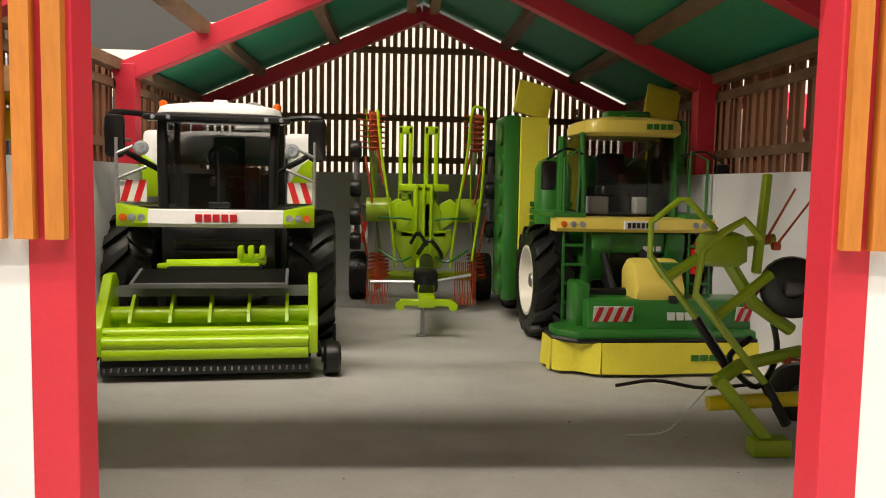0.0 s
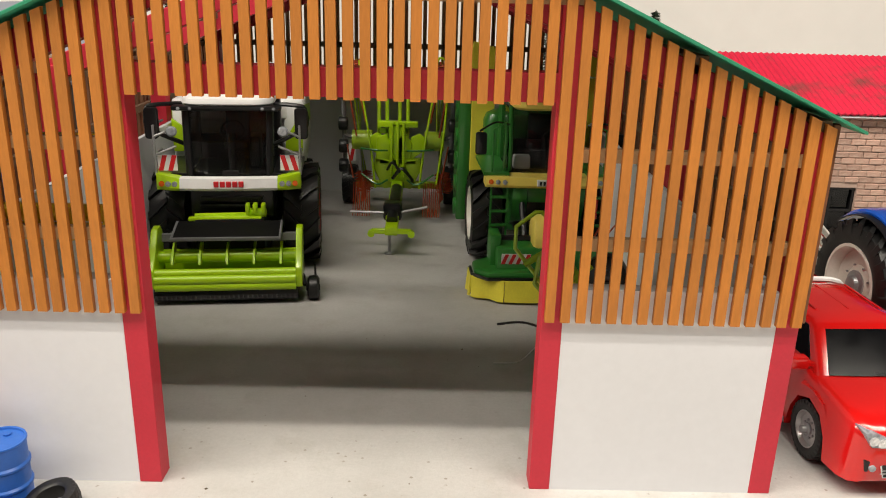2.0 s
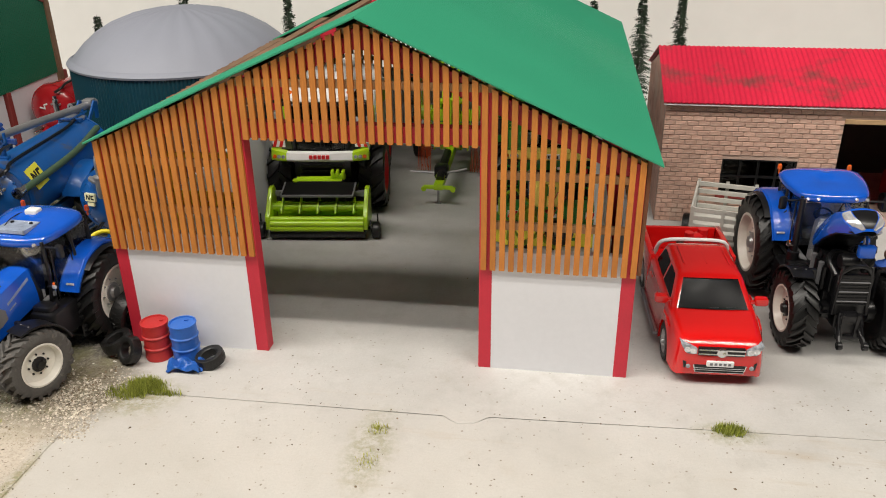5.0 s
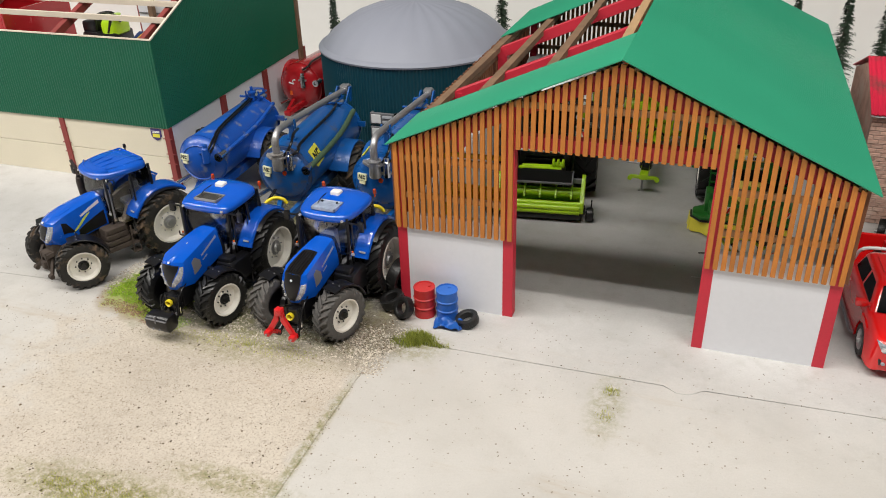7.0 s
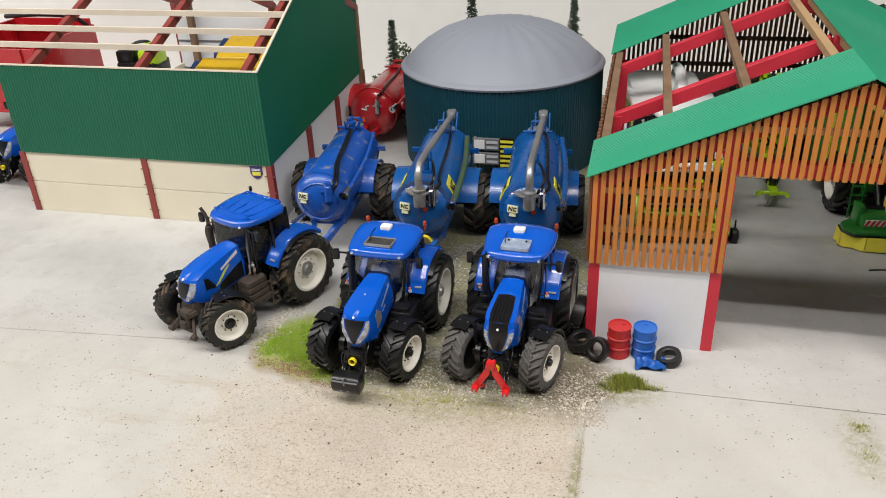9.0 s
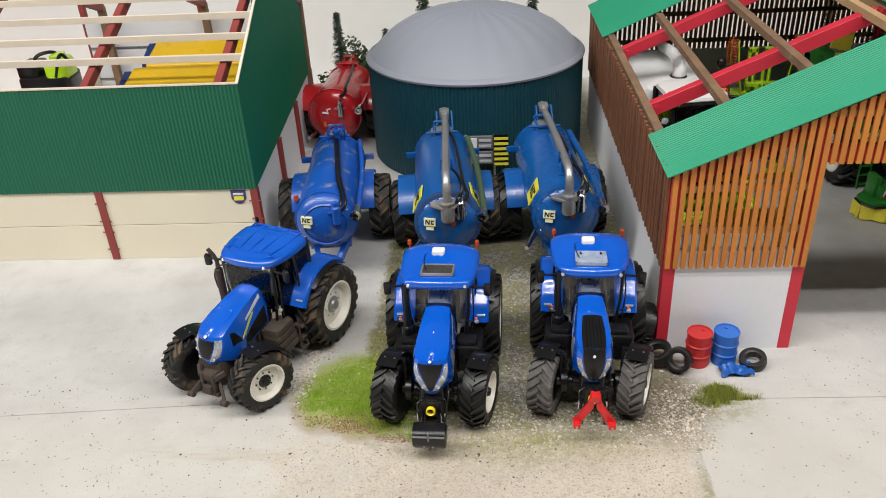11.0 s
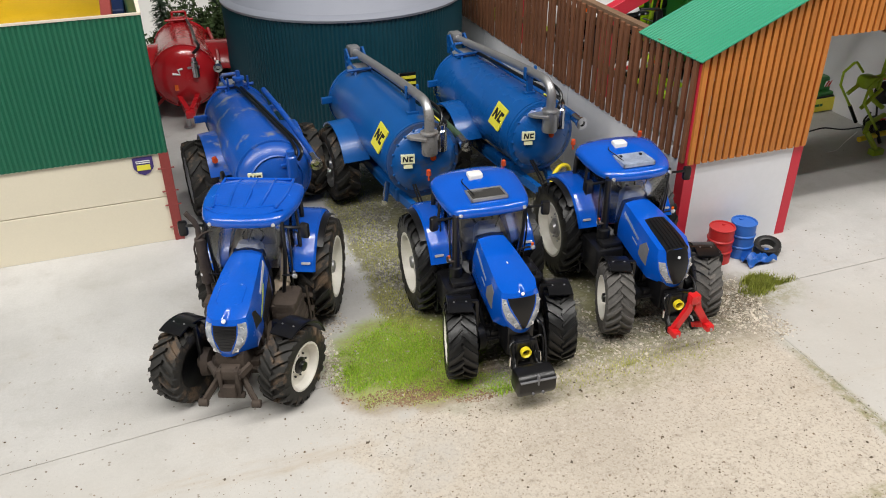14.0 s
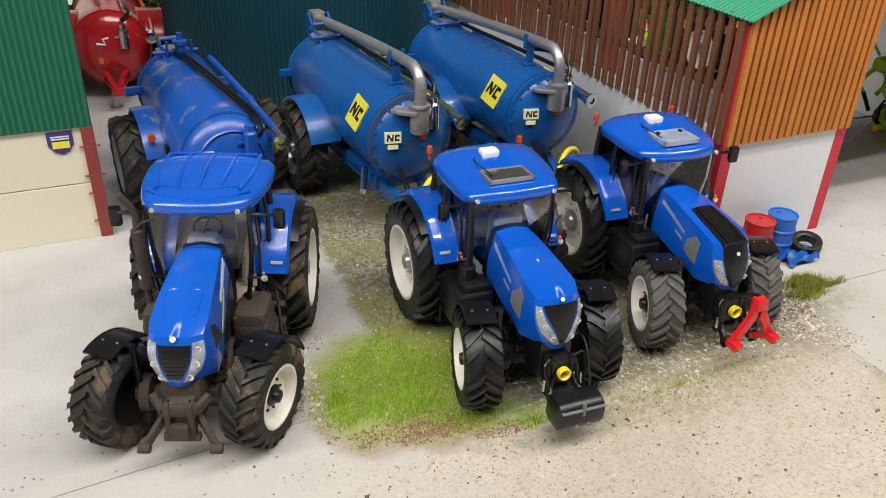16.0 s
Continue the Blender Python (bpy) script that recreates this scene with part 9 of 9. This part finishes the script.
    box(bm, -2.15, 2.15, 5.15, 5.2, 7.3, 9.6)
    part("rear_window", bm, M_SMOKED_IN, t, "smoked rear window")
    bm = B()
    pad(bm, 0, 4.0, 1.6, 1.4, 0.3, 6.9, 7.4, 0.15)
    box(bm, -0.7, 0.7, 4.4, 4.75, 7.3, 9.0, 0.15)
    tube(bm, [(0, 2.0, 6.1), (0, 2.6, 7.9)], 0.2, 8)
    part("cab_seat", bm, M_BLACK, t, smooth=True)
    bm = B()
    box(bm, -1.9, -0.9, 1.7, 2.4, 6.1, 6.9, 0.1)
    box(bm, 0.3, 0.9, 1.6, 2.2, 6.1, 6.9, 0.1)
    part("cab_box", bm, M_WHITEP, t)
    bm = B()
    tube(bm, [(0.9, 1.0, 9.4), (-0.4, 0.85, 8.3)], 0.05, 6)
    part("wiper", bm, M_BLACK, t)
    bm = B()
    pad(bm, 0.1, 3.3, 4.5, 4.6, 0.8, 9.65, 10.45, 0.32, 0.15)
    rf = part("cab_roof", bm, M_KYEL, t, "rounded yellow cab roof", smooth=True)
    bm = B()
    for k in range(4):
        box(bm, 0.5 + k * 0.32, 0.75 + k * 0.32, 0.95, 1.1, 9.95, 10.2)
    part("lettering", bm, M_DGREEN, rf)
    bm = B()
    rod(bm, (0.4, 4.0, 10.6), (1.6, 4.0, 10.6), 0.3)
    box(bm, -0.2, 2.0, 4.6, 5.6, 10.5, 11.1, 0.1)
    part("air_filter", bm, M_DGREEN, t, smooth=True)
    bm = B()
    rod(bm, (2.75, 0.3, 3.5), (2.75, 0.3, 4.6), 0.26)
    lathe(bm, [(0.26, 4.6), (0.12, 4.8), (0.12, 4.95), (0, 4.95)], 12, rot(2.75, 0.3, 0))
    part("fire_extinguisher", bm, M_REDPLASTIC, t, "small red extinguisher bottle", smooth=True)
    # rear body
    bm = B()
    pad(bm, 0, 11.5, 6.4, 11.0, 0.8, 4.2, 8.8, 0.6, 0.2)
    part("engine_cover", bm, M_DGREEN, t, "dark green engine cover", smooth=True)
    # folded wings
    for s, x0 in ((-1, -3.9), (1, 4.2)):
        bm = B()
        box(bm, min(x0, x0 + s * 0.9), max(x0, x0 + s * 0.9), 7.5, 10.5, 1.2, 11.0, 0.15)
        for k in range(6):
            rod(bm, (x0 + s * 0.9, 8.2, 2.0 + k * 1.6), (x0 + s * 1.05, 8.2, 2.0 + k * 1.6), 0.6, seg=14)
        w = part("wing", bm, M_DGREEN, t, "upright folded green mowing wing", smooth=True)
        bm = B()
        box(bm, x0 - 0.65 * s - 0.75, x0 - 0.65 * s + 0.75, 7.25, 7.42, 1.4, 10.9, 0.05)
        sk = part("wing_skirt", bm, M_SKIRT, w, "tall yellow wing skirt")
        bm = B()
        for k in range(4):
            box(bm, x0 - 0.6 * s - 0.12, x0 - 0.6 * s + 0.12, 7.2, 7.26, 5.2 + k * 0.35, 5.45 + k * 0.35)
        part("lettering", bm, M_DGREEN, sk)
        bm = B()
        box(bm, -0.95, 0.95, -0.1, 0.1, 0, 1.9, 0.05, m=rot(x0 - 0.5 * s, 7.9, 11.0, -18, 14, 0))
        part("wing_flap", bm, M_SKIRT, w, "bent yellow flap on top")
        bm = B()
        tube(bm, [(x0 - s * 1.0, 9, 3.0), (x0 - s * 0.2, 9, 3.4)], 0.35, 8)
        part("wing_hinge", bm, M_BLACK, w)


mower()


def rake():
    t = thing("hay_rake", 0.9, 39.3, 0, 0, "lime green two-rotor hay rake folded upright", "rake")
    bm = B()
    bar(bm, (-1.15, -0.8, 1.75), (1.35, -0.8, 1.75), 0.26, 0.34, 0.06)
    for s in (-1.15, 1.35):
        rod(bm, (s, -0.95, 1.6), (s, -0.65, 1.6), 0.22, seg=12)
    box(bm, -0.3, 0.5, -0.95, 0.3, 1.5, 2.1, 0.08)
    part("hitch_bracket", bm, M_LIME, t, "lime green cross bracket", smooth=True)
    bm = B()
    rod(bm, (-0.05, 0, 1.6), (-0.05, 0, 0.05), 0.11)
    box(bm, -0.35, 0.25, -0.2, 0.2, 0, 0.1, 0.03)
    part("stand", bm, M_STEEL, t, "bare steel stand leg")
    bm = B()
    tube(bm, curve_pts([(0.1, 0.0, 2.2), (0.15, 1.2, 2.8), (0.2, 4.0, 3.3)], 5), 0.36, 12)
    box(bm, -0.5, 0.7, 0.4, 1.6, 2.0, 3.2, 0.25)
    part("drive_shaft", bm, M_BLACK, t, "black drive shaft guard", smooth=True)
    bm = B()
    bar(bm, (0.1, 0.2, 2.0), (0.1, 12.5, 3.2), 0.8, 0.9, 0.08)
    box(bm, -0.5, 0.7, 6.9, 8.2, 3.0, 7.2, 0.1)
    for gx in (-0.32, 0.1, 0.52):
        box(bm, gx - 0.09, gx + 0.09, 6.7, 6.95, 3.4, 7.3, 0.04)
    box(bm, -1.3, 1.5, 6.9, 7.5, 6.9, 7.3, 0.06)
    box(bm, -1.2, 1.4, 6.9, 7.5, 4.3, 4.7, 0.06)
    part("main_frame", bm, M_LIME, t, "lime green main frame", smooth=True)
    bm = B()
    tube(bm, [(-2.6, 0.9, 2.5), (-0.4, 0.6, 2.55)], 0.09, 6)
    tube(bm, [(0.4, 0.6, 2.55), (2.3, 0.9, 2.9)], 0.09, 6)
    part("guard_rod", bm, M_STEEL, t, "thin bare rods")
    for x in (-0.95, 0.5):
        bm = B()
        for dx in (-0.28, 0.28):
            box(bm, x + dx - 0.12, x + dx + 0.12, 7.3, 7.8, 4.0, 10.5, 0.04)
        box(bm, x - 0.4, x + 0.4, 7.3, 7.8, 10.1, 10.55, 0.05)
        box(bm, x - 0.4, x + 0.4, 7.3, 7.8, 6.4, 6.8, 0.05)
        part("upright", bm, M_LIME, t, "slotted lime green upright", smooth=True)
        bm = B()
        prism(bm, [(x - 0.5, 4.6), (x + 0.5, 4.6), (x + 0.6, 5.8), (x + 0.2, 6.4), (x - 0.4, 6.2)], 6.9, 7.2, "y", 0.08)
        rod(bm, (x, 6.85, 5.1), (x, 6.95, 5.1), 0.14)
        part("lug", bm, M_LIME, t, smooth=True)
    bm = B()
    tube(bm, curve_pts([(-0.2, 6.4, 3.4), (0.4, 6.0, 4.2), (1.0, 6.2, 3.6), (1.2, 7.2, 3.0)]), 0.12, 7)
    tube(bm, curve_pts([(-0.6, 6.5, 4.0), (-0.2, 6.1, 4.6), (0.3, 6.3, 3.9)]), 0.1, 7)
    part("hose", bm, M_BLACK, t, smooth=True)
    for s in (-1, 1):
        cx = 0.1 + s * 2.75
        # rotor gearbox and arms
        bm = B()
        rod(bm, (cx - s * 0.9, 8.0, 5.8), (cx + s * 0.5, 8.0, 5.8), 0.7, seg=16)
        bar(bm, (0.1 + s * 0.8, 7.8, 5.0), (cx, 8.0, 5.8), 0.6, 0.6, 0.06)
        part("gearbox", bm, M_OLIVE, t, smooth=True)
        for k in range(9):
            a = radians(90 + s * 4 + (k - 4) * 9) if k < 5 else radians(270 - (k - 6.5) * 16)
            up = k < 5
            L = 5.6 if up else 4.3
            tip = (cx + 0.35 * (k - 2) * 0.5 * (1 if up else 0.6) + s * 0.2, 8.0 + (k - 2) * 0.5, 5.8 + (L if up else -L))
            bm = B()
            rod(bm, (cx, 8.0, 5.8), tip, 0.07, 0.05, 6)
            arm = part("tine_arm", bm, M_STEEL if k % 2 else M_OLIVE, t, "thin rake tine arm")
            bm = B()
            for q in range(7):
                f = 0.62 + 0.055 * q
                px, py, pz = [cx + (tip[0] - cx) * f, 8.0 + (tip[1] - 8.0) * f, 5.8 + (tip[2] - 5.8) * f]
                tube(bm, [(px, py, pz), (px + s * 0.5, py - 0.4, pz + 0.03)], 0.04, 5)
                tube(bm, [(px, py, pz), (px - s * 0.45, py - 0.4, pz + 0.03)], 0.04, 5)
            box(bm, -0.06, 0.06, -0.06, 0.06, 0, 2.2, m=Matrix.Translation((cx + (tip[0] - cx) * 0.6, 8.0 + (tip[1] - 8) * 0.6, 5.8 + (tip[2] - 5.8) * 0.6 - (0 if up else 2.2))))
            tn = part("tine_comb", bm, M_ORANGE, arm, "orange red spring tines")
            tn["kind"] = "stuff"
        bm = B()
        tube(bm, curve_pts([(cx - s * 1.2, 6.8, 2.6), (cx - s * 0.9, 6.6, 5.5), (cx - s * 0.35, 6.8, 9.0), (cx - s * 0.1, 7.0, 11.4)] + ([(cx + 0.35, 7.0, 11.6), (cx + 0.65, 7.0, 11.0), (cx + 0.5, 6.8, 7.0), (cx + 0.0, 6.6, 3.0)] if s > 0 else []), 6), 0.08, 7)
        part("guard_hoop", bm, M_LIME, t, "bent lime green guard hoop", smooth=True)
        for dx, z0, z1 in ((0.3, 6.2, 8.8), (0.55, 3.2, 5.6), (-0.35, 7.2, 9.2)):
            bm = B()
            bar(bm, (cx + s * (dx - 0.15), 7.2, z0), (cx + s * (dx + 0.25), 7.1, z1), 0.32, 0.08, 0.02)
            part("arm_plate", bm, M_ORANGE, t, "flat orange red arm plate")
        bm = B()
        for q in (0, 3):
            tube(bm, curve_pts([(0.1 + s * 0.7, 6.8, 3.2 + q * 0.7), (0.1 + s * 1.4, 6.3, 3.0 + q * 0.8), (cx - s * 0.2, 6.9, 3.6 + q * 0.6)], 4), 0.07, 6)
        part("pipework", bm, M_DGREEN, t, "dull green pipework", smooth=True)
        bm = B()
        for q in range(11):
            a = cx - s * 0.25 - 0.6 + 0.11 * q
            tube(bm, [(a, 7.2 + 0.05 * (q % 3), 2.9), (a + 0.04 * (q % 4 - 1.5), 7.0, 1.2), (a + 0.08 * (q % 3 - 1), 6.8, 0.5)], 0.028, 5)
        tn = part("tine_comb", bm, M_ORANGE, t, "hanging orange red spring tines")
        tn["kind"] = "stuff"
        bm = B()
        prism(bm, [(0.1 + s * 0.8, 4.5), (0.1 + s * 1.9, 5.3), (0.1 + s * 2.1, 6.1), (0.1 + s * 1.5, 6.5), (0.1 + s * 0.9, 6.2)], 7.0, 7.35, "y", 0.1)
        part("shoulder_plate", bm, M_LIME, t, "lime green shoulder plate", smooth=True)
        bm = B()
        prism(bm, [(0.1 + s * 0.5, 4.6), (0.1 + s * 0.4, 2.6), (0.1 + s * 1.0, 2.5), (0.1 + s * 1.7, 4.0), (0.1 + s * 1.6, 4.8)], 6.9, 7.3, "y", 0.12)
        part("lower_cheek", bm, M_OLIVE, t, "olive green lower cheek", smooth=True)
        # small carrying wheels
        wx = cx + s * 1.2
        for z in ((9.2, 7.0, 5.4, 4.0) if s < 0 else (9.4, 7.0, 4.8)):
            bm = B()
            lathe(bm, [(0.2, -0.28), (0.45, -0.3), (0.5, -0.2), (0.5, 0.2), (0.45, 0.3), (0.2, 0.28)], 16, rot(wx - s * 0.1, 7.6, z) @ AXLE)
            part("rotor_wheel", bm, M_RUBBER, t, "small black rotor wheel", smooth=True)
        bm = B()
        tube(bm, [(wx - s * 0.1, 7.6, 9.2 if s < 0 else 9.4), (wx - s * 0.2, 7.7, 4.0)], 0.16, 7)
        tube(bm, [(wx - s * 0.1, 7.6, 6.2), (cx, 8.0, 5.8)], 0.14, 7)
        part("wheel_beam", bm, M_GREYP, t)
        wheels(t, [(s * 3.9 + 0.1, 12.5)], 1.5, 1.1, M_RUBBER, M_RIM_SILVER, M_STEEL, 20, 0.2)
    warning_sign(t, rot(-3.7, 10.8, 4.3), 1.0, 1.3, 1)
    bm = B()
    rod(bm, (-3.4, 12.5, 1.5), (3.6, 12.5, 1.5), 0.3)
    part("axle", bm, M_OLIVE, t)


rake()


def tedder():
    t = thing("hay_tedder", 9.6, 23.6, 0, 0, "dull lime green hay tedder folded by the door post", "tedder")
    def at(pts, dx=9.6, dy=23.6):
        return [(x - dx, y - dy, z) for x, y, z in pts]
    bm = B()
    tube(bm, at([(9.3, 25, 6.1), (8.4, 25, 7.0), (8.15, 25, 7.0), (7.3, 25, 6.3), (7.3, 25, 5.3), (8.8, 25, 3.4)]), 0.1, 8)
    hp = part("guard_hoop", bm, M_OLIVE, t, "bent lime tube hoop", smooth=True)
    bm = B()
    tube(bm, at([(8.8, 25, 3.4), (9.8, 24.9, 1.9)]), 0.15, 8)
    part("tube_sleeve", bm, M_BLACK, hp)
    bm = B()
    tube(bm, at([(9.8, 23, 6.0), (9.3, 23, 6.5), (8.7, 23, 6.15), (8.15, 23, 5.6), (8.0, 23, 4.4), (10.1, 23, 1.9)]), 0.11, 8)
    hp = part("guard_hoop", bm, M_OLIVE, t, "bent lime tube hoop", smooth=True)
    bm = B()
    tube(bm, at([(10.1, 23, 1.9), (10.8, 23, 0.7)]), 0.15, 8)
    part("tube_sleeve", bm, M_BLACK, hp)
    bm = B()
    bar(bm, at([(10.15, 24, 4.9)])[0], at([(10.35, 24, 7.8)])[0], 0.28, 0.22, 0.04)
    part("upright_bar", bm, M_OLIVE, t)
    bm = B()
    pad(bm, -0.4, 0.7, 1.3, 1.3, 0.4, 5.1, 6.1, 0.3)
    tube(bm, at([(7.7, 24.5, 4.7), (9.2, 24.5, 5.7), (10.8, 24.3, 5.9)]), 0.16, 8)
    tube(bm, at([(8.9, 24, 3.5), (10.6, 24, 4.9)]), 0.16, 8)
    tube(bm, at([(9.3, 24.3, 5.4), (10.2, 24.2, 4.0), (11.4, 24.2, 3.2)]), 0.2, 8)
    part("gear_frame", bm, M_OLIVE, t, "lime gearbox with arms", smooth=True)
    bm = B()
    bar(bm, at([(8.6, 22.6, 2.1)])[0], at([(10.0, 22.5, 0.4)])[0], 0.35, 0.35, 0.05)
    box(bm, -0.1, 1.0, -1.45, -0.8, 0.0, 0.5, 0.08)
    tube(bm, at([(8.6, 22.7, 2.0), (9.6, 23.5, 2.3), (11.6, 24.0, 2.6)]), 0.2, 8)
    part("foot_beam", bm, M_OLIVE, t, "lime foot beam on the floor", smooth=True)
    bm = B()
    rod(bm, (-1.1, -0.6, 1.3), (1.8, -0.4, 1.4), 0.22, seg=12)
    part("cylinder", bm, M_YELLOW, t, "yellow cylinder", smooth=True)
    for k, (x, y, z) in enumerate(((1.7, 0.5, 4.5), (2.6, 1.5, 1.1))):
        bm = B()
        lathe(bm, [(0.3, -0.35), (0.75, -0.36), (0.9, -0.25), (0.92, 0), (0.9, 0.25), (0.75, 0.36), (0.3, 0.35)], 22, rot(x, y, max(z, 0.93)) @ Matrix.Rotation(radians(70), 4, "Z") @ AXLE)
        w = part("wheel", bm, M_RUBBER, t, "small dark rubber wheel", smooth=True)
        bm = B()
        rod(bm, (x - 0.3, y, max(z, 0.93)), (x + 0.3, y, max(z, 0.93)), 0.32, seg=12)
        part("hub", bm, M_GREYP, w)
    for k, (p0, p1) in enumerate((((0.9, 0.6, 5.9), (1.5, 0.2, 7.4)), ((1.2, 0.6, 5.7), (2.0, 0.2, 7.1)), ((1.9, 0.4, 2.6), (2.6, -0.4, 3.6)), ((1.5, 0.2, 2.4), (2.4, -0.6, 2.5)), ((0.6, 0.9, 3.9), (1.2, 0.6, 5.0)))):
        bm = B()
        rod(bm, p0, p1, 0.045, 0.035, 6)
        lathe(bm, [(0.13, -0.12), (0.16, 0), (0.13, 0.12)], 8, Matrix.Translation(p0))
        part("tine", bm, M_ORANGE, t, "red spring tine")
    bm = B()
    tube(bm, curve_pts([(0.5, 0.4, 3.0), (-0.2, 0.2, 2.4), (0.6, 0.1, 1.6), (1.4, 0.6, 2.6), (1.0, 0.8, 4.4)]), 0.09, 6)
    part("hose", bm, M_BLACK, t, smooth=True)
    bm = B()
    tube(bm, curve_pts(at([(6.8, 26.5, 0.9), (8.0, 26.2, 1.15), (9.3, 25.5, 1.1), (10.6, 24.8, 1.4)])), 0.06, 6)
    part("cable", bm, M_BLACK, t, "thin black cable")
    bm = B()
    tube(bm, curve_pts(at([(6.5, 24, 0.06), (7.6, 24, 0.15), (8.2, 24, 0.7), (8.8, 23.6, 1.7)])), 0.03, 5)
    part("cord", bm, M_WHITEP, t, "thin pale cord")


tedder()

# yellow roller implement behind the front slats
yr = thing("roller_implement", -8.7, 16.6, 0, 0, "yellow roller implement standing behind the barn slats", "implement")
M_ROLL = mat("bright_yellow_roller", (0.72, 0.50, 0.02), 0.4, vary=0.12, scale=60)
for x in (-2.4, 2.2):
    bm = B()
    box(bm, x - 0.12, x + 0.12, -0.35, 0.3, 0, 9.4, 0.04)
    part("frame_leg", bm, M_ROLL, yr)
bm = B()
box(bm, -2.4, -2.1, -0.2, 0.1, 9.4, 11.5, 0.04)
bar(bm, (-2.3, 0, 11.4), (2.2, 0, 11.5), 0.25, 0.3, 0.04)
box(bm, 1.95, 2.2, -0.2, 0.1, 9.4, 11.5, 0.04)
part("top_frame", bm, M_ROLL, yr)
for z in (8.3, 8.95):
    bm = B()
    rod(bm, (-2.4, 0, z), (2.2, 0, z), 0.3, seg=14)
    part("roller", bm, M_ROLL, yr, "ribbed yellow roller", smooth=True)
bm = B()
for k in range(12):
    x = -2.2 + k * 0.37
    box(bm, x - 0.05, x + 0.05, -0.42, -0.28, 8.1, 9.2)
part("scraper", bm, M_ROLL, yr)
# ---- bricks of the shed wall, last ----
brick_first = {}


def brick_mesh(w):
    bm = B()
    box(bm, -w / 2, w / 2, -0.03, 0.1, -0.16, 0.16, 0.03, seg=1)
    return bm


CO, BW, BH = 26, 0.86, 0.38
made, rest = 0, []
for c in range(CO):
    z = 0.2 + c * BH
    x = QX0 + (0.0 if c % 2 else -BW / 2)
    while x < 50.0:
        x0, x1 = max(x, QX0), x + BW - 0.06
        x += BW
        if x1 - x0 < 0.25:
            continue
        if z + 0.16 > WZ0 and z - 0.16 < WZ1 and x1 > WX0 and x0 < WX1:
            if x0 < WX0 - 0.3:
                x1 = WX0
            elif x1 > WX1 + 0.3:
                x0 = WX1
            else:
                continue
        if z - 0.16 < OZ1 + 0.35 and x1 > OX0 and x0 < OX1 + 2.9:
            if x0 < OX0 - 0.3:
                x1 = OX0
            else:
                continue
        w = round(x1 - x0, 2)
        cx = (x0 + x1) / 2
        if cx < OX0 and made < 300 and c > 3:
            m = cpose(cx, QY0 + 0.03 + rnd.uniform(-0.03, 0.02), z, 0, 0, rnd.uniform(-0.7, 0.7))
            if w in brick_first:
                share("brick", brick_first[w], bsh, m)
            else:
                brick_first[w] = part("brick", brick_mesh(w), M_BRICK, bsh, at=m)
            made += 1
        else:
            rest.append((cx, z, w))
verts, faces = [], []
for cx, z, w in rest:
    i = len(verts)
    y0 = QY0 - 0.02 + rnd.uniform(-0.03, 0.02)
    for yy, s in ((y0, 0.94), (y0 + 0.12, 1.0)):
        verts += [((cx + sx * w / 2 * s) * CM, yy * CM, (z + sz * 0.16 * s) * CM) for sx, sz in ((-1, -1), (1, -1), (1, 1), (-1, 1))]
    faces += [(i, i + 1, i + 2, i + 3)] + [(i + q, i + 4 + q, i + 4 + (q + 1) % 4, i + (q + 1) % 4) for q in range(4)]
me = bpy.data.meshes.new("bricks")
me.from_pydata(verts, [], faces)
me.materials.append(M_BRICK)
ob = new("bricks", me)
ob.parent = bsh
ob["kind"] = "stuff"
